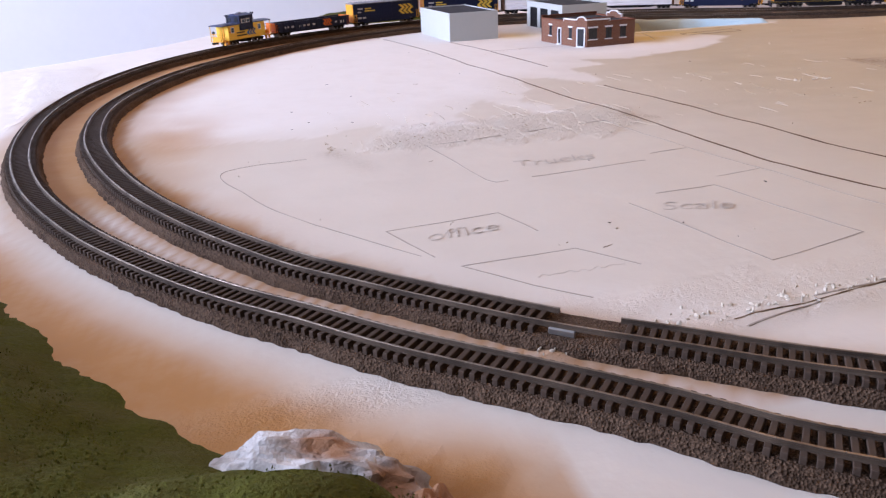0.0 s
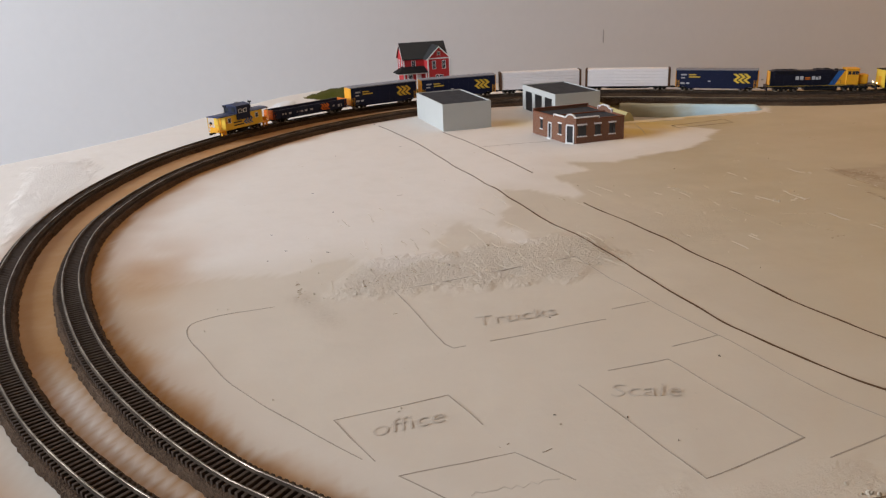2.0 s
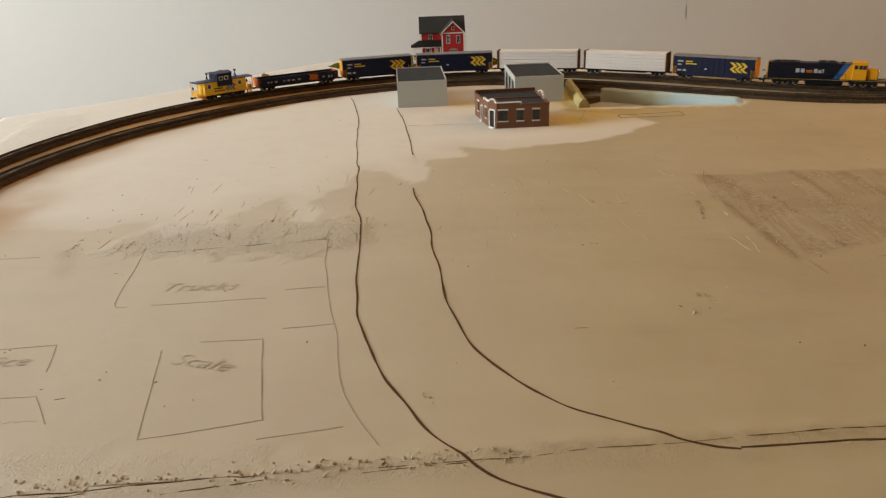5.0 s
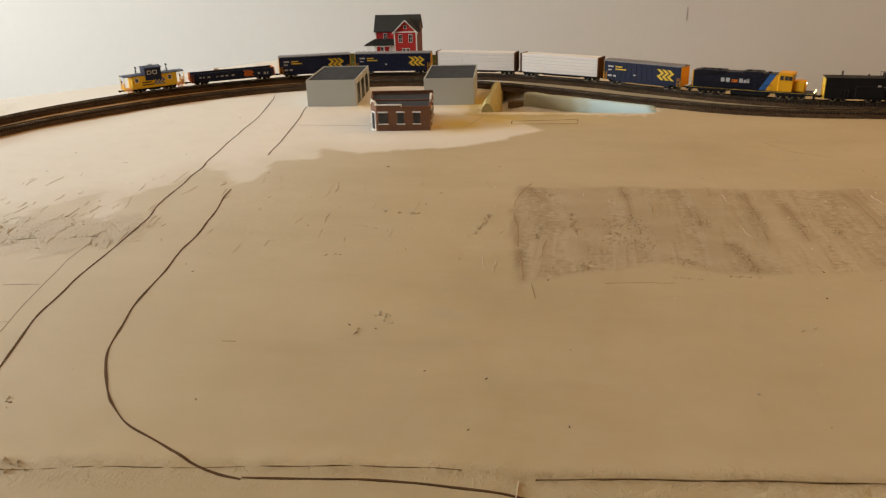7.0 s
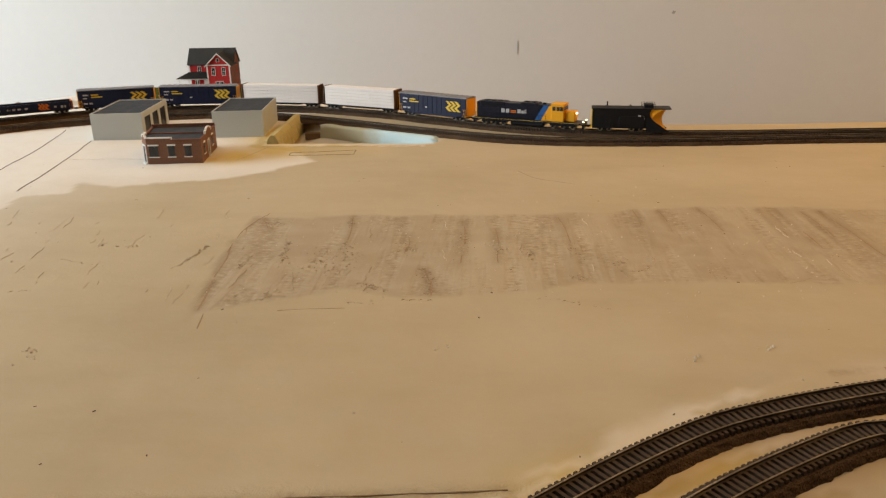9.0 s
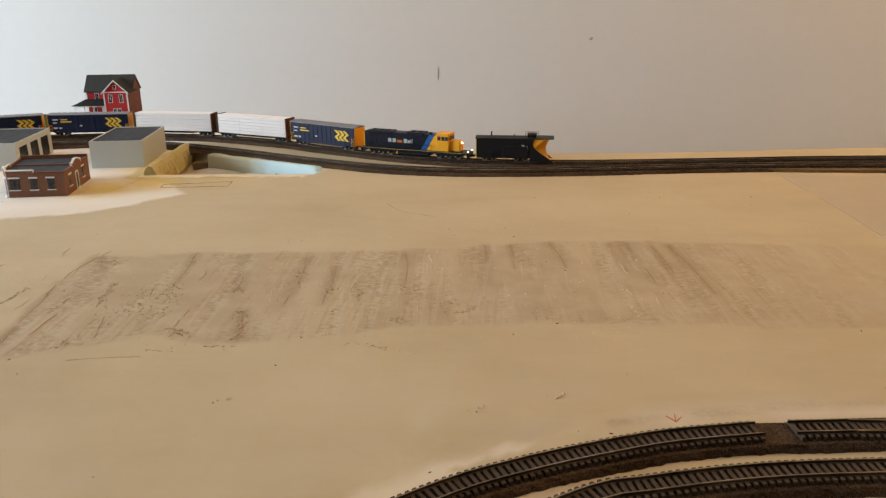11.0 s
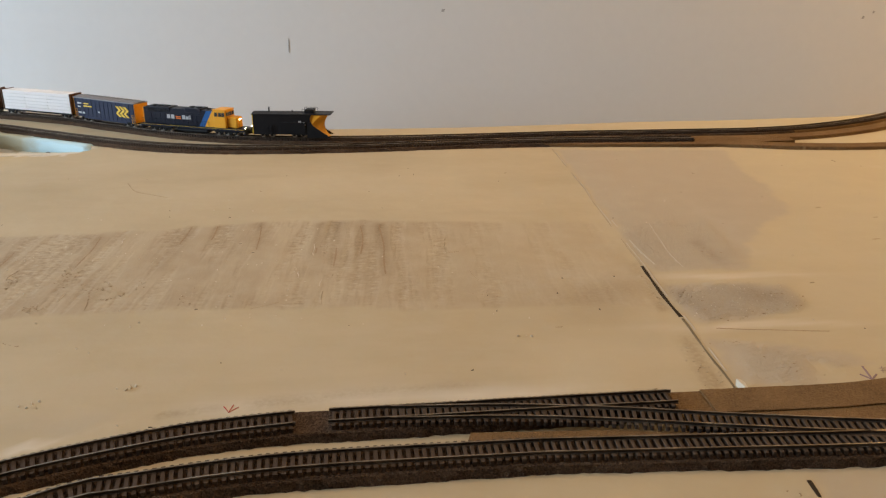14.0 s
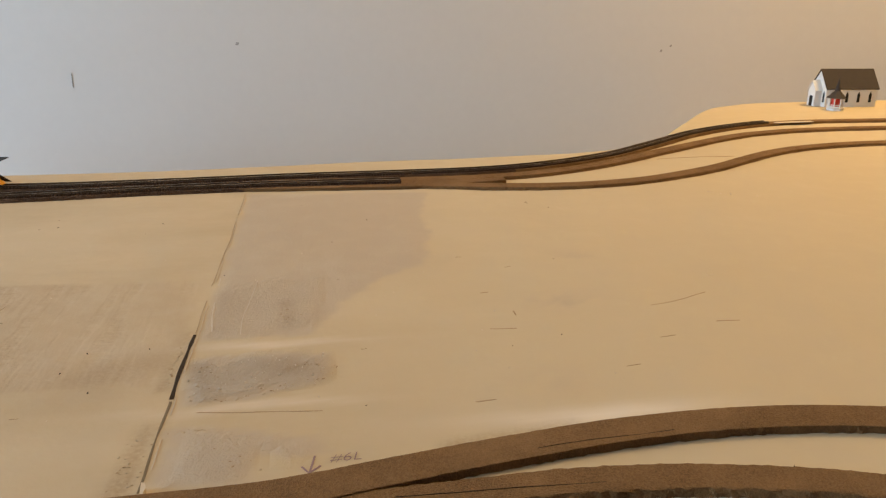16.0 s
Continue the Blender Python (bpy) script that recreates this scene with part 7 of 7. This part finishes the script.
def snow_plow(length, label):
    car = thing("snow_plow", label, "model snow plow")
    L, z0, z1 = length - 6.0, 3.6, 25.0
    part("body", boxed(-L / 2, L / 2 - 20, -9.0, 9.0, z0, z1, bevel=0.3), M["black"], car)
    part("rear_end", boxed(-L / 2 - 0.7, -L / 2 + 0.2, -9.1, 9.1, z0 - 0.2, z1, bevel=0.2), M["yellow"], car, "yellow rear end wall")
    part("rear_door", boxed(-L / 2 - 1.0, -L / 2 - 0.5, -2.5, 2.5, z0 + 1, z0 + 13), M["amber"], car)
    part("roof", prism(bmesh.new(), [(-9.8, z1 - 0.2), (9.8, z1 - 0.2), (9.8, z1 + 0.5), (0, z1 + 1.8), (-9.8, z1 + 0.5)], "x", -L / 2 - 1, L / 2 - 18), M["black"], car)
    # wedge blade, curved in side view
    n = 10
    bl = bmesh.new()
    prev = None
    for k in range(n + 1):
        t = k / n
        z = 1.0 + (z1 - 1.0) * t
        scoop = math.sin(math.pi * min(1, t * 0.98)) ** 0.85
        edge, nose = L / 2 - 6.0 - 12.0 * scoop, L / 2 - 0.5 - 6.5 * scoop
        ring = [bl.verts.new((L / 2 - 22, -9.4, z)), bl.verts.new((edge, -10.0, z)), bl.verts.new((nose, 0, z)), bl.verts.new((edge, 10.0, z)), bl.verts.new((L / 2 - 22, 9.4, z))]
        if prev:
            for i in range(4):
                bl.faces.new((prev[i], prev[i + 1], ring[i + 1], ring[i]))
            bl.faces.new((prev[4], prev[0], ring[0], ring[4]))
        else:
            bl.faces.new(ring)
        prev = ring
    bl.faces.new(prev)
    part("plow_blade", bl, M["amber"], car, "curved amber plow blade")
    for s in (-1, 1):
        pts = [(L / 2 - 24, 1.0), (L / 2 + 0.8, 0.8), (L / 2 - 1.5, 2.4), (L / 2 - 9, 7.4), (L / 2 - 17, 13), (L / 2 - 20.5, 17.5), (L / 2 - 20.8, 21), (L / 2 - 19, z1), (L / 2 - 24, z1)]
        part("side_plate", prism(bmesh.new(), pts, "y", s * 10.1 - 0.35, s * 10.1 + 0.35), M["black"], car, "black curved side plate")
    part("visor", boxed(L / 2 - 24, L / 2 + 1.5, -10.6, 10.6, z1 - 0.2, z1 + 0.7, bevel=0.2), M["black"], car, "flat roof visor over the blade")
    part("cupola", boxed(L / 2 - 27, L / 2 - 17, -6, 6, z1 + 0.5, z1 + 4.6, bevel=0.4), M["black"], car, "small black cupola")
    rl = bmesh.new()
    for q in (-6.5, 6.5):
        rod(rl, (L / 2 - 29, q, z1 + 5.2), (L / 2 - 15, q, z1 + 5.2), 0.2, 4)
        for x in (L / 2 - 29, L / 2 - 22, L / 2 - 15):
            rod(rl, (x, q, z1 + 0.6), (x, q, z1 + 5.2), 0.2, 4)
    part("roof_railing", rl, M["black"], car)
    part("smoke_stack", rod(bmesh.new(), (-L / 2 + 16, 0, z1 + 1), (-L / 2 + 16, 0, z1 + 6.5), 0.8, 8), M["black"], car)
    part("bell", rod(bmesh.new(), (0, 0, z1 + 1.4), (0, 0, z1 + 3.4), 1.4, 8, 0.6), M["black"], car)
    for s in (-1, 1):
        part("wing", boxed(-12, L / 2 - 26, s * 9.4 - 0.4, s * 9.4 + 0.4, z0 + 2, z1 - 8, bevel=0.2), M["black"], car, "folded side wing")
        bars(car, ((8, 11, 15.5, 18.5), (12.5, 15, 13.5, 17)), M["letter_w"], 9.6, s)
        for q in (-24, -20):
            ladder(car, q, s * 9.6, z0, z0 + 10, M["black"], 3)
    part("underframe", boxed(-L / 2 + 1, L / 2 - 22, -2.4, 2.4, 3.2, z0 + 0.2), M["truckgear"], car)
    truck(car, -L / 2 + 14, 2, 10)
    truck(car, L / 2 - 34, 2, 10)
    part("coupler", boxed(-length / 2 - 0.6, -length / 2 + 6, -1.2, 1.2, 3.6, 5.5, bevel=0.2), M["truckgear"], car)
    return car


TRAIN = [(snow_plow(88, "black snow plow with an amber blade and yellow rear end"), 88),
         (locomotive(138, "dark navy diesel locomotive with an amber cab and lit headlights"), 138),
         (boxcar(110, M["blue"], M["amber"], "dark blue boxcar with amber ends and yellow chevrons, behind the locomotive", False), 110),
         (lumber_car(118, "centre-beam lumber car loaded with white wrapped packs", M["bulkhead"]), 118),
         (lumber_car(118, "centre-beam lumber car loaded with white wrapped packs", M["bulkhead"]), 118),
         (boxcar(112, M["blue"], M["amber"], "dark blue ribbed boxcar with amber ends and yellow chevrons", False), 112),
         (boxcar(104, M["blue"], M["amber"], "dark blue boxcar with a sliding door and amber ends", True), 104),
         (gondola(118, "dark blue open gondola with orange ends, empty"), 118),
         (caboose(84, "yellow caboose with dark blue cupola and roof, last in train"), 84)]
s = OUTER.nearest(6.86, 9.68)
for car, mm in TRAIN:
    length = mm / 100
    a, b = OUTER.at(s - length * 0.15), OUTER.at(s - length * 0.85)
    mid, way = (a + b) / 2, (a - b).normalized()
    car.matrix_world = Matrix.Translation((mid.x * D, mid.y * D, RAIL_TOP * MM)) @ Matrix.Rotation(math.atan2(way.y, way.x), 4, "Z")
    tagged(car, group="cars of the train")
    s -= length
